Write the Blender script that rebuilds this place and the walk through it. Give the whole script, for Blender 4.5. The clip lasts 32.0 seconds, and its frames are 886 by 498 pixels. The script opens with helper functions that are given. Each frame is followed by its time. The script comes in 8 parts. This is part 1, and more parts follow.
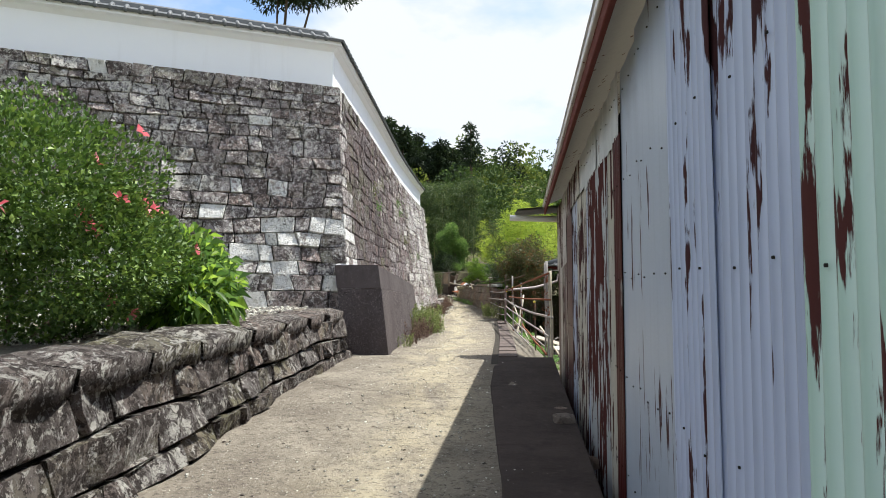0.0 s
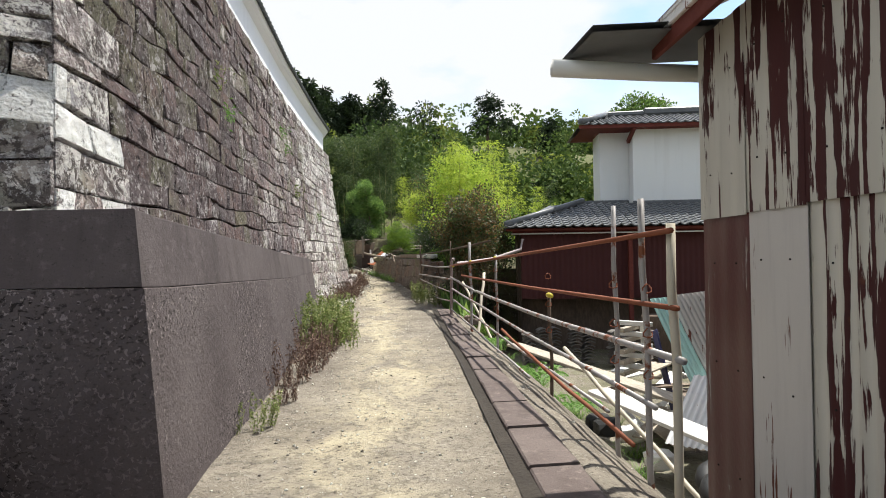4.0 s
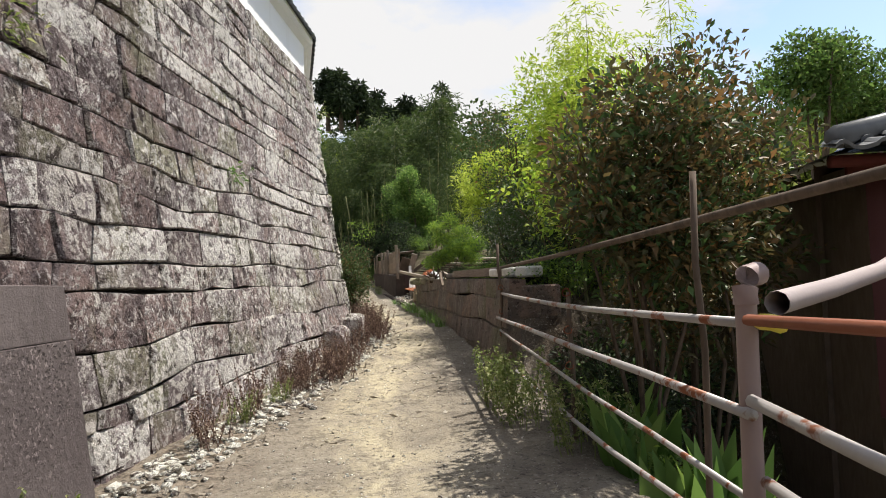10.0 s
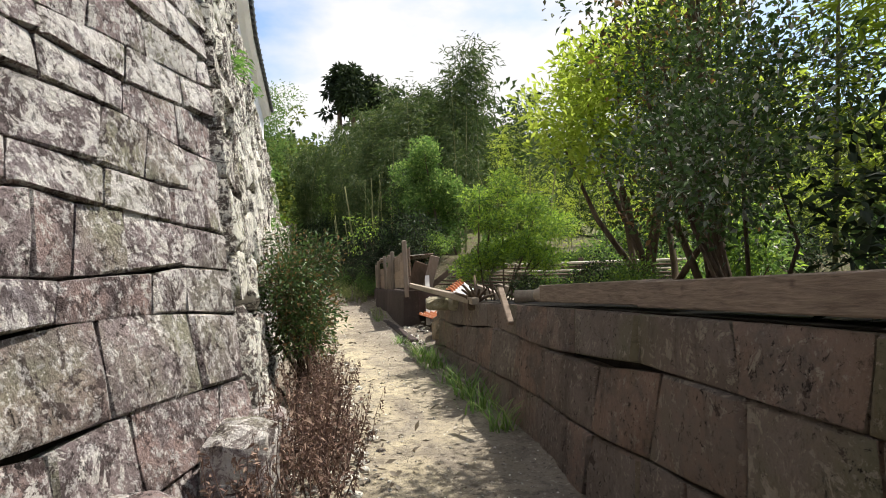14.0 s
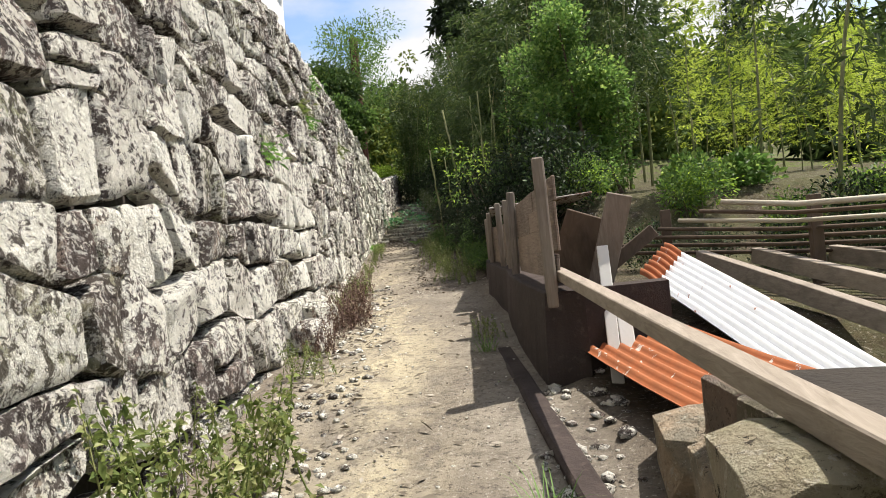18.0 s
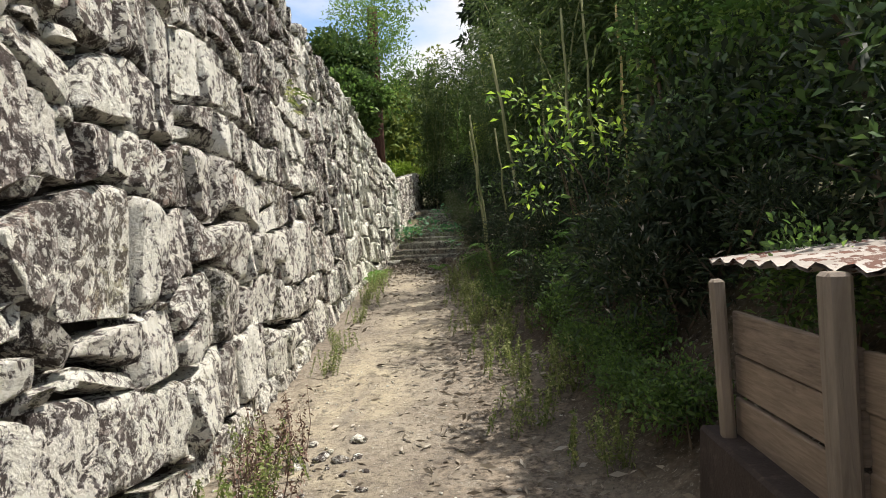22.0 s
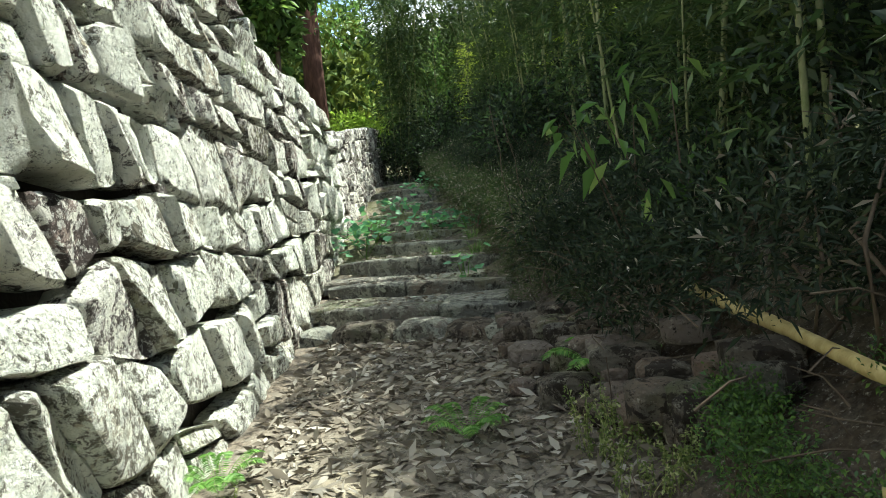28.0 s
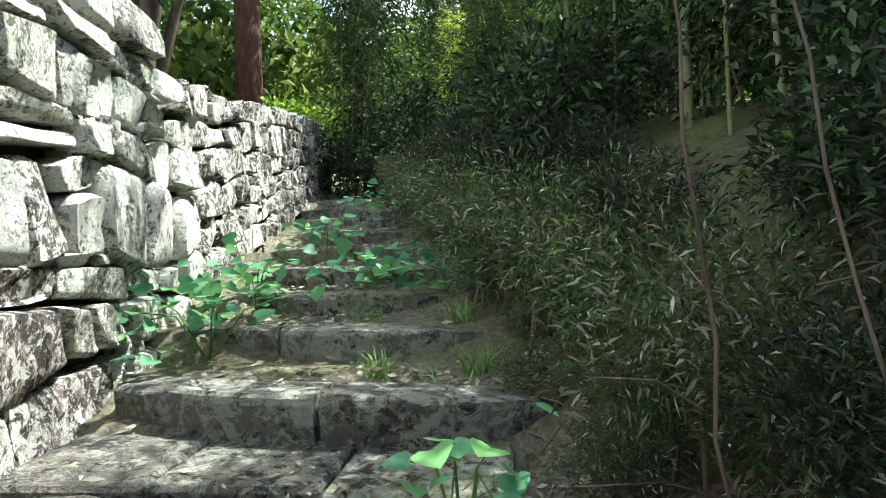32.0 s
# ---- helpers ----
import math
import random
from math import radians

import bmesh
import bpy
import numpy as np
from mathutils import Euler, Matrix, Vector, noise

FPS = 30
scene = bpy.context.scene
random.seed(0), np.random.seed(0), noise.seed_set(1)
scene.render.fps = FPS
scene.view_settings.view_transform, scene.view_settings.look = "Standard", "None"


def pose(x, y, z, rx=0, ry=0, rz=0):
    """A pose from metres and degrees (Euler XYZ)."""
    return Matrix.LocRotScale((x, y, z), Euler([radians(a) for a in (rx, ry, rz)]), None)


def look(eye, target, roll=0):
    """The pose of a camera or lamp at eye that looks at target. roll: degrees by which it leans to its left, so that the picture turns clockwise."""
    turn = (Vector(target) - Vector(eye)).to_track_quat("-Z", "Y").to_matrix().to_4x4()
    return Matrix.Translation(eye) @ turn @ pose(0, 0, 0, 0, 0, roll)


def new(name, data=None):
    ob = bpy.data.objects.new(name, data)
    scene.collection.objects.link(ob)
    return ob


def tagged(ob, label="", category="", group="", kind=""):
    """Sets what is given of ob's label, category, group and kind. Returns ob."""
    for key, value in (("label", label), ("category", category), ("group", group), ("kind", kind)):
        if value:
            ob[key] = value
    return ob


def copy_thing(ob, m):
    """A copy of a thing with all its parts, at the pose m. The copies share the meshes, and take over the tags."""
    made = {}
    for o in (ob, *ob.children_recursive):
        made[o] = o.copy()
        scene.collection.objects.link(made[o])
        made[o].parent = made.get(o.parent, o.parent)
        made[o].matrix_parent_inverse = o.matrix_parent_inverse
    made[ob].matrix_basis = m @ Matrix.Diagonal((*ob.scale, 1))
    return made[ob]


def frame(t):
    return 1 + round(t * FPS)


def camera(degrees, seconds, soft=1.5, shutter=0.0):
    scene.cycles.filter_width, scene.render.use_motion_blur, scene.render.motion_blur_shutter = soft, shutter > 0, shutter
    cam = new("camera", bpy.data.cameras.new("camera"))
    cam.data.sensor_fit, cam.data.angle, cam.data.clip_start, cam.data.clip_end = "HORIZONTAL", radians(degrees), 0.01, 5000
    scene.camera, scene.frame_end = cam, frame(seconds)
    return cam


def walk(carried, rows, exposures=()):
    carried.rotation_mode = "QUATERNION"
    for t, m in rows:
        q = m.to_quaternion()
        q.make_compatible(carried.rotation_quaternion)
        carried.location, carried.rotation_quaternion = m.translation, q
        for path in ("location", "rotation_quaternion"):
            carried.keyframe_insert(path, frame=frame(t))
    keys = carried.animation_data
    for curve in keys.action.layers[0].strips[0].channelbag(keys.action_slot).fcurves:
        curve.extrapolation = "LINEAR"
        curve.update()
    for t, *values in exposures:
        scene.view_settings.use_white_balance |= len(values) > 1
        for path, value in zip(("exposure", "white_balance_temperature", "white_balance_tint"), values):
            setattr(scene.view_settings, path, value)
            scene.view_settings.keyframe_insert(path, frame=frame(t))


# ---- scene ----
cam = camera(71.7, 32.0, soft=0.95)
METRES, EYE, TILT, LEAN, TURN = 60.0, 1.45, 3.5, 0.0, 0.0
ROWS = [
    (0.0, 0.0, 0.0, 0.0, 0.0, 0.0, -0.0),
    (0.5, -0.001, 0.0161, -0.0009, -1.55, 0.34, -1.03),
    (1.0, -0.0031, 0.0332, -0.0015, -2.34, 0.42, 0.81),
    (1.5, -0.0029, 0.0493, -0.001, -3.87, 0.19, 2.15),
    (2.0, -0.0013, 0.0652, -0.0017, -6.09, -0.32, 2.44),
    (2.5, -0.0007, 0.0804, -0.0025, -8.31, -2.27, 0.48),
    (3.0, 0.001, 0.0972, -0.0038, -9.26, -3.1, -0.11),
    (3.5, -0.0004, 0.1151, -0.005, -8.13, -2.92, 0.51),
    (5.5, 0.0043, 0.1851, -0.0082, -8.72, -3.38, -0.16),
    (6.0, 0.0061, 0.2027, -0.0086, -8.67, -3.1, -0.61),
    (6.5, 0.0079, 0.2215, -0.0107, -7.59, -2.12, 0.59),
    (7.0, 0.0087, 0.24, -0.0123, -5.76, -2.36, 0.4),
    (7.5, 0.0118, 0.2571, -0.0141, -5.45, -1.85, 0.68),
    (8.0, 0.0138, 0.2748, -0.016, -4.96, -1.34, 0.11),
    (8.5, 0.016, 0.2922, -0.0175, -4.6, -1.29, -0.3),
    (9.0, 0.017, 0.3106, -0.019, -3.93, -1.08, 1.08),
    (9.5, 0.0181, 0.3279, -0.0191, -3.03, -1.16, 1.61),
    (10.0, 0.0196, 0.345, -0.0208, -2.06, -0.89, 1.94),
    (10.5, 0.0196, 0.361, -0.0219, -0.83, -3.46, 1.1),
    (11.0, 0.0191, 0.3784, -0.0235, -0.52, -5.59, 2.34),
    (11.5, 0.0169, 0.3963, -0.0243, -0.31, -5.73, 3.85),
    (12.0, 0.0171, 0.413, -0.0248, -0.77, -2.0, 4.43),
    (12.5, 0.0169, 0.4293, -0.0257, -1.17, -0.09, 4.81),
    (13.0, 0.0171, 0.4449, -0.026, -1.81, 0.01, 2.38),
    (13.5, 0.017, 0.461, -0.0264, -0.67, 0.83, 3.43),
    (14.0, 0.0175, 0.4758, -0.0272, -0.33, 0.35, 1.86),
    (14.5, 0.018, 0.4918, -0.0286, -1.54, -0.3, 1.13),
    (16.5, 0.0164, 0.5495, -0.0274, 3.6, -4.45, 2.41),
    (17.0, 0.0149, 0.5663, -0.0281, 4.19, -3.41, 3.38),
    (17.5, 0.0131, 0.5809, -0.0276, 6.65, -3.61, 3.02),
    (18.0, 0.0091, 0.5979, -0.0279, 11.28, -3.73, 5.71),
    (18.5, 0.0044, 0.6128, -0.0275, 14.99, -3.62, 6.61),
    (19.0, 0.0013, 0.6272, -0.0281, 16.71, -2.25, 6.17),
    (19.5, -0.0041, 0.6416, -0.0282, 16.69, -2.09, 5.97),
    (20.0, -0.008, 0.6561, -0.0278, 14.92, -2.77, 5.07),
    (20.5, -0.0116, 0.6712, -0.0274, 14.49, -2.9, 4.12),
    (21.0, -0.0149, 0.6861, -0.0264, 13.93, -3.54, 2.8),
    (21.5, -0.0174, 0.7019, -0.0267, 13.83, -3.02, 3.82),
    (22.0, -0.0209, 0.7173, -0.0262, 13.38, -3.02, 3.72),
    (22.5, -0.0252, 0.7333, -0.0267, 13.38, -2.19, 3.85),
    (23.0, -0.0307, 0.7483, -0.0268, 15.35, -1.53, 4.19),
    (23.5, -0.0341, 0.763, -0.0273, 14.57, -1.52, 4.03),
    (24.0, -0.0391, 0.7778, -0.0272, 14.33, -2.13, 6.1),
    (24.5, -0.0433, 0.7934, -0.0256, 14.79, -2.6, 4.8),
    (26.5, -0.0605, 0.8521, -0.0251, 11.49, -3.01, 4.11),
    (27.0, -0.0637, 0.8655, -0.0254, 10.21, -3.27, 6.31),
    (27.5, -0.0669, 0.8796, -0.0253, 9.87, -3.55, 8.25),
    (28.0, -0.0691, 0.8923, -0.0229, 9.93, -5.97, 6.06),
    (28.5, -0.0722, 0.9066, -0.0235, 10.52, -5.33, 6.32),
    (29.0, -0.0754, 0.9193, -0.0236, 11.52, -4.58, 7.47),
    (29.5, -0.0774, 0.9311, -0.0247, 9.91, -4.05, 6.97),
    (30.0, -0.0807, 0.9437, -0.0247, 9.96, -4.06, 7.82),
    (30.5, -0.082, 0.9546, -0.0239, 8.62, -5.04, 5.67),
    (31.0, -0.083, 0.9658, -0.0242, 8.35, -5.34, 5.64),
    (31.5, -0.0841, 0.975, -0.0244, 8.96, -4.54, 3.26),
    (32.0, -0.0848, 0.9839, -0.0242, 6.66, -3.9, 2.17),
]
walk(cam, [(t, pose(0, 0, EYE, TILT, LEAN, TURN) @ pose(METRES * x, METRES * y, METRES * z, 90 + pitch, roll, yaw)) for t, x, y, z, yaw, pitch, roll in ROWS],
     exposures=((0.0, 0.7, 6150, 7), (6.0, 0.65, 6400, 9), (9.0, 0.5, 6500, 10), (12.0, 0.7, 6500, 11), (17.0, 0.75, 6500, 11), (20.0, 0.55, 6500, 11), (23.0, 0.9, 6500, 10), (24.0, 1.05, 6450, 8), (25.2, 1.2, 6300, 4), (27.0, 1.45, 6050, -5), (28.2, 1.45, 6050, -3), (29.0, 1.48, 6000, -1), (30.2, 1.65, 5950, 0), (31.2, 1.75, 5900, 0), (32.0, 1.92, 5800, 0)))
# ---- world, sun, exposure ----
SUN_TO = Vector((1.15, 0.75, 2.8)).normalized()
world = bpy.data.worlds.new("world")
scene.world = world
world.use_nodes = True
wn, wl = world.node_tree.nodes, world.node_tree.links
sky = wn.new("ShaderNodeTexSky")
sky.sky_type = "NISHITA"
sky.sun_disc = False
sky.sun_elevation = math.asin(SUN_TO.z)
sky.sun_rotation = math.atan2(SUN_TO.x, SUN_TO.y)
wl.new(sky.outputs[0], wn["Background"].inputs[0])
wn["Background"].inputs[1].default_value = 0.14
# broken white cloud over the whole sky
way = wn.new("ShaderNodeTexCoord").outputs["Generated"]
flat = wn.new("ShaderNodeMapping")
flat.inputs["Scale"].default_value = (1.0, 1.0, 2.2)
wl.new(way, flat.inputs[0])
puff = wn.new("ShaderNodeTexNoise")
puff.inputs["Scale"].default_value, puff.inputs["Detail"].default_value, puff.inputs["Roughness"].default_value = 2.3, 7, 0.52
wl.new(flat.outputs[0], puff.inputs["Vector"])
cover = wn.new("ShaderNodeMapRange")
cover.inputs[1].default_value, cover.inputs[2].default_value = 0.4, 0.55
wl.new(puff.outputs[0], cover.inputs[0])
cloud = wn.new("ShaderNodeBackground")
cloud.inputs[0].default_value, cloud.inputs[1].default_value = (1.0, 0.995, 0.99, 1), 0.62
both = wn.new("ShaderNodeMixShader")
wl.new(cover.outputs[0], both.inputs[0])
wl.new(wn["Background"].outputs[0], both.inputs[1])
wl.new(cloud.outputs[0], both.inputs[2])
wl.new(both.outputs[0], wn["World Output"].inputs[0])
sun = new("sun", bpy.data.lights.new("sun", "SUN"))
sun.data.energy, sun.data.angle, sun.data.color = 5.0, radians(0.55), (1.0, 0.94, 0.84)
sun.matrix_world = look((20, 20, 60), Vector((20, 20, 60)) - SUN_TO)
# ---- materials ----
class Nodes:
    """A small writer of node materials in object space."""

    def __init__(self, name, rough=0.9, metal=0.0, spec=0.3):
        self.m = bpy.data.materials.new(name)
        self.m.use_nodes = True
        self.t = self.m.node_tree
        self.b = self.t.nodes["Principled BSDF"]
        self.b.inputs["Roughness"].default_value = rough
        self.b.inputs["Metallic"].default_value = metal
        self.b.inputs["Specular IOR Level"].default_value = spec
        self.co = self.t.nodes.new("ShaderNodeTexCoord").outputs["Object"]

    def put(self, sock, v):
        if isinstance(v, bpy.types.NodeSocket):
            self.t.links.new(v, sock)
        elif isinstance(v, tuple) and len(v) == 3 and sock.type == "RGBA":
            sock.default_value = (*v, 1)
        else:
            sock.default_value = v

    def scaled(self, sx, sy, sz):
        n = self.t.nodes.new("ShaderNodeMapping")
        n.inputs["Scale"].default_value = (sx, sy, sz)
        self.put(n.inputs[0], self.co)
        return n.outputs[0]

    def noise(self, scale, detail=4, rough=0.6, vec=None, warp=0.0):
        n = self.t.nodes.new("ShaderNodeTexNoise")
        self.put(n.inputs["Vector"], vec or self.co)
        n.inputs["Scale"].default_value, n.inputs["Detail"].default_value = scale, detail
        n.inputs["Roughness"].default_value, n.inputs["Distortion"].default_value = rough, warp
        return n.outputs[0]

    def cells(self, scale, vec=None, feature="F1"):
        n = self.t.nodes.new("ShaderNodeTexVoronoi")
        n.feature = feature
        self.put(n.inputs["Vector"], vec or self.co)
        n.inputs["Scale"].default_value = scale
        return n.outputs[0]

    def span(self, v, a, b, lo=0.0, hi=1.0):
        n = self.t.nodes.new("ShaderNodeMapRange")
        for s, x in zip(n.inputs, (v, a, b, lo, hi)):
            self.put(s, x)
        return n.outputs[0]

    def math(self, op, a, b=0.5):
        n = self.t.nodes.new("ShaderNodeMath")
        n.operation = op
        self.put(n.inputs[0], a)
        self.put(n.inputs[1], b)
        return n.outputs[0]

    def mix(self, f, a, b):
        n = self.t.nodes.new("ShaderNodeMix")
        n.data_type = "RGBA"
        self.put(n.inputs["Factor"], f)
        self.put(n.inputs[6], a)
        self.put(n.inputs[7], b)
        return n.outputs[2]

    def dice(self):
        a = self.t.nodes.new("ShaderNodeObjectInfo").outputs["Random"]
        b = self.t.nodes.new("ShaderNodeNewGeometry").outputs["Random Per Island"]
        return self.math("FRACT", self.math("ADD", a, b), 0)

    def attr(self, name):
        n = self.t.nodes.new("ShaderNodeAttribute")
        n.attribute_name = name
        return n.outputs["Fac"]

    def done(self, col, bump=None, depth=0.01, strength=0.6, rough=None):
        self.put(self.b.inputs["Base Color"], col)
        if rough is not None:
            self.put(self.b.inputs["Roughness"], rough)
        if bump is not None:
            n = self.t.nodes.new("ShaderNodeBump")
            n.inputs["Strength"].default_value, n.inputs["Distance"].default_value = strength, depth
            self.put(n.inputs["Height"], bump)
            self.put(self.b.inputs["Normal"], n.outputs[0])
        return self.m


def stone_mat(name, dark, mid, lichen, amount, streak=0.0, moss=(0.22, 0.24, 0.12), black=0.2, fine=1.0):
    """Weathered stone: a tone for each stone, sharp-edged lichen, dark crusts and pits, run-off stains."""
    k = Nodes(name, 0.92, spec=0.15)
    r = k.dice()
    r2 = k.math("FRACT", k.math("MULTIPLY", r, 7.31), 0)
    tone = k.mix(r2, dark, mid)
    warm = k.mix(r, (mid[0] * 1.15, mid[1] * 0.98, mid[2] * 0.9), (mid[0] * 0.9, mid[1] * 0.95, mid[2]))
    col = k.mix(k.span(k.noise(3.2, 8, 0.7), 0.42, 0.58), tone, warm)
    mo = k.span(k.math("ADD", k.noise(1.1, 5), k.math("MULTIPLY", r2, 0.3)), 0.68, 0.85, 0, 0.65)
    col = k.mix(mo, col, moss)
    crust = k.span(k.noise(5.2 * fine, 10, 0.74, None, 0.5), 0.61 - black, 0.63 - black, 0, 0.85)
    col = k.mix(crust, col, (dark[0] * 0.42, dark[1] * 0.39, dark[2] * 0.38))
    area = k.span(k.noise(0.8, 3), 0.35, 0.6, -0.06, 0.06)
    thr = k.math("SUBTRACT", k.span(r, 0, 1, 0.62 - amount, 0.54 - amount), area)
    patch = k.span(k.math("SUBTRACT", k.noise(7.4 * fine, 10, 0.74, None, 0.6), thr), 0, 0.02)
    pale = k.mix(k.noise(28, 4), (lichen[0] * 1.08, lichen[1] * 1.08, lichen[2] * 1.08), (lichen[0] * 0.7, lichen[1] * 0.68, lichen[2] * 0.62))
    col = k.mix(patch, col, pale)
    fleck = k.span(k.noise(13 * fine, 9, 0.78), 0.555 - amount * 0.4, 0.58 - amount * 0.4, 0, 0.7)
    col = k.mix(fleck, col, (lichen[0] * 0.95, lichen[1] * 0.95, lichen[2] * 0.95))
    if streak:
        st = k.span(k.noise(6, 5, 0.65, k.scaled(1, 1, 0.14)), 0.56, 0.66, 0, streak)
        col = k.mix(st, col, (dark[0] * 0.4, dark[1] * 0.37, dark[2] * 0.37))
    group = k.span(k.noise(3.7, 4), 0.4, 0.6, 0.25, 1)
    pits = k.math("MULTIPLY", k.span(k.noise(17.3 * fine, 9, 0.8, None, 0.4), 0.56, 0.6, 0, 0.95), group)
    col = k.mix(pits, col, (0.028, 0.023, 0.021))
    h = k.math("ADD", k.math("MULTIPLY", k.noise(4.3, 12, 0.68), 1.0), k.math("ADD", k.math("MULTIPLY", k.noise(17, 7, 0.72), 0.5), k.math("MULTIPLY", k.noise(55, 4, 0.7), 0.16)))
    h = k.math("SUBTRACT", h, k.math("MULTIPLY", pits, 0.16))
    return k.done(col, h, 0.13, 1.0)


M = {}
M["ashlar"] = stone_mat("weathered_ashlar", (0.085, 0.066, 0.066), (0.17, 0.138, 0.136), (0.5, 0.47, 0.46), -0.02, 0.15, (0.14, 0.14, 0.08), 0.06, 1.15)
M["ashlar_pale"] = stone_mat("lichened_pale_ashlar", (0.18, 0.146, 0.146), (0.32, 0.272, 0.27), (0.76, 0.73, 0.71), 0.055, 0.15, (0.3, 0.31, 0.2), 0.08, 1.15)
M["ashlar_mid"] = stone_mat("lichened_grey_ashlar", (0.125, 0.098, 0.1), (0.235, 0.194, 0.194), (0.6, 0.56, 0.54), 0.01, 0.4, (0.2, 0.2, 0.12), 0.07, 1.15)
M["ashlar_south"] = stone_mat("grey_ashlar_with_pale_crust", (0.23, 0.198, 0.19), (0.43, 0.385, 0.372), (0.82, 0.79, 0.76), 0.02, 0.4, (0.3, 0.3, 0.2), 0.12, 1.2)
M["plastered"] = stone_mat("ashlar_with_white_plaster_remains", (0.2, 0.17, 0.165), (0.36, 0.32, 0.31), (0.97, 0.96, 0.93), 0.18, 0.12, (0.55, 0.53, 0.45), 0.08)
M["boulder"] = stone_mat("weathered_boulder", (0.19, 0.167, 0.155), (0.42, 0.375, 0.335), (0.97, 0.95, 0.87), 0.08, 0.12, (0.48, 0.5, 0.28), 0.17, 1.6)
M["boulder_dark"] = stone_mat("dark_weathered_boulder", (0.14, 0.12, 0.113), (0.31, 0.272, 0.25), (0.9, 0.87, 0.8), 0.055, 0.15, (0.38, 0.4, 0.22), 0.17, 1.6)
M["boulder_pale"] = stone_mat("pale_lichened_boulder", (0.33, 0.32, 0.265), (0.56, 0.56, 0.46), (0.97, 0.97, 0.88), 0.1, 0.1, (0.53, 0.58, 0.34), 0.145, 1.8)
M["dressed"] = stone_mat("dressed_stone", (0.17, 0.138, 0.12), (0.27, 0.222, 0.188), (0.42, 0.37, 0.31), -0.05, 0.3, (0.18, 0.18, 0.1), 0.0, 1.5)
M["step"] = stone_mat("mossy_step_stone", (0.12, 0.115, 0.1), (0.22, 0.212, 0.185), (0.42, 0.42, 0.36), 0.03, 0.0, (0.25, 0.28, 0.13), 0.06)
M["terrace"] = stone_mat("lichened_terrace_stone", (0.1, 0.085, 0.08), (0.21, 0.185, 0.17), (0.55, 0.53, 0.5), -0.02, 0.3, (0.2, 0.19, 0.1), 0.12, 1.5)


def core():
    k = Nodes("dark_earth_joint", 1)
    return k.done(k.mix(k.noise(3, 5), (0.02, 0.017, 0.015), (0.06, 0.05, 0.04)), k.noise(25, 5), 0.03)


M["core"] = core()


def concrete(name, a, b, stain):
    k = Nodes(name, 0.9, spec=0.2)
    col = k.mix(k.span(k.noise(1.1, 6), 0.3, 0.7), a, b)
    col = k.mix(k.span(k.noise(4, 4, 0.6, k.scaled(1, 1, 0.15)), 0.5, 0.75, 0, 0.6), col, stain)
    col = k.mix(k.span(k.noise(14, 6, 0.7), 0.55, 0.72, 0, 0.7), col, (b[0] * 1.5, b[1] * 1.5, b[2] * 1.5))
    col = k.mix(k.span(k.noise(55, 3), 0.6, 0.75, 0, 0.7), col, (0.03, 0.028, 0.026))
    return k.done(col, k.math("ADD", k.noise(16, 8, 0.7), k.math("MULTIPLY", k.noise(70, 2), 0.4)), 0.015, 0.7)


def pitted(name, a, b):
    """Eroded concrete: pale aggregate standing out of a dark, pitted paste."""
    k = Nodes(name, 0.92, spec=0.2)
    col = k.mix(k.span(k.noise(1.3, 6), 0.3, 0.7), a, b)
    worn = k.span(k.noise(0.7, 4), 0.42, 0.62, 0.15, 1)
    chip = k.math("MULTIPLY", k.span(k.noise(34, 3, 0.6, None, 0.6), 0.57, 0.6, 0, 0.9), worn)
    pit = k.math("MULTIPLY", k.span(k.noise(27, 4, 0.65, k.scaled(1, 1, 1.7)), 0.57, 0.61, 0, 0.95), worn)
    col = k.mix(chip, col, (b[0] * 2.6, b[1] * 2.6, b[2] * 2.6))
    col = k.mix(pit, col, (0.02, 0.016, 0.016))
    h = k.math("ADD", k.noise(16, 8, 0.7), k.math("MULTIPLY", k.math("SUBTRACT", chip, pit), 0.5))
    return k.done(col, h, 0.022, 0.9)


M["concrete"] = concrete("stained_concrete", (0.066, 0.053, 0.053), (0.11, 0.092, 0.09), (0.036, 0.029, 0.028))
M["concrete_pitted"] = pitted("eroded_concrete", (0.07, 0.056, 0.056), (0.11, 0.092, 0.09))
# stained concrete, with the shade of its places also put into the colour
M["concrete_dark"] = concrete("stained_concrete_darkened_for_shade", (0.036, 0.028, 0.025), (0.066, 0.05, 0.045), (0.018, 0.013, 0.012))
M["kerb"] = concrete("worn_kerb_concrete", (0.1, 0.078, 0.072), (0.17, 0.138, 0.125), (0.05, 0.038, 0.034))
M["plaster"] = concrete("white_plaster", (0.8, 0.81, 0.82), (0.84, 0.84, 0.85), (0.66, 0.66, 0.65))


def plaster(name, a, b):
    k = Nodes(name, 0.85, spec=0.2)
    col = k.mix(k.noise(0.7, 5), a, b)
    col = k.mix(k.span(k.noise(3, 5, 0.6, k.scaled(1, 1, 0.08)), 0.55, 0.8, 0, 0.35), col, (a[0] * 0.7, a[1] * 0.68, a[2] * 0.64))
    return k.done(col, k.noise(30, 4), 0.004, 0.4)


M["plaster"] = plaster("white_plaster", (0.9, 0.905, 0.91), (0.84, 0.85, 0.87))
M["render"] = plaster("pale_wall_render", (0.66, 0.68, 0.66), (0.72, 0.73, 0.72))


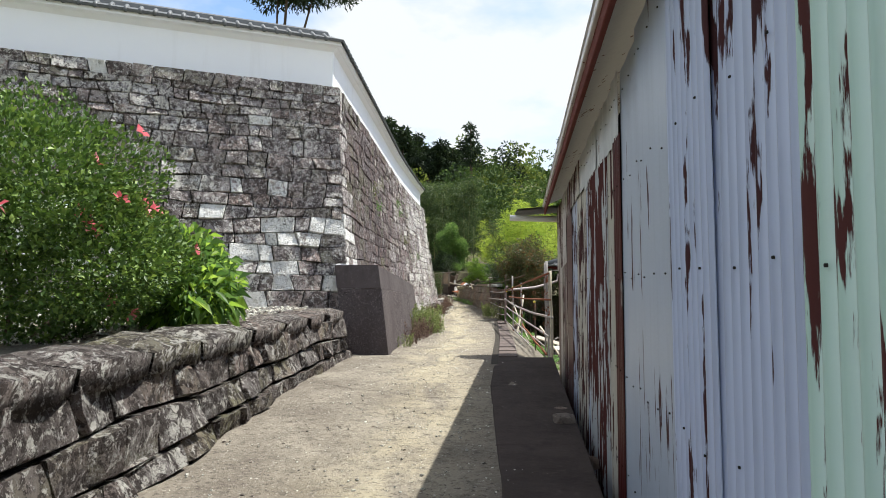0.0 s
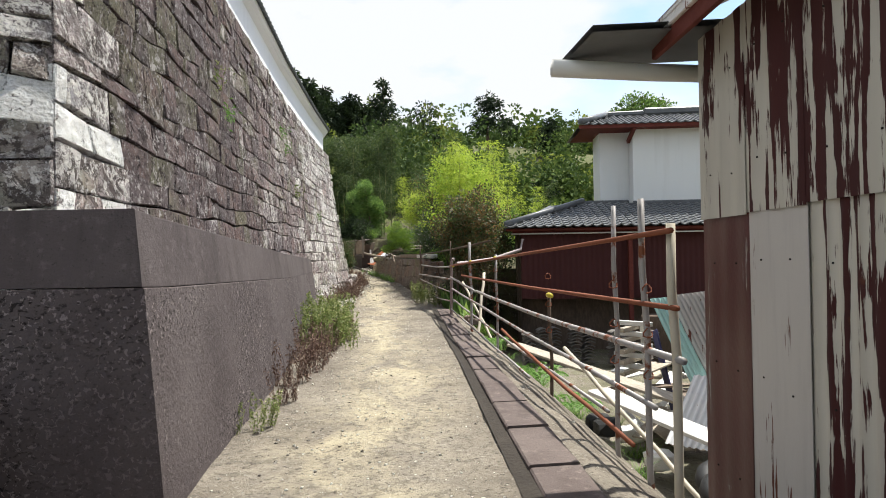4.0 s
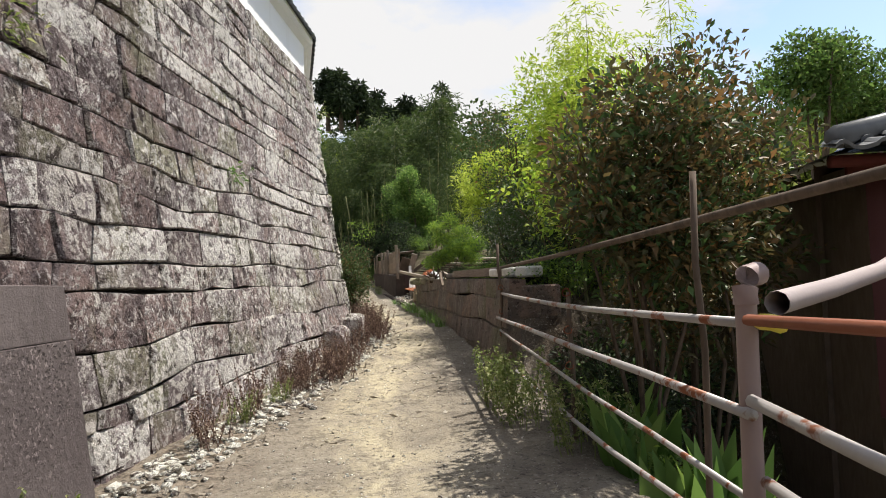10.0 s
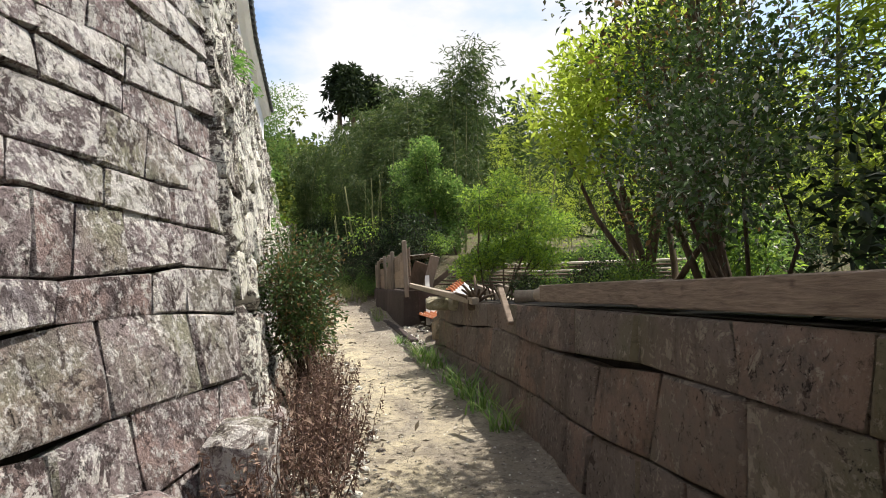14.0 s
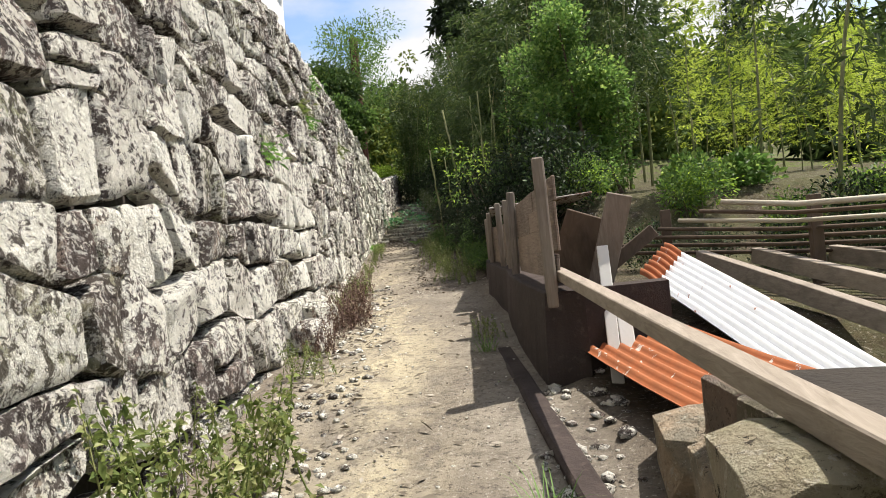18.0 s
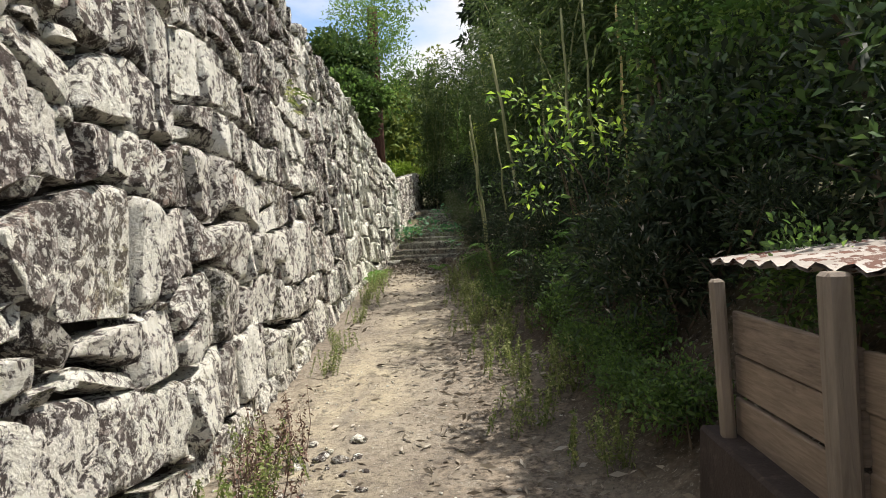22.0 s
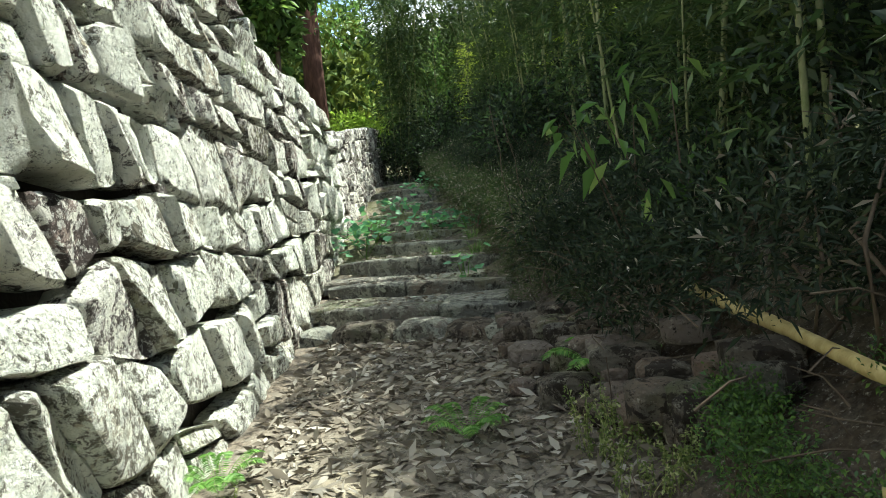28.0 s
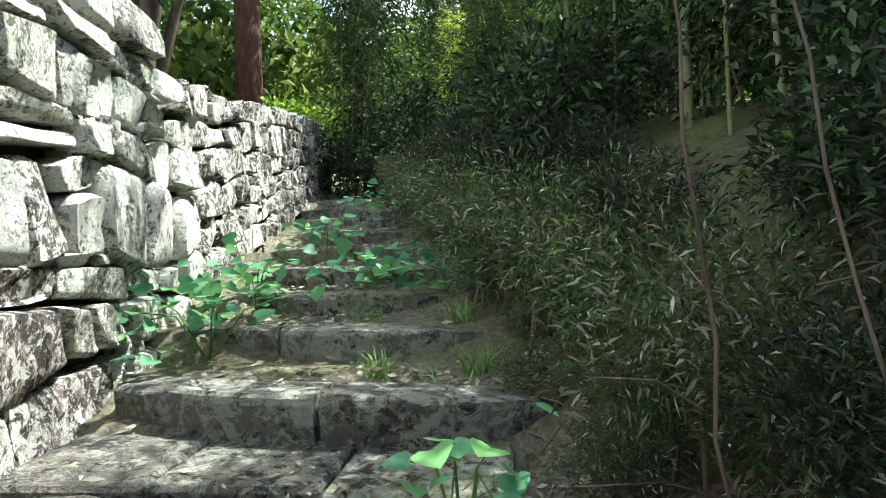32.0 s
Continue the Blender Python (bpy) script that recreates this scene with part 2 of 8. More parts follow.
def ground():
    k = Nodes("trodden_earth_and_concrete", 0.97, spec=0.12)
    col = k.mix(k.span(k.noise(1.1, 7, 0.65), 0.35, 0.65), (0.15, 0.128, 0.105), (0.27, 0.24, 0.195))
    col = k.mix(k.attr("humus"), col, k.mix(k.span(k.noise(7, 8, 0.75), 0.4, 0.6), (0.03, 0.022, 0.016), (0.085, 0.062, 0.043)))
    worn = k.math("MULTIPLY", k.attr("worn"), k.span(k.noise(1.5, 6, 0.62, k.scaled(1, 0.5, 1), 0.9), 0.36, 0.58, 0.05, 1))
    col = k.mix(worn, col, k.mix(k.noise(4, 6), (0.5, 0.43, 0.28), (0.36, 0.325, 0.25)))
    col = k.mix(k.math("MULTIPLY", k.span(k.noise(8, 9, 0.78), 0.52, 0.58), 0.55), col, (0.1, 0.085, 0.07))
    grit = k.span(k.noise(30, 7, 0.82), 0.57, 0.62)
    col = k.mix(k.math("MULTIPLY", grit, 0.7), col, (0.46, 0.43, 0.37))
    col = k.mix(k.math("MULTIPLY", k.span(k.noise(26, 7, 0.8), 0.555, 0.6), 0.85), col, (0.06, 0.05, 0.042))
    lit = k.math("MULTIPLY", k.math("MULTIPLY", k.attr("litter"), k.span(k.attr("humus"), 0, 1, 1, 0.3)), k.span(k.noise(9, 7, 0.78), 0.42, 0.52))
    col = k.mix(lit, col, k.mix(k.span(k.noise(22, 5, 0.7), 0.42, 0.58), (0.07, 0.056, 0.044), (0.26, 0.215, 0.165)))
    grn = k.math("MULTIPLY", k.attr("green"), k.span(k.noise(3, 6), 0.35, 0.55))
    col = k.mix(grn, col, k.mix(k.noise(12, 5), (0.05, 0.075, 0.02), (0.13, 0.15, 0.045)))
    h = k.math("ADD", k.math("MULTIPLY", k.noise(34, 7, 0.75), 0.5), k.math("MULTIPLY", k.noise(6, 7, 0.7), 1.0))
    return k.done(col, h, 0.04, 0.85)


M["ground"] = ground()


def tin(name, paint, paint2, amount, rust=(0.17, 0.045, 0.022)):
    k = Nodes(name, 0.4, spec=0.5)
    r = k.dice()
    v = k.scaled(1, 1, 0.09)
    col = k.mix(k.noise(1.5, 4), paint, paint2)
    col = k.mix(k.span(k.noise(20, 4, 0.6, v), 0.5, 0.8, 0, 0.4), col, (paint[0] * 0.6, paint[1] * 0.6, paint[2] * 0.62))
    # crests are painted lighter to give the ribs their light and dark stripes
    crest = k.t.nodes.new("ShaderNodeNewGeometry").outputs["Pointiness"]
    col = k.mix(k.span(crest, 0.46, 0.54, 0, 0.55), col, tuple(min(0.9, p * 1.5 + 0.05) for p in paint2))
    n = k.math("ADD", k.noise(12, 8, 0.62, k.scaled(1, 1, 0.08), 0.15), k.math("MULTIPLY", k.noise(1.3, 4), 0.55))
    f = k.span(n, amount, amount + 0.02)
    rc = k.mix(k.noise(9, 5, 0.6, v), rust, (rust[0] * 0.45, rust[1] * 0.6, rust[2] * 0.8))
    rc = k.mix(k.span(k.noise(2.5, 4), 0.66, 0.8, 0, 0.5), rc, (0.3, 0.13, 0.04))
    col = k.mix(f, col, rc)
    h = k.math("SUBTRACT", k.noise(30, 3), k.math("MULTIPLY", f, 0.8))
    return k.done(col, h, 0.004, 0.5, k.span(f, 0, 1, 0.38, 0.9))


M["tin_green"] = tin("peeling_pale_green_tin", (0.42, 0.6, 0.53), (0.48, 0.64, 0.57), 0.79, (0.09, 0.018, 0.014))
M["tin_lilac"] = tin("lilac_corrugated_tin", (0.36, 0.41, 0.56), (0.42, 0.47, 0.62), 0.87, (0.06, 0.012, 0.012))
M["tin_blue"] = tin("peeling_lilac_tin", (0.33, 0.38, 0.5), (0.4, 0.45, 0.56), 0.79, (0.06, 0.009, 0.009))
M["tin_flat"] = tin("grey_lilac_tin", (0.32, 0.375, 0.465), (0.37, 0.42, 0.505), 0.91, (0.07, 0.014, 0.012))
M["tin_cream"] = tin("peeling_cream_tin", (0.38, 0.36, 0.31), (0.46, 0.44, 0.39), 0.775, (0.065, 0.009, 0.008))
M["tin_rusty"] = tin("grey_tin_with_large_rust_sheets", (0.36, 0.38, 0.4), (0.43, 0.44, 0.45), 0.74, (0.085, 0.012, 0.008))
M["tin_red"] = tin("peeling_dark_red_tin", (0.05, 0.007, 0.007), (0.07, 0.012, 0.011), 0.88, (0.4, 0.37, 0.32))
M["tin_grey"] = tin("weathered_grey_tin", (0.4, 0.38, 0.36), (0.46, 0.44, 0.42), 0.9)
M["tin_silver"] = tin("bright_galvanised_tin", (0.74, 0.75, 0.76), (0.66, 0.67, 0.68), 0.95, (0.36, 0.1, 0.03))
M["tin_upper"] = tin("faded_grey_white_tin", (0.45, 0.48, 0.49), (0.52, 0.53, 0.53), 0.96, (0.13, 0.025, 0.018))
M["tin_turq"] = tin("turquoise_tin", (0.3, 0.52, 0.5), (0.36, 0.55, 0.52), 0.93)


def wood(name, a, b, axis=(1, 12, 12), paint=None):
    k = Nodes(name, 0.85, spec=0.2)
    r = k.dice()
    g = k.noise(2.2, 6, 0.65, k.scaled(*axis), 0.6)
    col = k.mix(k.span(g, 0.3, 0.7), a, b)
    col = k.mix(k.span(r, 0, 1, 0, 0.4), col, (b[0] * 1.2, b[1] * 1.15, b[2] * 1.05))
    col = k.mix(k.span(k.noise(1.8, 5), 0.55, 0.75, 0, 0.5), col, (a[0] * 0.5, a[1] * 0.5, a[2] * 0.5))
    col = k.mix(k.span(k.cells(3.1), 0.0, 0.07, 0.6, 0), col, (0.03, 0.02, 0.015))
    return k.done(col, g, 0.008, 0.6)


M["wood"] = wood("weathered_grey_board", (0.1, 0.077, 0.062), (0.27, 0.215, 0.175), (3, 3, 34))
M["post_wood"] = wood("weathered_grey_post", (0.115, 0.097, 0.082), (0.235, 0.2, 0.17), (18, 18, 1.6))
M["beam"] = wood("bleached_timber", (0.3, 0.26, 0.21), (0.48, 0.43, 0.36), (14, 3, 14))
M["dark_wood"] = wood("dark_old_timber", (0.06, 0.045, 0.035), (0.14, 0.105, 0.08), (6, 6, 2))
M["red_wood"] = wood("red_painted_timber", (0.085, 0.02, 0.016), (0.14, 0.04, 0.032), (2, 6, 6))


def paint(name, a, b, rough=0.6, rust=0.0, metal=0.0):
    k = Nodes(name, rough, metal)
    col = k.mix(k.noise(3, 5), a, b)
    if rust:
        col = k.mix(k.span(k.noise(6, 5), 0.6 - rust, 0.66 - rust), col, (0.18, 0.06, 0.025))
    return k.done(col, k.noise(40, 4), 0.003, 0.4)


M["pipe_grey"] = paint("galvanised_pipe", (0.28, 0.262, 0.255), (0.4, 0.38, 0.365), 0.5, 0.05, 0.2)
M["pipe_rust"] = paint("rust_red_pipe", (0.17, 0.055, 0.03), (0.26, 0.085, 0.04), 0.75, 0.05)
M["pvc"] = paint("weathered_brown_plastic_pipe", (0.22, 0.16, 0.152), (0.3, 0.225, 0.212), 0.5)
M["pvc_pale"] = paint("faded_grey_brown_plastic_pipe", (0.31, 0.26, 0.255), (0.4, 0.345, 0.335), 0.5)
M["bamboo_pole"] = paint("pale_dry_bamboo", (0.42, 0.37, 0.28), (0.58, 0.53, 0.43), 0.6)
M["yellow"] = paint("yellow_tape", (0.6, 0.5, 0.05), (0.7, 0.6, 0.1), 0.5)
M["tile"] = paint("grey_roof_tile", (0.06, 0.065, 0.07), (0.17, 0.175, 0.18), 0.42)
M["white_trim"] = paint("off_white_trim", (0.6, 0.59, 0.56), (0.68, 0.67, 0.64), 0.6)
M["red_wall"] = paint("dull_red_wall_sheet", (0.045, 0.009, 0.009), (0.062, 0.016, 0.015), 0.7)
M["dark"] = paint("dark_interior", (0.012, 0.011, 0.01), (0.03, 0.026, 0.022), 0.9)
M["black_plastic"] = paint("black_rubber", (0.015, 0.015, 0.016), (0.03, 0.03, 0.03), 0.6)
M["white_bag"] = paint("white_sacking", (0.7, 0.69, 0.66), (0.78, 0.77, 0.74), 0.8)
M["glass"] = paint("dark_window_glass", (0.02, 0.025, 0.04), (0.03, 0.035, 0.06), 0.08)
M["navy"] = paint("navy_blue_board", (0.03, 0.03, 0.09), (0.05, 0.05, 0.12), 0.6)
M["terracotta"] = paint("terracotta_debris", (0.4, 0.17, 0.1), (0.5, 0.25, 0.16), 0.8)


def leaf(name, a, b, c, thin=0.35, rough=0.5, stand=0.0):
    k = Nodes(name, rough, spec=0.35)
    r = k.dice()
    col = k.mix(k.span(r, 0, 0.6), a, b)
    col = k.mix(k.span(r, 0.62, 1.0), col, c)
    col = k.mix(k.span(k.noise(0.9, 3), 0.35, 0.7, 0, 0.5), col, (a[0] * 0.75, a[1] * 0.75, a[2] * 0.75))
    if stand:
        col = k.mix(k.span(k.noise(stand, 2), 0.38, 0.62, 0, 0.8), col, (a[0] * 0.45, a[1] * 0.5, a[2] * 0.6))
    k.done(col, rough=None)
    t = k.t
    tr = t.nodes.new("ShaderNodeBsdfTranslucent")
    t.links.new(col, tr.inputs[0])
    mx = t.nodes.new("ShaderNodeMixShader")
    mx.inputs[0].default_value = thin
    t.links.new(k.b.outputs[0], mx.inputs[1])
    t.links.new(tr.outputs[0], mx.inputs[2])
    t.links.new(mx.outputs[0], t.nodes["Material Output"].inputs[0])
    return k.m


M["leaf_dark"] = leaf("dark_evergreen_leaf", (0.041, 0.081, 0.024), (0.074, 0.135, 0.038), (0.135, 0.216, 0.061), 0.25)
M["leaf_mid"] = leaf("mid_green_leaf", (0.080, 0.160, 0.035), (0.144, 0.248, 0.056), (0.240, 0.352, 0.080), 0.5)
M["leaf_lime"] = leaf("lime_green_leaf", (0.2, 0.33, 0.035), (0.32, 0.47, 0.06), (0.44, 0.58, 0.1), 0.6)
M["leaf_azalea"] = leaf("azalea_leaf", (0.05, 0.095, 0.018), (0.1, 0.18, 0.03), (0.27, 0.38, 0.07), 0.25)
M["leaf_bamboo"] = leaf("bamboo_leaf", (0.036, 0.066, 0.018), (0.066, 0.102, 0.028), (0.14, 0.175, 0.055), 0.45)
# undergrowth leaf: the thicket's deep shade is put into this near-black green
M["leaf_under"] = leaf("undergrowth_leaf_darkened_for_shade", (0.012, 0.023, 0.01), (0.024, 0.042, 0.017), (0.07, 0.09, 0.035), 0.15, 0.7)
# fresh leaf of the small trees; on bamboo its brightness stands for backlight
M["leaf_bright"] = leaf("fresh_and_backlit_green_leaf", (0.28, 0.38, 0.04), (0.4, 0.5, 0.06), (0.52, 0.6, 0.11), 0.6)
M["leaf_bronze"] = leaf("bronze_tipped_leaf", (0.075, 0.075, 0.03), (0.13, 0.105, 0.042), (0.32, 0.17, 0.065), 0.3)
M["leaf_weed"] = leaf("weed_leaf", (0.12, 0.17, 0.045), (0.24, 0.29, 0.085), (0.5, 0.5, 0.24), 0.45)
M["leaf_fern"] = leaf("fern_leaf", (0.108, 0.228, 0.048), (0.180, 0.360, 0.072), (0.300, 0.480, 0.120), 0.45)
M["leaf_grass"] = leaf("grass_blade", (0.096, 0.192, 0.040), (0.176, 0.304, 0.064), (0.320, 0.416, 0.128), 0.35)
M["leaf_ivy"] = leaf("glossy_climber_leaf", (0.085, 0.17, 0.04), (0.18, 0.31, 0.07), (0.42, 0.54, 0.14), 0.6, 0.35)
M["leaf_blue"] = leaf("blue_green_heart_leaf", (0.096, 0.240, 0.120), (0.144, 0.352, 0.160), (0.272, 0.528, 0.160), 0.4)
M["leaf_grey"] = leaf("small_grey_green_leaf", (0.096, 0.120, 0.080), (0.192, 0.216, 0.160), (0.720, 0.720, 0.672), 0.2)
M["leaf_dry"] = leaf("dry_fallen_leaf", (0.13, 0.108, 0.082), (0.29, 0.25, 0.195), (0.52, 0.48, 0.41), 0.15, 0.9)
M["stalk_dry"] = leaf("dry_brown_weed", (0.1, 0.06, 0.05), (0.2, 0.13, 0.1), (0.34, 0.25, 0.19), 0.15, 0.9)
M["petal"] = leaf("pink_petal", (0.75, 0.12, 0.16), (0.85, 0.2, 0.25), (0.9, 0.4, 0.4), 0.4)
M["far_a"] = leaf("distant_yellow_green_foliage", (0.15, 0.2, 0.036), (0.27, 0.32, 0.055), (0.46, 0.48, 0.1), 0.25, 0.9, 0.13)
M["far_b"] = leaf("distant_green_foliage", (0.075, 0.125, 0.03), (0.14, 0.21, 0.046), (0.27, 0.33, 0.085), 0.2, 0.9, 0.13)
M["far_c"] = leaf("distant_dark_foliage", (0.026, 0.042, 0.018), (0.047, 0.074, 0.030), (0.09, 0.125, 0.045), 0.15, 0.9, 0.2)


def bark(name, a, b):
    k = Nodes(name, 0.95, spec=0.15)
    g = k.noise(9, 6, 0.7, k.scaled(1, 1, 0.2))
    return k.done(k.mix(k.span(g, 0.35, 0.65), a, b), g, 0.02, 0.8)


M["bark"] = bark("rough_bark", (0.05, 0.035, 0.025), (0.16, 0.12, 0.09))
M["bark_red"] = bark("red_brown_cedar_bark", (0.05, 0.022, 0.016), (0.11, 0.055, 0.038))
M["culm"] = bark("green_grey_bamboo_culm", (0.12, 0.14, 0.05), (0.3, 0.29, 0.16))
M["culm_dry"] = bark("yellow_bamboo_culm", (0.3, 0.23, 0.09), (0.48, 0.39, 0.18))
M["twig"] = bark("dry_twig", (0.06, 0.045, 0.033), (0.17, 0.13, 0.095))
# ---- building helpers ----
RNG = np.random.default_rng(7)


def lerp_line(y, pts, k=1):
    return float(np.interp(y, [p[0] for p in pts], [p[k] for p in pts]))


class Build:
    """Collects vertices and faces of one mesh."""

    def __init__(self):
        self.v, self.f = [], []

    def add(self, v, f):
        n = len(self.v)
        self.v += [tuple(p) for p in v]
        self.f += [tuple(i + n for i in q) for q in f]
        return self

    def box(self, c, size, bev=0.008, m=None):
        """A chamfered box about c; m turns it about its own centre."""
        h = [s / 2 for s in size]
        b = min(bev, *[x * 0.45 for x in h])
        ids, v = {}, []
        for sx in (-1, 1):
            for sy in (-1, 1):
                for sz in (-1, 1):
                    for ax in range(3):
                        p = [s * (h[i] - (0 if i == ax else b)) for i, s in enumerate((sx, sy, sz))]
                        ids[sx, sy, sz, ax] = len(v)
                        v.append(p)
        f = []
        sq = ((-1, -1), (1, -1), (1, 1), (-1, 1))

        def key(ax, s, a, c2):
            t = [0, 0, 0]
            t[ax], t[(ax + 1) % 3], t[(ax + 2) % 3] = s, a, c2
            return tuple(t)
        for ax in range(3):
            for s in (-1, 1):
                q = [ids[(*key(ax, s, a, c2), ax)] for a, c2 in sq]
                f.append(q if s > 0 else q[::-1])
            a1, a2 = (ax + 1) % 3, (ax + 2) % 3
            for s1 in (-1, 1):
                for s2 in (-1, 1):
                    e = []
                    for s, which in ((-1, a1), (1, a1), (1, a2), (-1, a2)):
                        t = [0, 0, 0]
                        t[ax], t[a1], t[a2] = s, s1, s2
                        e.append(ids[(*t, which)])
                    f.append(e if s1 * s2 > 0 else e[::-1])
        for sx in (-1, 1):
            for sy in (-1, 1):
                for sz in (-1, 1):
                    t = [ids[sx, sy, sz, a] for a in range(3)]
                    f.append(t if sx * sy * sz > 0 else t[::-1])
        m = m or Matrix.Identity(3)
        c = Vector(c)
        return self.add([c + m @ Vector(p) for p in v], f)

    def beam(self, a, b, w, h, bev=0.006, up=(0, 0, 1)):
        """A bar of section w by h from a to b."""
        a, b = Vector(a), Vector(b)
        d = (b - a).normalized()
        u = Vector(up)
        if abs(d.dot(u)) > 0.95:
            u = Vector((0, 1, 0))
        s = d.cross(u).normalized()
        t = s.cross(d)
        return self.box((a + b) / 2, ((b - a).length, w, h), bev, Matrix((d, s, t)).transposed())

    def tube(self, pts, r, n=8, cap=True):
        pts = [Vector(p) for p in pts]
        rs = r if isinstance(r, (list, tuple)) else [r] * len(pts)
        v, f = [], []
        ref = Vector((0.13, 0.31, 0.94))
        for i, p in enumerate(pts):
            d = (pts[min(i + 1, len(pts) - 1)] - pts[max(i - 1, 0)]).normalized()
            s = d.cross(ref if abs(d.dot(ref)) < 0.97 else Vector((1, 0, 0))).normalized()
            t = d.cross(s)
            v += [p + rs[i] * (math.cos(a) * s + math.sin(a) * t) for a in [2 * math.pi * j / n for j in range(n)]]
        for i in range(len(pts) - 1):
            for j in range(n):
                k = (j + 1) % n
                f.append((i * n + j, i * n + k, (i + 1) * n + k, (i + 1) * n + j))
        if cap:
            f += [tuple(range(n))[::-1], tuple(range((len(pts) - 1) * n, len(pts) * n))]
        return self.add(v, f)

    def grid(self, rows):
        n = len(rows[0])
        return self.add([p for r in rows for p in r], [(i * n + j, i * n + j + 1, (i + 1) * n + j + 1, (i + 1) * n + j)
                                                       for i in range(len(rows) - 1) for j in range(n - 1)])

    def mesh(self, name, mat, smooth=False):
        me = bpy.data.meshes.new(name)
        me.from_pydata(self.v, [], self.f)
        me.materials.append(mat)
        if smooth:
            me.shade_smooth()
            if smooth is not True:
                me.set_sharp_from_angle(angle=smooth)
        return me


def thing(name, at, label, category, group="", kind=""):
    ob = new(name)
    ob.empty_display_size = 0.2
    ob.location = at
    return tagged(ob, label, category, group, kind)


def part(name, data, parent, label=""):
    """One mesh object under a thing or a part; its mesh is in the world's metres, or in its thing's own."""
    ob = new(name, data)
    ob.parent = parent
    if parent.type == "EMPTY":
        ob.matrix_parent_inverse = Matrix.Translation(-parent.location)
    if label:
        ob["label"] = label
    return ob


def solo(name, data, label, category, group="", kind=""):
    return tagged(new(name, data), label, category, group, kind)


def raw_mesh(name, v, tri, mat, smooth=False):
    """A mesh from arrays of vertices and triangles."""
    me = bpy.data.meshes.new(name)
    nv, nt = len(v), len(tri)
    me.vertices.add(nv)
    me.vertices.foreach_set("co", np.asarray(v, np.float32).ravel())
    me.loops.add(nt * 3)
    me.loops.foreach_set("vertex_index", np.asarray(tri, np.int32).ravel())
    me.polygons.add(nt)
    me.polygons.foreach_set("loop_start", np.arange(0, nt * 3, 3, dtype=np.int32))
    me.update(calc_edges=True)
    me.materials.append(mat)
    if smooth:
        me.shade_smooth()
    return me


def unit(a):
    return a / np.maximum(np.linalg.norm(a, axis=1, keepdims=True), 1e-6)


def leaf_mesh(name, at, way, length, width, mat, fold=0.25, rng=None, droop=0.0):
    """Many leaves: each a folded blade from its base point along its way."""
    rng = rng or RNG
    n = len(at)
    at, way = np.asarray(at, float), unit(np.asarray(way, float))
    length = np.broadcast_to(length, (n,))[:, None]
    width = np.broadcast_to(width, (n,))[:, None]
    side = unit(np.cross(way, unit(rng.normal(size=(n, 3)) + np.array([0, 0, 1.2]))))
    up = np.cross(side, way)
    mid = at + way * length * 0.5
    tip = at + way * length - np.array([0, 0, 1.0]) * length * droop
    v = np.empty((n, 4, 3))
    v[:, 0] = at
    v[:, 1] = mid + side * width * 0.5 + up * width * fold
    v[:, 2] = tip
    v[:, 3] = mid - side * width * 0.5 + up * width * fold
    i = np.arange(n)[:, None] * 4
    tri = np.concatenate([i + np.array([[0, 1, 2]]), i + np.array([[0, 2, 3]])], axis=1).reshape(-1, 3)
    return raw_mesh(name, v.reshape(-1, 3), tri, mat)


def heart_mesh(name, at, way, size, mat, rng):
    """Broad heart-shaped leaves, slightly cupped."""
    m = len(at)
    out = np.array([(0, 0.06), (0.3, -0.12), (0.55, 0.1), (0.5, 0.45), (0.25, 0.8), (0, 1.05), (-0.25, 0.8), (-0.5, 0.45), (-0.55, 0.1), (-0.3, -0.12)])
    at, way = np.asarray(at, float), unit(np.asarray(way, float))
    side = unit(np.cross(way, unit(0.45 * rng.normal(size=(m, 3)) + np.array([0, 0, 1.0]))))
    up = np.cross(side, way)
    s = np.asarray(size)[:, None]
    v = np.empty((m, 11, 3))
    v[:, 0] = at + way * s * 0.4 - up * s * 0.05
    for k, (a, b) in enumerate(out):
        v[:, k + 1] = at + side * s * a + way * s * b + up * s * (0.22 * a * a - 0.16 * max(0, b - 0.3) ** 2)
    tri = np.array([(0, k + 1, (k + 1) % 10 + 1) for k in range(10)])
    return raw_mesh(name, v.reshape(-1, 3), (np.arange(m)[:, None, None] * 11 + tri[None]).reshape(-1, 3), mat, True)


def blade_mesh(name, at, way, length, width, mat, bend=0.9, n=5):
    """Long narrow grass blades that arch over."""
    m = len(at)
    at, way = np.asarray(at, float), unit(np.asarray(way, float))
    flat = way * np.array([1, 1, 0])
    side = unit(np.cross(flat, [[0, 0, 1.0]]))
    v = np.empty((m, 2 * n, 3))
    for i in range(n):
        t = i / (n - 1)
        p = at + way * (length * t)[:, None] + (unit(flat) * 0.35 - np.array([0, 0, 0.5])) * (length * bend * t * t)[:, None]
        w = width * (1 - t) ** 0.7 + 0.0004
        v[:, 2 * i], v[:, 2 * i + 1] = p - side * w[:, None] / 2, p + side * w[:, None] / 2
    k = np.arange(m)[:, None, None] * 2 * n
    q = np.array([[[2 * i, 2 * i + 1, 2 * i + 3], [2 * i, 2 * i + 3, 2 * i + 2]] for i in range(n - 1)]).reshape(1, -1, 3)
    return raw_mesh(name, v.reshape(-1, 3), (k + q).reshape(-1, 3), mat)


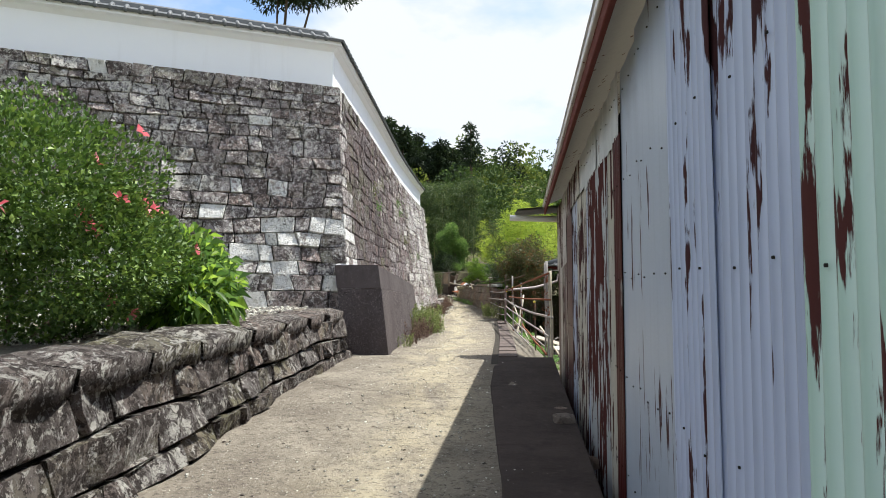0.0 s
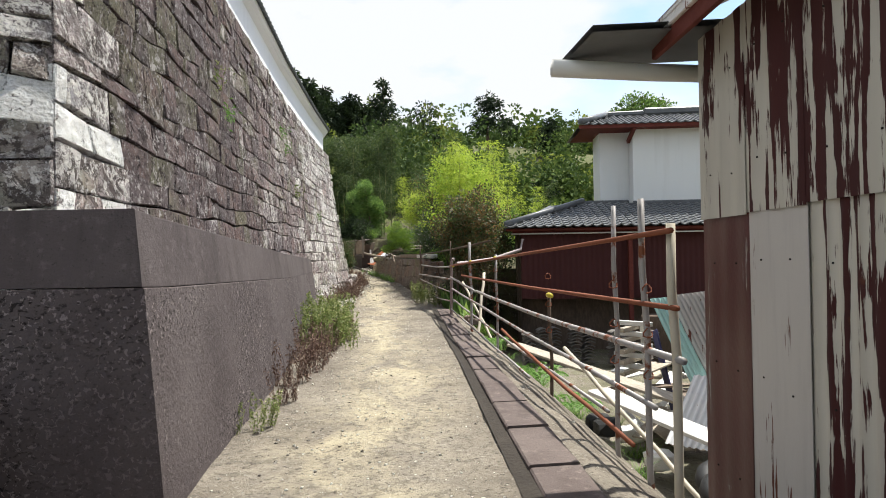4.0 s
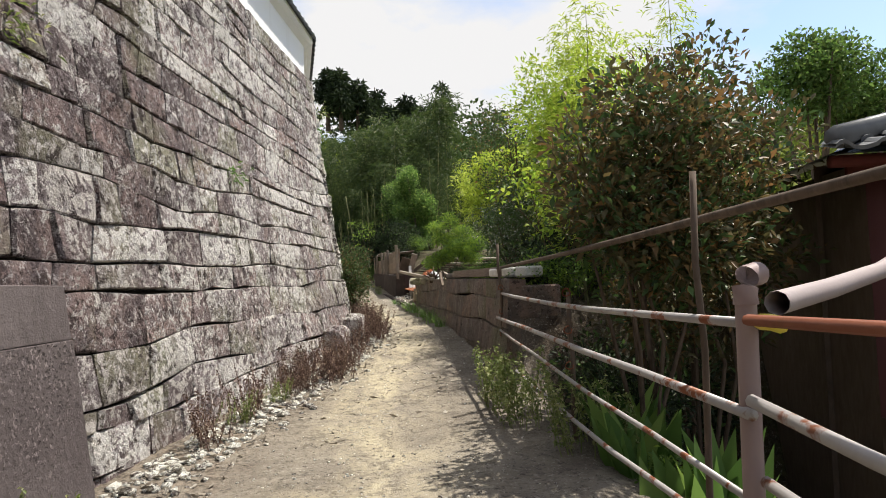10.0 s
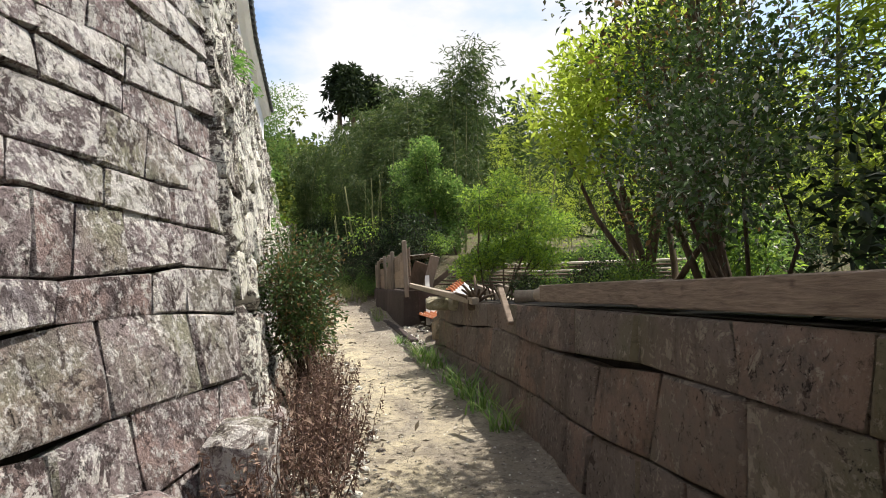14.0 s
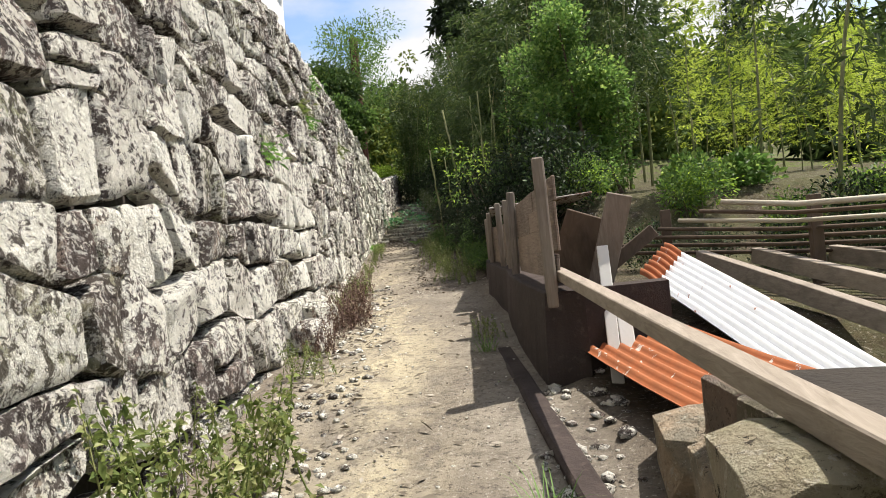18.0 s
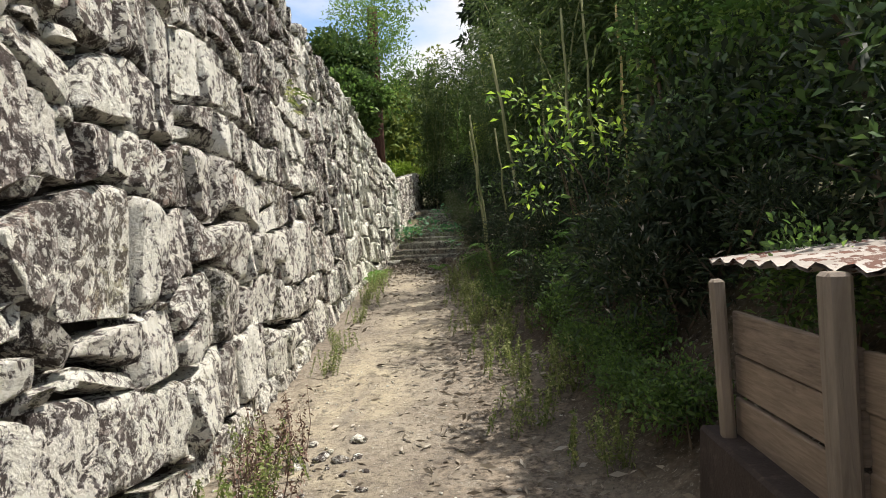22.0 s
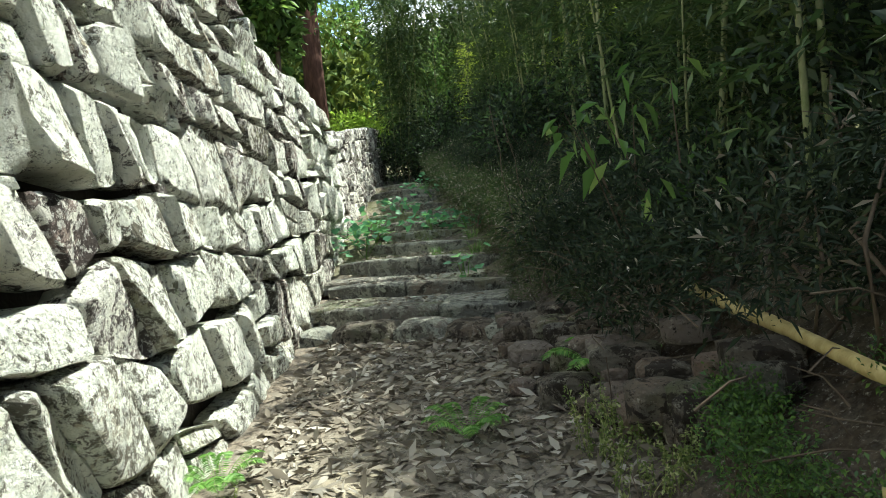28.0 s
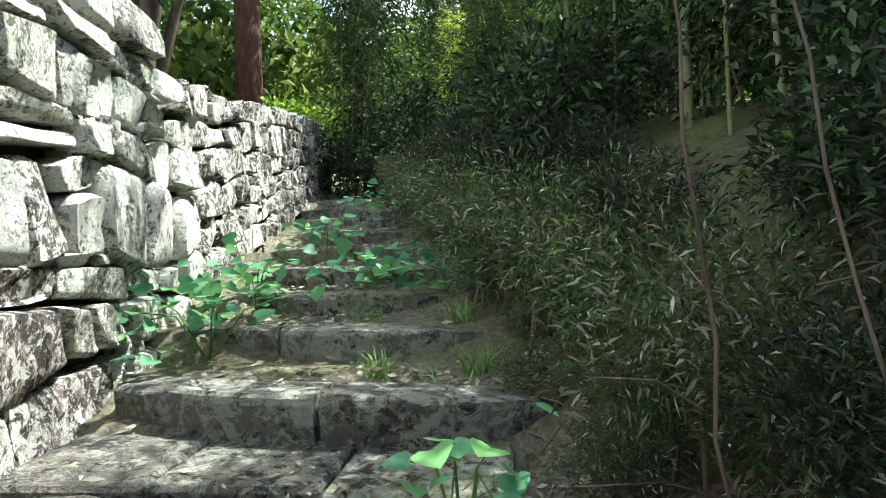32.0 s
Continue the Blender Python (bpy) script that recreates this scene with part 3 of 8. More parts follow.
def blob_points(blobs, n, rng, shell=0.55):
    """Points in the outer shells of round masses (x, y, z, r, squash), and ways outward."""
    w = np.array([b[3] ** 2 for b in blobs])
    k = rng.choice(len(blobs), n, p=w / w.sum())
    b = np.array(blobs)[k]
    d = unit(rng.normal(size=(n, 3)))
    r = b[:, 3:4] * (shell + (1.08 - shell) * rng.random((n, 1)) ** 0.6) * (1 + 0.18 * np.sin(d[:, :1] * 7 + b[:, :1] * 5) * np.cos(d[:, 2:] * 6))
    p = b[:, :3] + d * r * np.stack([np.ones(n), np.ones(n), b[:, 4]], axis=1)
    return p, d


# ---- plan of the lane: pairs of y and x or z ----
GZ = ((-30, -0.2), (0, 0.03), (7, 0.15), (11, 0.2), (18.7, 0.03), (24.8, 0.05), (29.5, 0.12), (33, 0.4), (37.6, 0.64), (42, 1.0), (46.7, 1.25), (51, 1.62), (54, 1.93), (57, 2.08), (59.6, 2.25))
MIDDLE = ((-30, -0.9), (0, -0.3), (5, -0.35), (11, 0.0), (18.7, 0.6), (24.8, 0.6), (29.5, 0.75), (33, 0.85), (37.6, -0.2), (42, -1.5), (46.7, -2.9), (51, -3.8), (56, -5.0), (60, -5.9), (66, -7.2), (75, -9.6))
FOOT = ((11.8, -1.7), (18, -1.5), (25, -1.2), (27.5, -0.95), (30, -0.5), (32.7, -0.12), (36, -0.85), (40, -1.85), (44, -2.85), (50, -4.45), (57, -6.25), (60.3, -6.95), (62.4, -7.42), (64.2, -7.85))
TOP = ((13.0, -2.25), (19, -2.0), (25, -1.78), (28, -1.58), (31, -1.36), (33.9, -1.06), (37, -1.75), (40.3, -2.56), (45.3, -3.66), (50.3, -4.82), (54, -5.68), (57.3, -6.52), (61, -7.35), (64.2, -7.95))
# height of the boulder wall's head along y
HEAD = ((33.5, 5.7), (40.3, 5.6), (57, 5.58), (61, 5.5), (64.2, 5.25))
RIGHT = ((-30, -0.9), (0, 0.5), (9, 1.3), (10, 1.25), (16.3, 1.87), (23.7, 2.42), (28.4, 2.3), (28.6, 2.12), (31.5, 1.92), (33, 1.72), (37.1, 1.05), (40.5, 0.2), (42.4, -0.24), (43.9, -0.52), (45.3, -0.9), (46.7, -1.5), (50, -2.6), (54, -3.7), (58, -4.4), (61, -5.0), (66, -6.4), (75, -8.8))
STAIR = ((59.75, 2.5), (60.75, 2.66), (61.85, 2.9), (62.9, 3.08), (63.8, 3.24), (64.8, 3.42), (65.9, 3.62), (67.1, 3.84), (68.4, 4.08), (69.8, 4.34), (71.3, 4.6), (72.9, 4.86), (74.5, 5.1))


def gz(y):
    return lerp_line(y, GZ)


def floor_z(y):
    z = gz(y)
    for sy, sz in STAIR:
        if y > sy + 0.15:
            z = sz - 0.05
    return z


def smooth01(a, b, x):
    t = min(1, max(0, (x - a) / (b - a)))
    return t * t * (3 - 2 * t)


def hills(x, y):
    d = math.hypot((x - 5) * 0.85, y - 25)
    h = 30 * smooth01(48, 150, d) + 34 * smooth01(140, 330, d)
    h *= 0.72 + 0.5 * noise.noise((x * 0.011, y * 0.011, 3.3)) + 0.12 * smooth01(0, -80, x)
    if y < 20:
        h *= smooth01(-40, 20, y) * 0.8 + 0.2
    return h


def land(x, y):
    """Height of the ground."""
    xr, xm = lerp_line(y, RIGHT), lerp_line(y, MIDDLE)
    z = floor_z(y) - 0.15 * smooth01(59.7, 60.0, y) * (1 - smooth01(62.2, 62.5, y))
    if x > xr:
        d = x - xr
        rise = lerp_line(y, ((-30, -0.6), (9, -0.6), (12, -1.5), (27.6, -1.5), (28.7, 0.9), (36, 0.8), (37.3, 0.08), (40.4, 0.05), (40.9, 0.3), (45.0, 0.3), (46.5, 1.3), (80, 1.6)))
        wide = lerp_line(y, ((-30, 0.4), (9, 0.5), (12, 2.2), (27.6, 1.8), (28.6, 0.25), (45.2, 0.25), (46.5, 2.5), (80, 3)))
        z = z + rise * smooth01(0.14 if 28.4 < y < 45.2 else 0.0, wide + (0.14 if 28.4 < y < 45.2 else 0), d) * (1 - smooth01(9, 26, d)) + hills(x, y)
    else:
        if y < (14.6 if x > -2.6 else 14.6 + 0.38 * (x + 2.3)):
            if x < -2.3:
                z = z + 0.86 * smooth01(-2.3, -2.5, x)
        elif y < 66:
            xt = lerp_line(max(y, 13.4), TOP) if y > 14.6 else 0.0
            if x < xt - 0.9:
                z = 5.5 + 0.08 * min(20, xt - x)
        else:
            z += 2.5 * smooth01(0.3, 4, xm - 1.5 - x)
        z += hills(x, y) * (1 if y > 66 else smooth01(-40, -70, x))
    z += 0.025 * noise.noise((x * 1.7, y * 1.7, 0)) + 0.01 * noise.noise((x * 6, y * 6, 1))
    return z


def ground_sheet():
    ys = [-300, -200, -120, -80, -50, -30, -18, -10, -6] + list(np.arange(-4, 73, 0.22)) + list(np.arange(73, 100, 1.5)) + [103, 110, 118, 128, 140, 155, 175, 200, 240, 300, 400, 700, 1500]
    dx = [-1500, -700, -400, -250, -150, -100, -70, -50, -36, -26, -18, -12, -8, -6, -4.8, -4, -3.4, -3] + list(np.arange(-2.7, 3.4, 0.18)) + [3.7, 4.2, 4.8, 5.6, 6.6, 8, 10, 12.5, 16, 20, 25, 32, 40, 50, 62, 76, 95, 120, 150, 190, 240, 320, 450, 800, 1500]
    rows, worn, litter, green, humus = [], [], [], [], []
    for y in ys:
        xm, row = lerp_line(y, MIDDLE), []
        for d in dx:
            x = xm + d
            row.append((x, y, land(x, y)))
            onp = math.exp(-((d + 0.15 * math.sin(y * 0.7)) / 0.55) ** 2)
            worn.append(onp * (0.55 + 0.45 * smooth01(7, 13, y)) * (1 - 0.4 * smooth01(44, 53, y) - 0.3 * smooth01(56, 59, y)))
            xr = lerp_line(y, RIGHT)
            edge = smooth01(0.5, 1.2, -d) if y < 46 else 0.35 + 0.65 * smooth01(0.45, 1.0, abs(d))
            litter.append(edge * (0.5 if y < 24 else 0.9) * smooth01(14, 26, y) if x < xr and y < 57 else smooth01(40, 47, y) * (0.6 + 0.4 * smooth01(55, 58, y)))
            humus.append(smooth01(-0.1, 0.7, x - xr) * smooth01(24, 27, y) * (1 - smooth01(18, 30, x - xr)))
            green.append(smooth01(0.5, 3.0, x - xr) * (0.9 if y > 80 else 0.35) + 0.9 * smooth01(3.5, 6, -d) + (0.5 * smooth01(61, 63, y)))
        rows.append(row)
    me = Build().grid(rows).mesh("ground", M["ground"], True)
    for n, vals in (("worn", worn), ("litter", litter), ("green", green), ("humus", humus)):
        me.attributes.new(n, "FLOAT", "POINT").data.foreach_set("value", np.clip(vals, 0, 1))
    return solo("ground", me, "trodden pale earth and worn concrete lane climbing between walls", "ground", kind="structure")


ground_sheet()
# ---- stone walls ----
class Face:
    """A battered wall face between a foot line and a top line; u runs along it, z up."""

    def __init__(self, foot, top, z0, z1, out, fan=1.25):
        self.foot, self.top, self.z0, self.z1, self.out, self.fan = foot, top, z0, z1, out, fan
        self.s = [0.0]
        for a, b in zip(foot, foot[1:]):
            self.s.append(self.s[-1] + math.hypot(b[0] - a[0], b[1] - a[1]))
        self.length = self.s[-1]

    def at(self, u, z):
        h = min(1.0, max(0.0, (z - self.z0) / (self.z1 - self.z0)))
        w = 1 - (1 - h) ** self.fan
        i = min(len(self.s) - 2, max(0, int(np.searchsorted(self.s, u)) - 1))
        t = (u - self.s[i]) / (self.s[i + 1] - self.s[i])
        p = [(1 - t) * ((1 - w) * self.foot[i][k] + w * self.top[i][k]) + t * ((1 - w) * self.foot[i + 1][k] + w * self.top[i + 1][k]) for k in (0, 1)]
        return Vector((*p, z))

    def normal(self, u, z):
        du = self.at(min(self.length, u + 0.3), z) - self.at(max(0, u - 0.3), z)
        dz = self.at(u, z + 0.15) - self.at(u, z - 0.15)
        n = du.cross(dz).normalized()
        return n if n.dot(Vector(self.out)) > 0 else -n


def stone(face, quad, rng, rnd, bulge, rough, depth=0.22, n=5):
    """One stone as vertices and faces: a rounded, uneven block between the four corners (u, z) of quad."""
    seed = rng.random() * 100
    v, f = [], []
    lip = 0.97 - 0.42 * rnd
    steps = (-1, -lip, 0, lip, 1) if n == 5 else [-1] + [lip * (2 * i / (n - 3) - 1) for i in range(n - 2)] + [1]
    tilt = (rng.random(2) - 0.5) * rough * 1.3
    for i in range(n):
        for j in range(n):
            s, t = steps[i], steps[j]
            a = s * math.sqrt(1 - rnd * t * t / 2)
            b = t * math.sqrt(1 - rnd * s * s / 2)
            u = sum(q[0] * w for q, w in zip(quad, ((1 - a) * (1 - b), (1 + a) * (1 - b), (1 + a) * (1 + b), (1 - a) * (1 + b)))) / 4
            z = sum(q[1] * w for q, w in zip(quad, ((1 - a) * (1 - b), (1 + a) * (1 - b), (1 + a) * (1 + b), (1 - a) * (1 + b)))) / 4
            e = min(1, (1 - s * s) / (1 - lip * lip)) * min(1, (1 - t * t) / (1 - lip * lip))
            dome = (1 - s * s) * (1 - t * t)
            o = bulge * (0.72 * e + 0.28 * dome) + rough * noise.noise((u * 3.1 + seed, z * 3.1, seed)) * (0.35 + 0.65 * e) + (tilt[0] * s + tilt[1] * t) * e
            v.append(face.at(u, z) + face.normal(u, z) * o)
    ring = [(i, 0) for i in range(n)] + [(n - 1, j) for j in range(1, n)] + [(i, n - 1) for i in range(n - 2, -1, -1)] + [(0, j) for j in range(n - 2, 0, -1)]
    f = [(i * n + j, (i + 1) * n + j, (i + 1) * n + j + 1, i * n + j + 1) for i in range(n - 1) for j in range(n - 1)]
    nn = face.normal(sum(q[0] for q in quad) / 4, sum(q[1] for q in quad) / 4)
    base, m = len(v), len(ring)
    for i, j in ring:
        v.append(v[i * n + j].copy())
    for i, j in ring:
        v.append(v[i * n + j] - nn * depth)
    for k in range(m):
        f.append((base + k, base + m + k, base + m + (k + 1) % m, base + (k + 1) % m))
    return v, f


def stone_wall(name, label, face, heights, widths, rng, rnd, bulge, rough, gap, mat, sway, near, ground, tall=5.75, u_range=None, thick=1.0, jog=0.5):
    wall = thing(name, face.at(face.length / 2, face.z0), label, "stone wall", kind="structure")
    n = max(8, int(face.length / 0.8))
    us = [0.3 + (face.length - 0.3) * i / n for i in range(n + 1)]
    zs = [face.z0 + (tall - face.z0) * i / 6 for i in range(7)]
    body = Build()
    front = [[face.at(u, z) - face.normal(u, z) * 0.1 for u in us] for z in zs]
    body.grid(front + [[p - Vector(face.out) * thick for p in front[-1]], [p - Vector(face.out) * thick for p in front[0]]])
    part("wall_core", body.mesh("wall_core", M["core"]), wall, "dark earth-packed joints")
    u0, u1 = u_range or (0, face.length)
    rest, z, k, quads = {}, face.z0, 0, []
    while z < tall - 0.08:
        h = heights(z, rng)
        z1 = min(tall, z + h)
        if tall - z1 < 0.14:
            z1 = tall

        def line(u, zz, kk):
            return zz + (0 if zz >= tall or zz <= face.z0 else sway * noise.noise((u * 0.55, kk * 3.7, 8.1)) + sway * 0.5 * noise.noise((u * 1.9, kk * 3.7, 2.2)))
        u = u0 - rng.random() * 0.3
        skew = 0.0
        while u < u1:
            w = widths(z, rng)
            v1 = min(u1, u + w)
            if u1 - v1 < 0.2:
                v1 = u1
            ua = max(u0, u)
            sk = (rng.random() - 0.5) * 2 * max(rnd, 0.3) * jog * h if v1 < u1 else 0.0
            a, b = (ua + skew, v1 + sk), (ua - skew, v1 - sk)
            zb0, zb1, zt0, zt1 = line(ua, z, k), line(v1, z, k), line(ua, z1, k + 1), line(v1, z1, k + 1)
            g = gap * (0.6 + 0.8 * rng.random())
            q = [(a[0] + g, zb0 + g), (a[1] - g, zb1 + g), (b[1] - g, zt1 - g), (b[0] + g, zt0 - g)]
            mid = face.at((ua + v1) / 2, (z + z1) / 2)
            split = rnd > 0.25 and z1 - z > 0.4 and v1 - ua < 0.75 and rng.random() < 0.22
            pieces = [q]
            if split:
                c0, c1 = (q[0][1] + q[3][1]) / 2 + 0.05, (q[1][1] + q[2][1]) / 2 - 0.05
                pieces = [[q[0], q[1], (q[1][0], c1 - g), (q[0][0], c0 - g)], [(q[0][0], c0 + g), (q[1][0], c1 + g), q[2], q[3]]]
            if z1 > ground(mid) - 0.15 and v1 - ua > 0.06:
                quads += [(p, mid) for p in pieces]
            skew = sk
            u = v1
        z, k = z1, k + 1
    count = 0
    for q, mid in quads:
        close = near(mid) and count < 300
        v, f = stone(face, q, rng, rnd, bulge * (0.5 + rng.random()), rough, n=6 if close and rnd > 0.2 else 5)
        if close:
            count += 1
            part("stone", Build().add(v, f).mesh("stone", mat(mid, rng), 0.55), wall)
        else:
            rest.setdefault(mat(mid, rng), Build()).add(v, f)
    for k2, (mm, bb) in enumerate(rest.items()):
        tagged(part("upper_stones", bb.mesh("upper_stones", mm, 0.55), wall), kind="stuff")
    return wall



def boulder(face, quad, rng, n, bulge, lift):
    """One dry-laid boulder between the four corners (u, z) of quad: blunt corners, a lumpy face, deep sides."""
    seed = rng.random() * 100
    rnd = 0.07 + 0.2 * rng.random()
    tilt = (rng.random(2) - 0.5) * 0.07
    cu, cz = sum(q[0] for q in quad) / 4, sum(q[1] for q in quad) / 4
    nn = face.normal(cu, cz)
    v, f = [], []
    steps = [math.copysign(abs(k) ** 0.42, k) for k in np.linspace(-1, 1, n)]
    for s in steps:
        for t in steps:
            a, b = s * math.sqrt(1 - rnd * t * t), t * math.sqrt(1 - rnd * s * s)
            w = ((1 - a) * (1 - b), (1 + a) * (1 - b), (1 + a) * (1 + b), (1 - a) * (1 + b))
            u, z = sum(q[0] * k for q, k in zip(quad, w)) / 4, sum(q[1] * k for q, k in zip(quad, w)) / 4
            e = max(0.0, (1 - s ** 14) * (1 - t ** 14)) ** 0.6
            rim = max(abs(s), abs(t)) ** 3
            u += rim * 0.03 * noise.noise((u * 5, z * 5, seed))
            z += rim * 0.03 * noise.noise((u * 5, z * 5, seed + 9))
            o = bulge * e + e * (0.034 * noise.noise((u * 2.7 + seed, z * 2.7, seed)) + 0.028 * noise.noise((u * 6.5, z * 6.5, seed)) + 0.016 * noise.noise((u * 14, z * 14, seed)) + tilt[0] * s + tilt[1] * t)
            p = face.at(u, z) + nn * o
            v.append(p + Vector((0, 0, lift(p))))
    ring = [(i, 0) for i in range(n)] + [(n - 1, j) for j in range(1, n)] + [(i, n - 1) for i in range(n - 2, -1, -1)] + [(0, j) for j in range(n - 2, 0, -1)]
    f = [(i * n + j, (i + 1) * n + j, (i + 1) * n + j + 1, i * n + j + 1) for i in range(n - 1) for j in range(n - 1)]
    base, m = len(v), len(ring)
    for i, j in ring:
        v.append(v[i * n + j] - nn * 0.26)
    for k, (i, j) in enumerate(ring):
        i2, j2 = ring[(k + 1) % m]
        f.append((i * n + j, base + k, base + (k + 1) % m, i2 * n + j2))
    return v, f


def boulder_wall(name, label, face, tall, w_of, h_of, rng, mat, near, ground, thick=1.0, lift=lambda p: 0.0, u_range=None):
    """A dry wall of boulders in rough, wandering courses with small stones wedged in the joints."""
    wall = thing(name, face.at(face.length / 2, face.z0), label, "stone wall", kind="structure")
    n = max(8, int(face.length / 0.8))
    u0, u1 = u_range or (0, face.length)
    us = [u0 + (u1 - u0) * i / n for i in range(n + 1)]
    front = []
    for i in range(7):
        row = []
        for u in us:
            top = tall(face.at(u, face.z1)) - 0.12
            z = face.z0 + (top - face.z0) * i / 6
            p = face.at(u, z) - face.normal(u, z) * 0.15
            row.append(p + Vector((0, 0, lift(p))))
        front.append(row)
    body = Build().grid(front + [[p - Vector(face.out) * thick for p in front[-1]], [p - Vector(face.out) * thick for p in front[0]]])
    part("wall_core", body.mesh("wall_core", M["core"]), wall, "dark earth-packed joints")

    def bed(u, z, k, h):
        return z if k == 0 else z + h * (0.35 * noise.noise((u * 0.5, k * 5.3, 1.7)) + 0.55 * noise.noise((u * 2.1, k * 5.3, 6.1)))
    quads, z, k = [], face.z0, 0
    while z < face.z1 + 0.3:
        h = h_of(z) * (0.85 + 0.3 * rng.random())
        u, lean = u0 - 0.3 * rng.random(), 0.0
        while u < u1:
            w = w_of(z) * (0.5 + 1.0 * rng.random() ** 1.3)
            v1 = min(u1, u + w)
            if u1 - v1 < 0.25:
                v1 = u1
            ua = max(u0, u)
            nxt = 0.0 if v1 >= u1 else (rng.random() - 0.5) * 0.34 * h
            q = [(ua + lean, bed(ua + lean, z, k, h)), (v1 + nxt, bed(v1 + nxt, z, k, h)), (v1 - nxt, bed(v1 - nxt, z + h, k + 1, h)), (ua - lean, bed(ua - lean, z + h, k + 1, h))]
            r = rng.random()
            if r < 0.1 and h > 0.26:
                c = 0.35 + 0.3 * rng.random()
                l, m2 = [a + (b - a) * c for a, b in zip(q[0], q[3])], [a + (b - a) * (c + 0.12 * rng.normal()) for a, b in zip(q[1], q[2])]
                quads += [[q[0], q[1], tuple(m2), tuple(l)], [tuple(l), tuple(m2), q[2], q[3]]]
            elif r < 0.3 and v1 - ua > 0.5:
                c = 0.35 + 0.3 * rng.random()
                l, m2 = [a + (b - a) * c for a, b in zip(q[0], q[1])], [a + (b - a) * (c + 0.1 * rng.normal()) for a, b in zip(q[3], q[2])]
                quads += [[q[0], tuple(l), tuple(m2), q[3]], [tuple(l), q[1], q[2], tuple(m2)]]
            else:
                quads.append(q)
            if rng.random() < 0.3:
                g = 0.05 + 0.05 * rng.random()
                quads.append([(q[1][0] - g, q[1][1] - g * 0.6), (q[1][0] + g, q[1][1] - g * 0.6), (q[1][0] + g, q[1][1] + g * 0.6), (q[1][0] - g, q[1][1] + g * 0.6)])
            u, lean = v1, nxt
        z, k = z + h, k + 1
    count, rest = 0, {}
    for q in quads:
        cu, cz = sum(p[0] for p in q) / 4, sum(p[1] for p in q) / 4
        mid = face.at(min(u1, max(u0, cu)), cz)
        top = tall(mid)
        if cz > top - 0.07 or cz < ground(mid) - lift(mid) - 0.3:
            continue
        wide = min(abs(q[1][0] - q[0][0]), abs(q[2][1] - q[1][1]))
        if wide < 0.06:
            continue
        g = 0.008 + 0.016 * rng.random()
        q = [(q[0][0] + g, q[0][1] + g), (q[1][0] - g, q[1][1] + g), (q[2][0] - g, min(top + 0.05, q[2][1] - g)), (q[3][0] + g, min(top + 0.05, q[3][1] - g))]
        small = wide < 0.2
        close = near(mid) and count < 300 and not small
        v, f = boulder(face, q, rng, 9 if close else 5 if small else 7, (0.0 if small else 0.035) + 0.06 * (rng.random() - 0.35) * smooth01(34, 38, mid.y) - 0.02 * (1 - smooth01(34, 38, mid.y)), lift)
        if close:
            count += 1
            part("stone", Build().add(v, f).mesh("stone", mat(mid, rng), 0.7), wall)
        else:
            rest.setdefault(mat(mid, rng), Build()).add(v, f)
    for mm, bb in rest.items():
        tagged(part("upper_stones", bb.mesh("upper_stones", mm, 0.7), wall), kind="stuff")
    return wall


def poly(pts):
    return [(x, y) for y, x in pts]


FOOT_E = [p for p in FOOT if p[0] < 33]
TOP_E = [p for p in TOP if p[0] < 34]
FOOT_B = [p for p in FOOT if p[0] > 32]
TOP_B = [p for p in TOP if p[0] > 33.5]
WALL_TOP = 5.75
face_e = Face(poly(FOOT_E), poly(TOP_E), -0.2, WALL_TOP, (1, 0, 0), 1.35)
face_s = Face([(-22, 4.2), (-12, 7.9), (-1.7, 11.8)], [(-22.5, 5.3), (-12.4, 9.1), (-2.25, 13.0)], -0.2, WALL_TOP, (0.36, -0.93, 0), 1.35)
face_b = Face(poly(FOOT_B), poly(TOP_B), 0.0, 5.6, (1, 0.25, 0), 1.1)


def ashlar_height(z, rng):
    return (0.34 if z < 1.6 else 0.31 if z < 4.2 else 0.26) * (0.7 + 0.6 * rng.random())


def ashlar_width(z, rng):
    return (0.6 if z < 1.6 else 0.52 if z < 4.2 else 0.5) * (0.5 + 1.1 * rng.random())


def lane_ground(p):
    return floor_z(p.y)


def ashlar_kind(p, rng):
    if p.y < 13.2 + 0.38 * (p.x + 2.25) + 0.1 and p.x < -1.72:
        white = 0.68 if p.z < 3.3 and -8.5 < p.x and noise.noise((p.x * 0.9, p.z * 1.1, 4.0)) > -0.12 else 0.02
        return M["plastered"] if rng.random() < white * 0.8 else M["ashlar_south"]
    t = (p.y - 16 + 5 * (rng.random() - 0.5)) / 10
    return M["ashlar"] if t < 0.4 else M["ashlar_mid"] if t < 1.05 else M["ashlar_pale"]


def only(m):
    return lambda p, rng: m


stone_wall("wall_castle_east", "tall battered wall of coursed grey-brown ashlar with white lichen", face_e, ashlar_height, ashlar_width, np.random.default_rng(11), 0.12, 0.018, 0.024, 0.005, ashlar_kind, 0.12,
           lambda p: p.y > 22 and p.z < 3.6, lambda p: floor_z(p.y) if p.y > 24.8 else 1.3, thick=0.35)
stone_wall("wall_castle_south", "tall battered corner wall of dark ashlar patched with white plaster", face_s, lambda z, r: ashlar_height(z, r) * 0.85, lambda z, r: ashlar_width(z, r) * 0.8, np.random.default_rng(12), 0.1, 0.016, 0.05, 0.007, ashlar_kind, 0.09,
           lambda p: p.x > -6.5 and p.z < 5, lambda p: 0.9, u_range=(4, face_s.length))
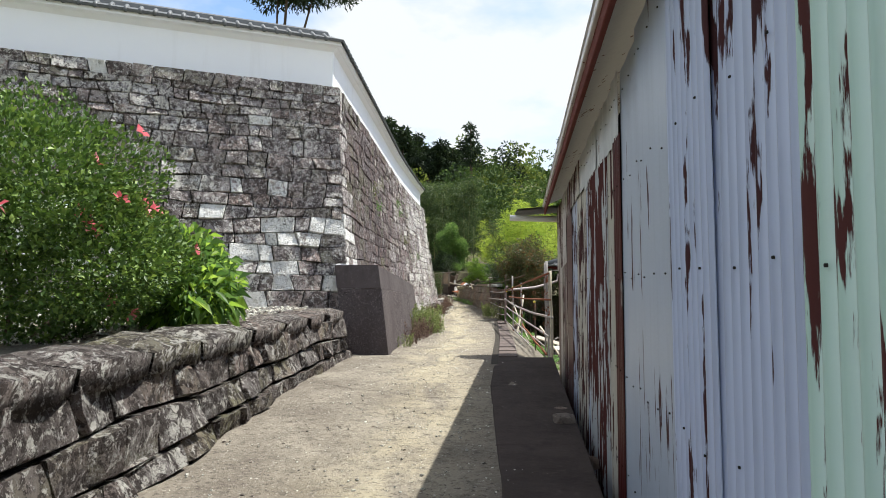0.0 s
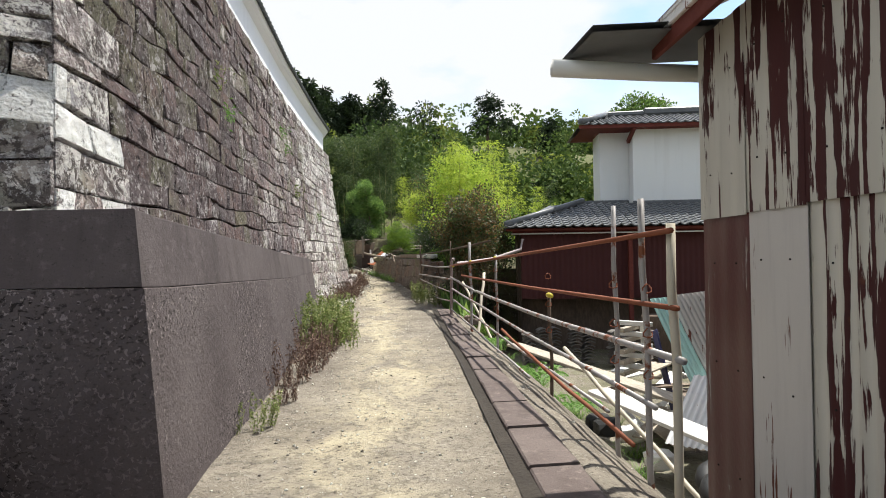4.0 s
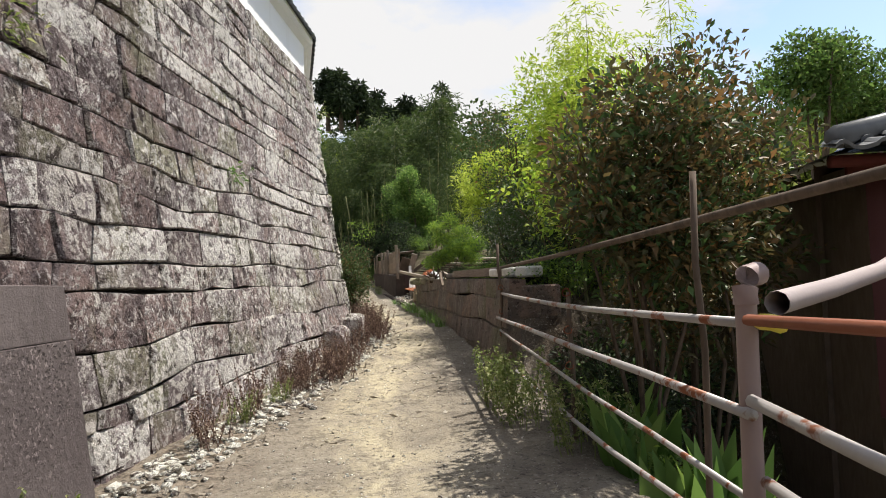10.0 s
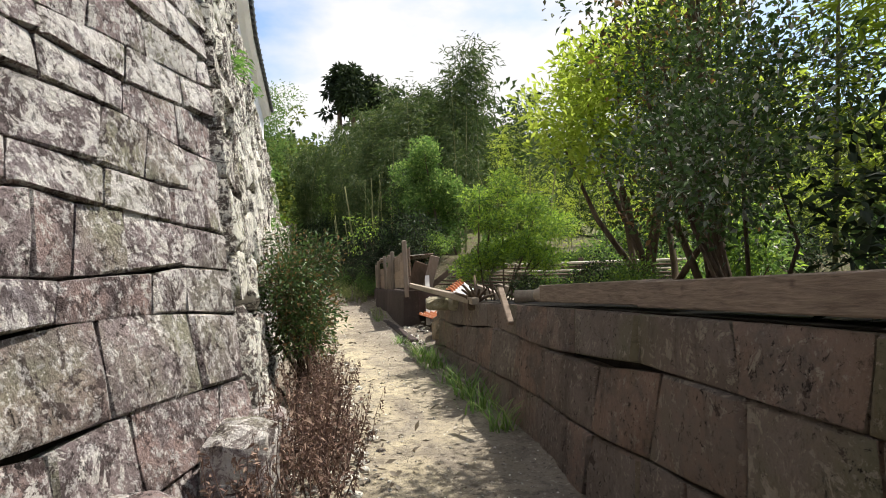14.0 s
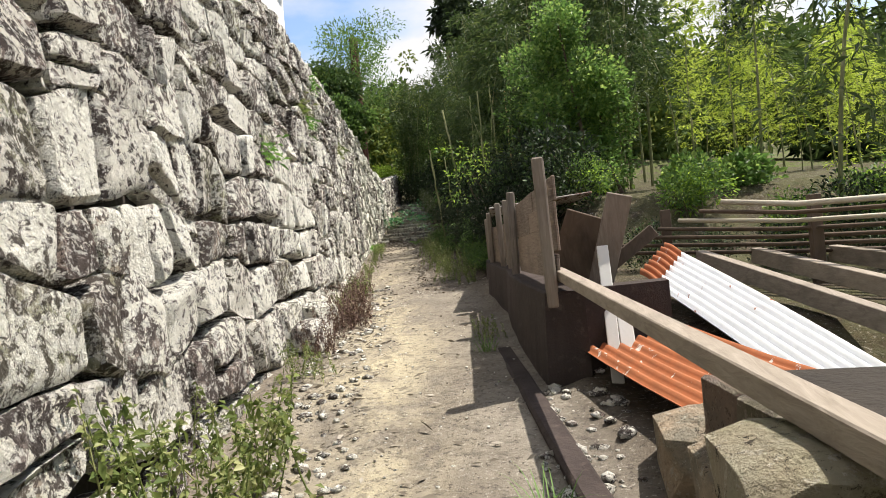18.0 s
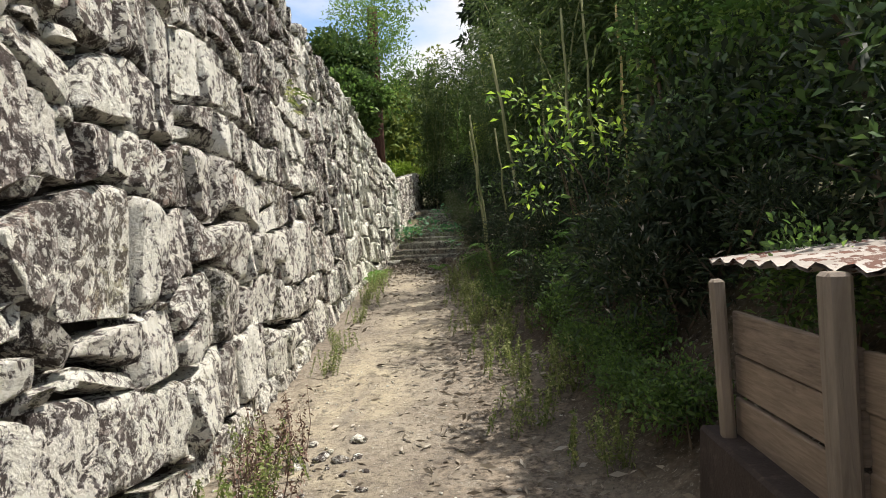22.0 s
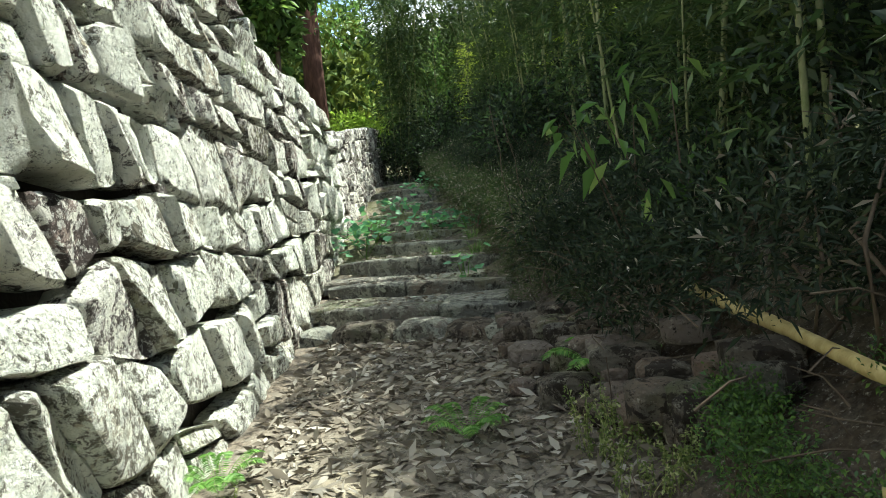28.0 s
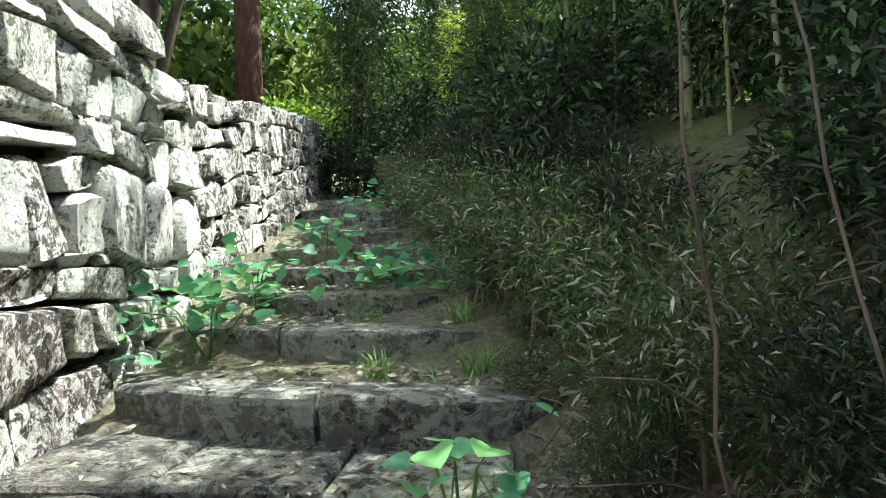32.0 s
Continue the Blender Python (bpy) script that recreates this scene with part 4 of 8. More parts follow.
boulder_wall("wall_boulder", "high dry-laid wall of large rounded lichen-covered boulders", face_b, lambda p: lerp_line(p.y, HEAD), lambda z: 0.5 if z < 3 else 0.41 if z < 4.2 else 0.34, lambda z: 0.47 if z < 2.9 else 0.37 if z < 4.1 else 0.28, np.random.default_rng(13),
             lambda p, r: M["boulder_pale"] if p.y > 50 and r.random() < 0.75 * smooth01(50, 55, p.y) else M["boulder"] if r.random() < 0.62 else M["boulder_dark"], lambda p: 36 < p.y < 64 and p.z < floor_z(p.y) + 2.2, lane_ground)

# white plaster wall with a tiled cap along the wall heads
CAP = [(-22.7, 5.8), (-12.6, 9.6), (-2.56, 13.5), (-2.32, 19), (-2.08, 25), (-1.88, 28), (-1.66, 31), (-1.38, 34.2), (-2.02, 37.2), (-2.82, 40.5), (-3.8, 45.3)]


def offset_line(line, d):
    out = []
    for i, p in enumerate(line):
        ns = []
        for a, b in ((i - 1, i), (i, i + 1)):
            if a >= 0 and b < len(line):
                t = Vector((line[b][0] - line[a][0], line[b][1] - line[a][1])).normalized()
                ns.append(Vector((t.y, -t.x)))
        n = sum(ns, Vector((0, 0)))
        n = n / max(0.3, n.length) * (1 if len(ns) < 2 else 1 / max(0.45, (n.normalized().dot(ns[0]))))
        out.append((p[0] + n.x * d, p[1] + n.y * d))
    return out


def ribbon(b, line, section, close=False):
    """Sweeps a section of (out, z) along a plan line."""
    rows = []
    for o, z in section:
        rows.append([(x, y, z - 0.02 * max(0, y - 34)) for x, y in offset_line(line, o)])
    return b.grid(rows)


def plaster_wall():
    wall = thing("wall_plaster", (-2.5, 20, WALL_TOP), "white plastered parapet wall under a dark tiled cap", "plaster wall", kind="structure")
    b = Build()
    ribbon(b, CAP, [(0.1, 5.7), (0.1, 6.68), (0.2, 6.76), (0.3, 6.78), (0.3, 6.86), (-0.5, 6.86), (-0.5, 5.7)])
    (ex, ey), (fx, fy) = offset_line(CAP, 0.1)[-1], offset_line(CAP, -0.5)[-1]
    b.add([(ex, ey, 5.46), (fx, fy, 5.46), (fx, fy, 6.63), (ex, ey, 6.63)], [(0, 1, 2, 3)])
    part("plaster_face", b.mesh("plaster_face", M["plaster"]), wall, "white lime plaster with a coved eave")
    b = Build()
    ribbon(b, CAP, [(0.36, 6.84), (0.38, 6.89), (0.0, 7.08), (-0.2, 7.12), (-0.6, 6.91), (-0.6, 6.85)])
    ribbon(b, CAP, [(-0.02, 7.08), (-0.04, 7.18), (-0.12, 7.24), (-0.2, 7.24), (-0.28, 7.18), (-0.3, 7.06)])
    part("cap", b.mesh("cap", M["tile"]), wall, "dark tiled capping with a ridge")
    t = Build()
    t.tube([(0, 0.37, 6.86), (0, 0.0, 7.09)], [0.05, 0.045], 7)
    tile = t.mesh("round_tile", M["tile"], True)
    total = 0
    for a, c in zip(CAP[1:], CAP[2:]):
        d = Vector((c[0] - a[0], c[1] - a[1]))
        n = int(d.length / 0.26)
        rz = math.atan2(d.y, d.x)
        for i in range(n):
            p = Vector(a) + d * ((i + 0.5) / n)
            ob = part("round_tile", tile, wall)
            ob.matrix_basis = Matrix.Translation((p.x, p.y, -0.02 * max(0, p.y - 34))) @ Matrix.Rotation(rz + math.pi, 4, "Z")
            total += 1


plaster_wall()


def concrete_facing():
    wall = thing("wall_concrete_facing", (-1.2, 18, 0.1), "low stained concrete facing against the castle wall foot", "concrete wall", kind="structure")
    ys = [11.3] + list(np.linspace(12, 24.9, 12))
    zs = [-0.3, 1.33]
    for k in range(2):
        b = Build()
        rows_f, rows_t = [], []
        for y in ys:
            xf = lerp_line(y, ((11.3, -0.98), (14, -0.93), (18, -0.88), (25, -1.0)))
            zt = lerp_line(y, ((11.3, 1.86), (18, 1.62), (25, 1.5)))
            z0 = zs[k] if k == 0 else zs[k] * zt / 1.75
            z1 = zs[k + 1] * zt / 1.75 if k < 1 else zt
            jut = (0.0, -0.012)[k]
            lean = 0.13
            dy0, dy1 = ((z0 + 0.3) * 0.17, (z1 + 0.3) * 0.17) if y < 11.5 else (0, 0)
            fx0, fx1 = xf - lean * z0 + jut, xf - lean * z1 + jut
            rows_f.append([(fx0, y + dy0, z0 + 0.006), (fx0, y + dy0, z0 + 0.014), (fx1, y + dy1, z1 - 0.006), (fx1 - 0.01, y + dy1, z1), (fx1 - 0.85, y + dy1 + (0.12 if y < 11.5 else 0), z1), (fx0 - 0.85, y + dy0 + (0.12 if y < 11.5 else 0), z0 + 0.006)])
        b.grid(rows_f)
        n = len(rows_f[0])
        b.f.append(tuple(range(n))[::-1])
        b.f.append(tuple(range(len(b.v) - n, len(b.v))))
        part("concrete_lift", b.mesh("concrete_lift", M["concrete_pitted" if k == 0 else "concrete"]), wall)


concrete_facing()


# low lichened terrace wall beside the start of the lane
TER = [(-2.0, -6), (-1.95, 2), (-1.9, 5), (-1.82, 8.6), (-1.6, 11.0)]
face_t = Face(TER, [(x - 0.22, y) for x, y in TER], -0.2, 0.98, (1, 0, 0), 1.0)
stone_wall("wall_terrace", "low rough stone terrace wall with grey and white lichen", face_t, lambda z, r: 0.25 * (0.8 + 0.5 * r.random()), lambda z, r: 0.5 * (0.45 + 1.1 * r.random()), np.random.default_rng(14), 0.2, 0.04, 0.07, 0.01, only(M["terrace"]), 0.06,
           lambda p: p.y > 0, lambda p: 0.0, tall=0.9, thick=0.7)


def coping():
    rng = np.random.default_rng(15)
    top = thing("terrace_coping", (-2.3, 5, 0.98), "uneven lichened slabs along the terrace edge", "stone coping", kind="structure")
    y = -3.0
    while y < 11.0:
        w = 0.55 + 0.8 * rng.random()
        x = lerp_line(y, [(p[1], p[0]) for p in TER])
        b = Build()
        rows = []
        for i in range(6):
            yy = y + w * (0.004 + 0.992 * i / 5)
            e = 1 - abs(2 * i / 5 - 1) ** 4
            rows.append([(x - 0.3, yy, 0.8), (x - 0.15 + 0.04 * e + 0.06 * noise.noise((yy * 2, 1, 0)), yy, 0.83 + 0.04 * noise.noise((yy * 3, 9, 0))), (x - 0.13 + 0.05 * e + 0.07 * noise.noise((yy * 2, 4, 0)), yy, 0.98 + 0.03 * e),
                         (x - 0.3, yy, 1.02 + 0.05 * e + 0.05 * noise.noise((yy * 3, 0, 7))), (x - 0.62, yy, 1.03 + 0.04 * e + 0.05 * noise.noise((yy * 3, 5, 7))), (x - 0.85, yy, 0.99), (x - 0.85, yy, 0.85)])
        b.grid(rows)
        m = len(rows[0])
        b.f += [tuple(range(m)), tuple(range(len(b.v) - 1, len(b.v) - 1 - m, -1))]
        part("coping_slab", b.mesh("coping_slab", M["terrace"], True), top)
        y += w


coping()


def scatter(name, label, n, place, size, mat, rng, category="rubble"):
    """Many small stones as one mesh."""
    ico_v = np.array([(0, 0, 1), (0.9, 0, 0.3), (0.3, 0.85, 0.35), (-0.75, 0.5, 0.3), (-0.7, -0.55, 0.35), (0.3, -0.85, 0.3), (0.6, 0.5, -0.5), (-0.3, 0.7, -0.5), (-0.8, -0.1, -0.5), (-0.2, -0.8, -0.5), (0.6, -0.5, -0.5)])
    ico_f = np.array([(0, 1, 2), (0, 2, 3), (0, 3, 4), (0, 4, 5), (0, 5, 1), (1, 6, 2), (2, 7, 3), (3, 8, 4), (4, 9, 5), (5, 10, 1), (6, 7, 2), (7, 8, 3), (8, 9, 4), (9, 10, 5), (10, 6, 1)])
    vs, fs = [], []
    for i in range(n):
        x, y = place(rng)
        s = size * (0.35 + rng.random() ** 2 * 1.3)
        a = rng.random() * 6.28
        c, d = math.cos(a), math.sin(a)
        v = ico_v * (s * np.array([1, 0.75, 0.45])) * (0.75 + 0.5 * rng.random((11, 3)))
        v = np.stack([v[:, 0] * c - v[:, 1] * d + x, v[:, 0] * d + v[:, 1] * c + y, v[:, 2] + land(x, y) + 0.15 * s], axis=1)
        vs.append(v)
        fs.append(ico_f + 11 * i)
    return solo(name, raw_mesh(name, np.concatenate(vs), np.concatenate(fs), mat), label, category, kind="stuff")
# ---- tin shed beside the start ----
def tin_sheet(width, height, pitch, depth, lap=0.0):
    """A corrugated sheet in its own frame: x along, z up, bulging towards -y."""
    n = max(8, int(width / pitch * 6))
    rows = []
    for back in (0, 1):
        row0, row1 = [], []
        for i in range(n + 1):
            x = width * i / n
            y = -depth * math.sin(2 * math.pi * x / pitch) + 0.003 * back
            row0.append((x, y, 0))
            row1.append((x, y, height))
        rows.append((row0, row1))
    b = Build()
    mid = [[(p[0], p[1], height * k / 3) for p in rows[0][0]] for k in range(4)]
    b.grid(mid)
    b.grid([[(p[0], p[1], height * k / 3) for p in rows[1][0]][::-1] for k in range(4)])
    return b


def shed_frame(y):
    """Point of the shed wall line at y."""
    return 0.66 + 0.132 * y


def shed():
    s = thing("tin_shed", (1.4, 4, -0.4), "old shed clad in peeling rusty corrugated tin", "shed")
    d = Vector((0.132, 1, 0)).normalized()
    rz = math.atan2(d.y, d.x)
    rng = np.random.default_rng(21)
    # (end of the sheet along y, tin, pitch, depth, height of the seam, tin above the seam)
    lower = ((-4.4, "tin_grey", 0.076, 0.014, 0, ""), (-3.4, "tin_grey", 0.076, 0.014, 0, ""), (-2.4, "tin_green", 0.076, 0.014, 0, ""), (-1.4, "tin_green", 0.076, 0.014, 0, ""), (-0.4, "tin_green", 0.076, 0.014, 0, ""), (0.5, "tin_green", 0.076, 0.014, 0, ""), (1.45, "tin_green", 0.076, 0.014, 0, ""),
             (2.05, "tin_lilac", 0.076, 0.014, 0, ""), (2.62, "tin_lilac", 0.076, 0.014, 0, ""), (3.35, "tin_flat", 0.3, 0.002, 0, ""), (4.04, "tin_flat", 0.3, 0.002, 0, ""), (4.3, "tin_red", 0.076, 0.01, 2.46, "tin_upper"), (4.75, "tin_cream", 0.076, 0.012, 2.46, "tin_upper"), (5.3, "tin_rusty", 0.076, 0.012, 2.46, "tin_upper"), (5.96, "tin_rusty", 0.076, 0.012, 2.46, "tin_upper"),
             (6.42, "tin_blue", 0.1, 0.008, 2.46, "tin_upper"), (6.95, "tin_cream", 0.1, 0.008, 2.5, "tin_upper"), (7.42, "tin_cream", 0.1, 0.008, 2.5, "tin_cream"), (7.8, "tin_blue", 0.1, 0.008, 2.5, "tin_cream"), (8.24, "tin_blue", 0.1, 0.008, 2.5, "tin_cream"), (8.7, "tin_red", 0.2, 0.004, 2.46, "tin_rusty"), (9.2, "tin_red", 0.2, 0.004, 2.46, "tin_cream"),
             (9.45, "tin_cream", 0.2, 0.003, 1.8, "tin_grey"), (9.85, "tin_red", 0.12, 0.006, 1.79, "tin_grey"), (10.5, "tin_cream", 0.1, 0.006, 1.78, "tin_cream"), (11.02, "tin_grey", 0.3, 0.002, 1.77, "tin_cream"), (11.55, "tin_red", 0.2, 0.003, 1.76, "tin_cream"))
    y, top = -5.4, 2.9
    for i, (y1, kind, pitch, dep, seam, above) in enumerate(lower):
        w = y1 - y
        rows = ((-0.6, top, kind, pitch, dep),) if not seam else ((-0.6, seam + 0.02, kind, pitch, dep), (seam, top, above, 0.2, 0.004))
        for z0, z1, alt, pit, de in rows:
            b = tin_sheet(w + 0.04, z1 - z0, pit, de)
            m = Matrix.Translation((shed_frame(y), y, z0)) @ Matrix.Rotation(rz, 4, "Z") @ Matrix.Rotation(radians(rng.normal() * 0.2), 4, "X")
            off = Vector((-1, 0.13, 0)) * (0.006 * (i % 3) + (0.012 if z0 > 0 else 0))
            b.v = [tuple(m @ Vector((p[0], -p[1], p[2])) + off) for p in b.v]
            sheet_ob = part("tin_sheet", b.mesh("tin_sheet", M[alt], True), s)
            nails = Build()
            for zz in np.arange(0.25, z1 - z0, 0.62):
                for k in range(max(2, int(w / 0.22))):
                    q = m @ Vector(((k + 0.5) / max(2, int(w / 0.22)) * w, 0.011, zz + 0.02 * rng.normal())) + off
                    nails.box(q, (0.007, 0.009, 0.009), 0.002)
            tagged(part("nails", nails.mesh("nails", M["dark"]), sheet_ob), kind="stuff")
        y = y1
    # far end wall, frame posts and roof
    far = Build()
    far.grid([[(2.19, 11.55, -1.2), (3.6, 11.45, -1.6), (5.4, 11.3, -1.6)], [(2.19, 11.55, 2.9), (3.6, 11.45, 3.45), (5.4, 11.3, 4.1)]])
    part("end_wall", far.mesh("end_wall", M["dark_wood"]), s, "dark boarded end wall")
    inner = Build()
    inner.grid([[(0.16, -5.4, -1), (2.29, 11.5, -1)], [(0.16, -5.4, 2.9), (2.29, 11.5, 2.9)]])
    inner.grid([[(0.1, -5.4, -1), (6, -5.4, -1)], [(0.1, -5.4, 2.9), (6, -5.4, 4.3)]])
    part("lining", inner.mesh("lining", M["dark"]), s, "dark boards behind the tin")
    r = Build()
    for o in (0, 0.03):
        r.grid([[(-0.32, -5.6, 2.98 + o), (1.92, 11.8, 2.98 + o)], [(6.2, -5.6, 5.0 + o), (6.4, 11.7, 5.0 + o)]])
    r.beam((-0.3, -5.6, 2.97), (1.94, 11.8, 2.97), 0.03, 0.1)
    part("roof", r.mesh("roof", M["tin_grey"]), s, "weathered tin roof with a timber edge")
    f = Build()
    f.beam((-0.27, -5.6, 2.9), (1.96, 11.75, 2.9), 0.035, 0.16)
    part("fascia", f.mesh("fascia", M["red_wood"]), s, "brown-red eaves board")
    g = Build().tube([(1.3, 11.85, 2.78), (1.95, 11.82, 2.76), (3.0, 11.75, 2.74)], 0.06, 10)
    part("gutter", g.mesh("gutter", M["white_trim"], True), s, "off-white gutter pipe")
    c = Build()
    for o in (0, 0.04):
        c.grid([[(1.4, 11.4, 2.86 + o), (1.4, 12.0, 2.83 + o)], [(2.6, 11.4, 2.96 + o), (2.6, 12.0, 2.92 + o)]])
    part("end_eave", c.mesh("end_eave", M["tile"]), s, "dark eave over the shed end")


shed()


# ---- kerb slabs along the drop ----
KERB = ((1.0, 0.16), (7.9, 0.55), (10, 0.78), (16.2, 1.38), (24.4, 2.04))


def kerb():
    k = thing("kerb_edging", (1.3, 14, 0.1), "line of worn concrete edging slabs", "kerb", kind="structure")
    rng = np.random.default_rng(3)
    y = 1.0
    while y < 24.3:
        w = 0.92 if y > 10 else 1.4
        y1 = min(24.4, y + w)
        x0, x1 = lerp_line(y, KERB), lerp_line(y1, KERB)
        wide0 = 0.45 if y > 9.9 else shed_frame(y) - 0.16 - x0
        wide1 = 0.45 if y > 9.9 else shed_frame(y1) - 0.16 - x1
        z0, z1 = gz(y) + 0.05 + 0.012 * rng.normal(), gz(y1) + 0.05 + 0.012 * rng.normal()
        if y < 9.9:
            z0, z1 = gz(y) + 0.015, gz(y1) + 0.02
        e = 0.012
        rows = []
        for yy, xx, ww, zz in ((y + e, x0, wide0, z0), (y1 - e, x1, wide1, z1)):
            g = 0.11 if y > 9.9 else 0.05
            rows.append([(xx + g, yy, zz - 0.22), (xx + g, yy, zz - 0.012), (xx + g + 0.012, yy, zz), (xx + ww - 0.012, yy, zz), (xx + ww, yy, zz - 0.012), (xx + ww, yy, zz - 0.3)])
        b = Build().grid(rows)
        b.f += [(0, 1, 2, 3, 4, 5), (11, 10, 9, 8, 7, 6)]
        # slabs beside the shed get darker concrete to stand for its shadow
        part("kerb_slab", b.mesh("kerb_slab", M["kerb"] if y > 9.9 else M["concrete_dark"]), k)
        y = y1
    # the gap is drawn as a flat dark strip lying on the ground
    ch = Build()
    ys = [9.9 + 0.5 * i for i in range(30)]
    ch.grid([[(lerp_line(v, KERB) - 0.005, v, gz(v) + 0.022) for v in ys], [(lerp_line(v, KERB) + 0.11, v, gz(v) + 0.024) for v in ys]])
    part("channel", ch.mesh("channel", M["core"]), k, "flat dark strip drawn for the gap beside the slabs")


kerb()


# ---- pipe and bamboo fence ----
def fence():
    f = thing("pipe_fence", (2.3, 20, 0), "makeshift fence of rusty pipes and pale bamboo rails", "fence")

    def line(y):
        return lerp_line(y, ((10.9, 2.0), (14.8, 2.17), (20, 2.26), (22.9, 2.34), (26, 2.38), (28.9, 2.2)))

    def pole(name, a, b, r, mat, sag=0.0, label=""):
        a, b = Vector(a), Vector(b)
        pts = [a + (b - a) * (i / 6) + Vector((0.012 * math.sin(i * 2.1), 0, -sag * math.sin(math.pi * i / 6))) for i in range(7)]
        return part(name, Build().tube(pts, r, 8).mesh(name, M[mat], True), f, label)
    for y, h, r, mat, lo in ((11.72, 1.75, 0.03, "bamboo_pole", -0.9), (12.15, 1.95, 0.024, "pipe_grey", -1.0), (12.8, 1.95, 0.02, "pipe_grey", -1.0), (14.8, 1.12, 0.02, "dark_wood", -1.2), (17.7, 1.55, 0.02, "pipe_grey", -1.0),
                             (20.1, 1.8, 0.026, "pipe_grey", -1.0), (23.4, 1.9, 0.015, "dark_wood", -0.5), (25.95, 1.3, 0.02, "dark_wood", -0.3), (28.93, 1.88, 0.02, "dark_wood", 0.0)):
        pole("post", (line(y) + 0.05, y, lo), (line(y) + 0.03 + 0.03 * math.sin(y * 3), y + 0.03, h), r, mat)
    main = part("main_post", Build().tube([(2.31, 22.9, -0.1), (2.34, 22.92, 1.36)], 0.037, 12).mesh("main_post", M["pvc"], 0.6), f, "thick weathered plastic pipe post")
    part("elbow", Build().tube([(2.34, 22.92, 1.33), (2.34, 22.92, 1.39), (2.36, 22.94, 1.43), (2.42, 22.97, 1.44)], 0.044, 12).mesh("elbow", M["pvc"], 0.8), main)
    part("base_collar", Build().tube([(2.31, 22.9, 0.0), (2.31, 22.9, 0.07), (2.31, 22.9, 0.09)], [0.08, 0.075, 0.045], 10).mesh("base_collar", M["pvc"], True), main)
    rails = [((11.65, 1.7), (22.85, 1.28), 0.02, "pipe_rust"), ((11.65, 1.2), (21.2, 1.1), 0.019, "pipe_rust"), ((11.65, 0.86), (19.5, 0.85), 0.026, "pipe_grey"), ((19.3, 0.86), (22.85, 1.0), 0.024, "pipe_grey"),
             ((12, 0.48), (22.85, 0.72), 0.022, "pipe_grey"), ((13, 0.2), (22.85, 0.45), 0.018, "pipe_grey"), ((15.5, 0.0), (22.85, 0.22), 0.018, "pipe_grey"), ((12.4, 0.1), (17.2, 0.4), 0.02, "pipe_rust"),
             ((22.85, 1.26), (28.97, 1.22), 0.02, "pipe_grey"), ((22.85, 0.95), (28.97, 0.9), 0.022, "pipe_grey"), ((22.85, 0.62), (28.97, 0.73), 0.016, "pipe_grey"), ((22.85, 0.4), (28.2, 0.3), 0.018, "pipe_grey")]
    for k, ((ya, za), (yb, zb), r, mat) in enumerate(rails):
        o = (k % 3 - 1) * 0.035
        pole("rail", (line(ya) + o, ya, za), (line(yb) + o, yb, zb), r, mat, 0.02 * (k % 3))
    pole("rail", (2.66, 20.0, 1.82), (2.25, 29.6, 1.56), 0.022, "dark_wood", 0.03, "grey-brown top pole leaning along the fence")
    pole("brace", (2.75, 21.0, 1.15), (2.35, 19.9, -0.3), 0.03, "bamboo_pole", 0, "pale diagonal brace")
    pole("brace", (2.5, 22.3, 0.9), (2.9, 20.6, -0.4), 0.026, "bamboo_pole", 0, "pale diagonal brace")
    pole("brace", (2.3, 14.6, 0.5), (2.7, 12.2, -0.5), 0.022, "bamboo_pole", 0)
    for y, z in ((14.75, 1.08), (20.15, 1.42), (22.8, 1.27), (17.7, 1.49)):
        x = line(y) + 0.02
        part("tape", Build().tube([(x - 0.005, y - 0.07, z), (x, y, z + 0.004), (x + 0.005, y + 0.07, z)], 0.029, 8).mesh("tape", M["yellow"], True), f, "yellow tape wrapping")
    for y in (14.8, 17.7, 20.1, 25.95, 28.93, 12.15, 12.8):
        for z in (0.68, 0.98, 1.3):
            b = Build()
            c = Vector((line(y) + 0.02, y, z))
            b.tube([c + Vector((0.034 * math.cos(a), 0.02 * math.sin(2 * a), 0.034 * math.sin(a))) for a in [k * math.pi / 4 for k in range(9)]], 0.006, 5)
            part("wire_tie", b.mesh("wire_tie", M["pipe_rust"]), f)


fence()
downpipe = Build().tube([(2.46, 22.93, 1.33), (2.95, 23.35, 1.36), (3.6, 23.9, 1.42), (4.55, 24.55, 1.66), (4.62, 24.62, 1.95)], 0.045, 10, False)
solo("drain_pipe", downpipe.mesh("drain_pipe", M["pvc_pale"], True), "pale plastic drain pipe from the house eave to the fence post", "drain pipe")


# ---- house with tiled roofs ----
def tile_mesh(name, w, l, th=0.018):
    """One S-shaped pantile: x across, y down the slope, z up."""
    prof = [(0.0, 0.02), (0.1, 0.045), (0.2, 0.05), (0.3, 0.035), (0.42, 0.008), (0.58, -0.004), (0.74, 0.0), (0.88, 0.012), (1.0, 0.02)]
    top0 = [(p * w, 0, h) for p, h in prof]
    top1 = [(p * w, -l, h + 0.028) for p, h in prof]
    low1 = [(p * w, -l, h + 0.028 - th - 0.012) for p, h in prof]
    return Build().grid([top0, top1, low1, [(p * w, 0, h - th) for p, h in prof]]).mesh(name, M["tile"])


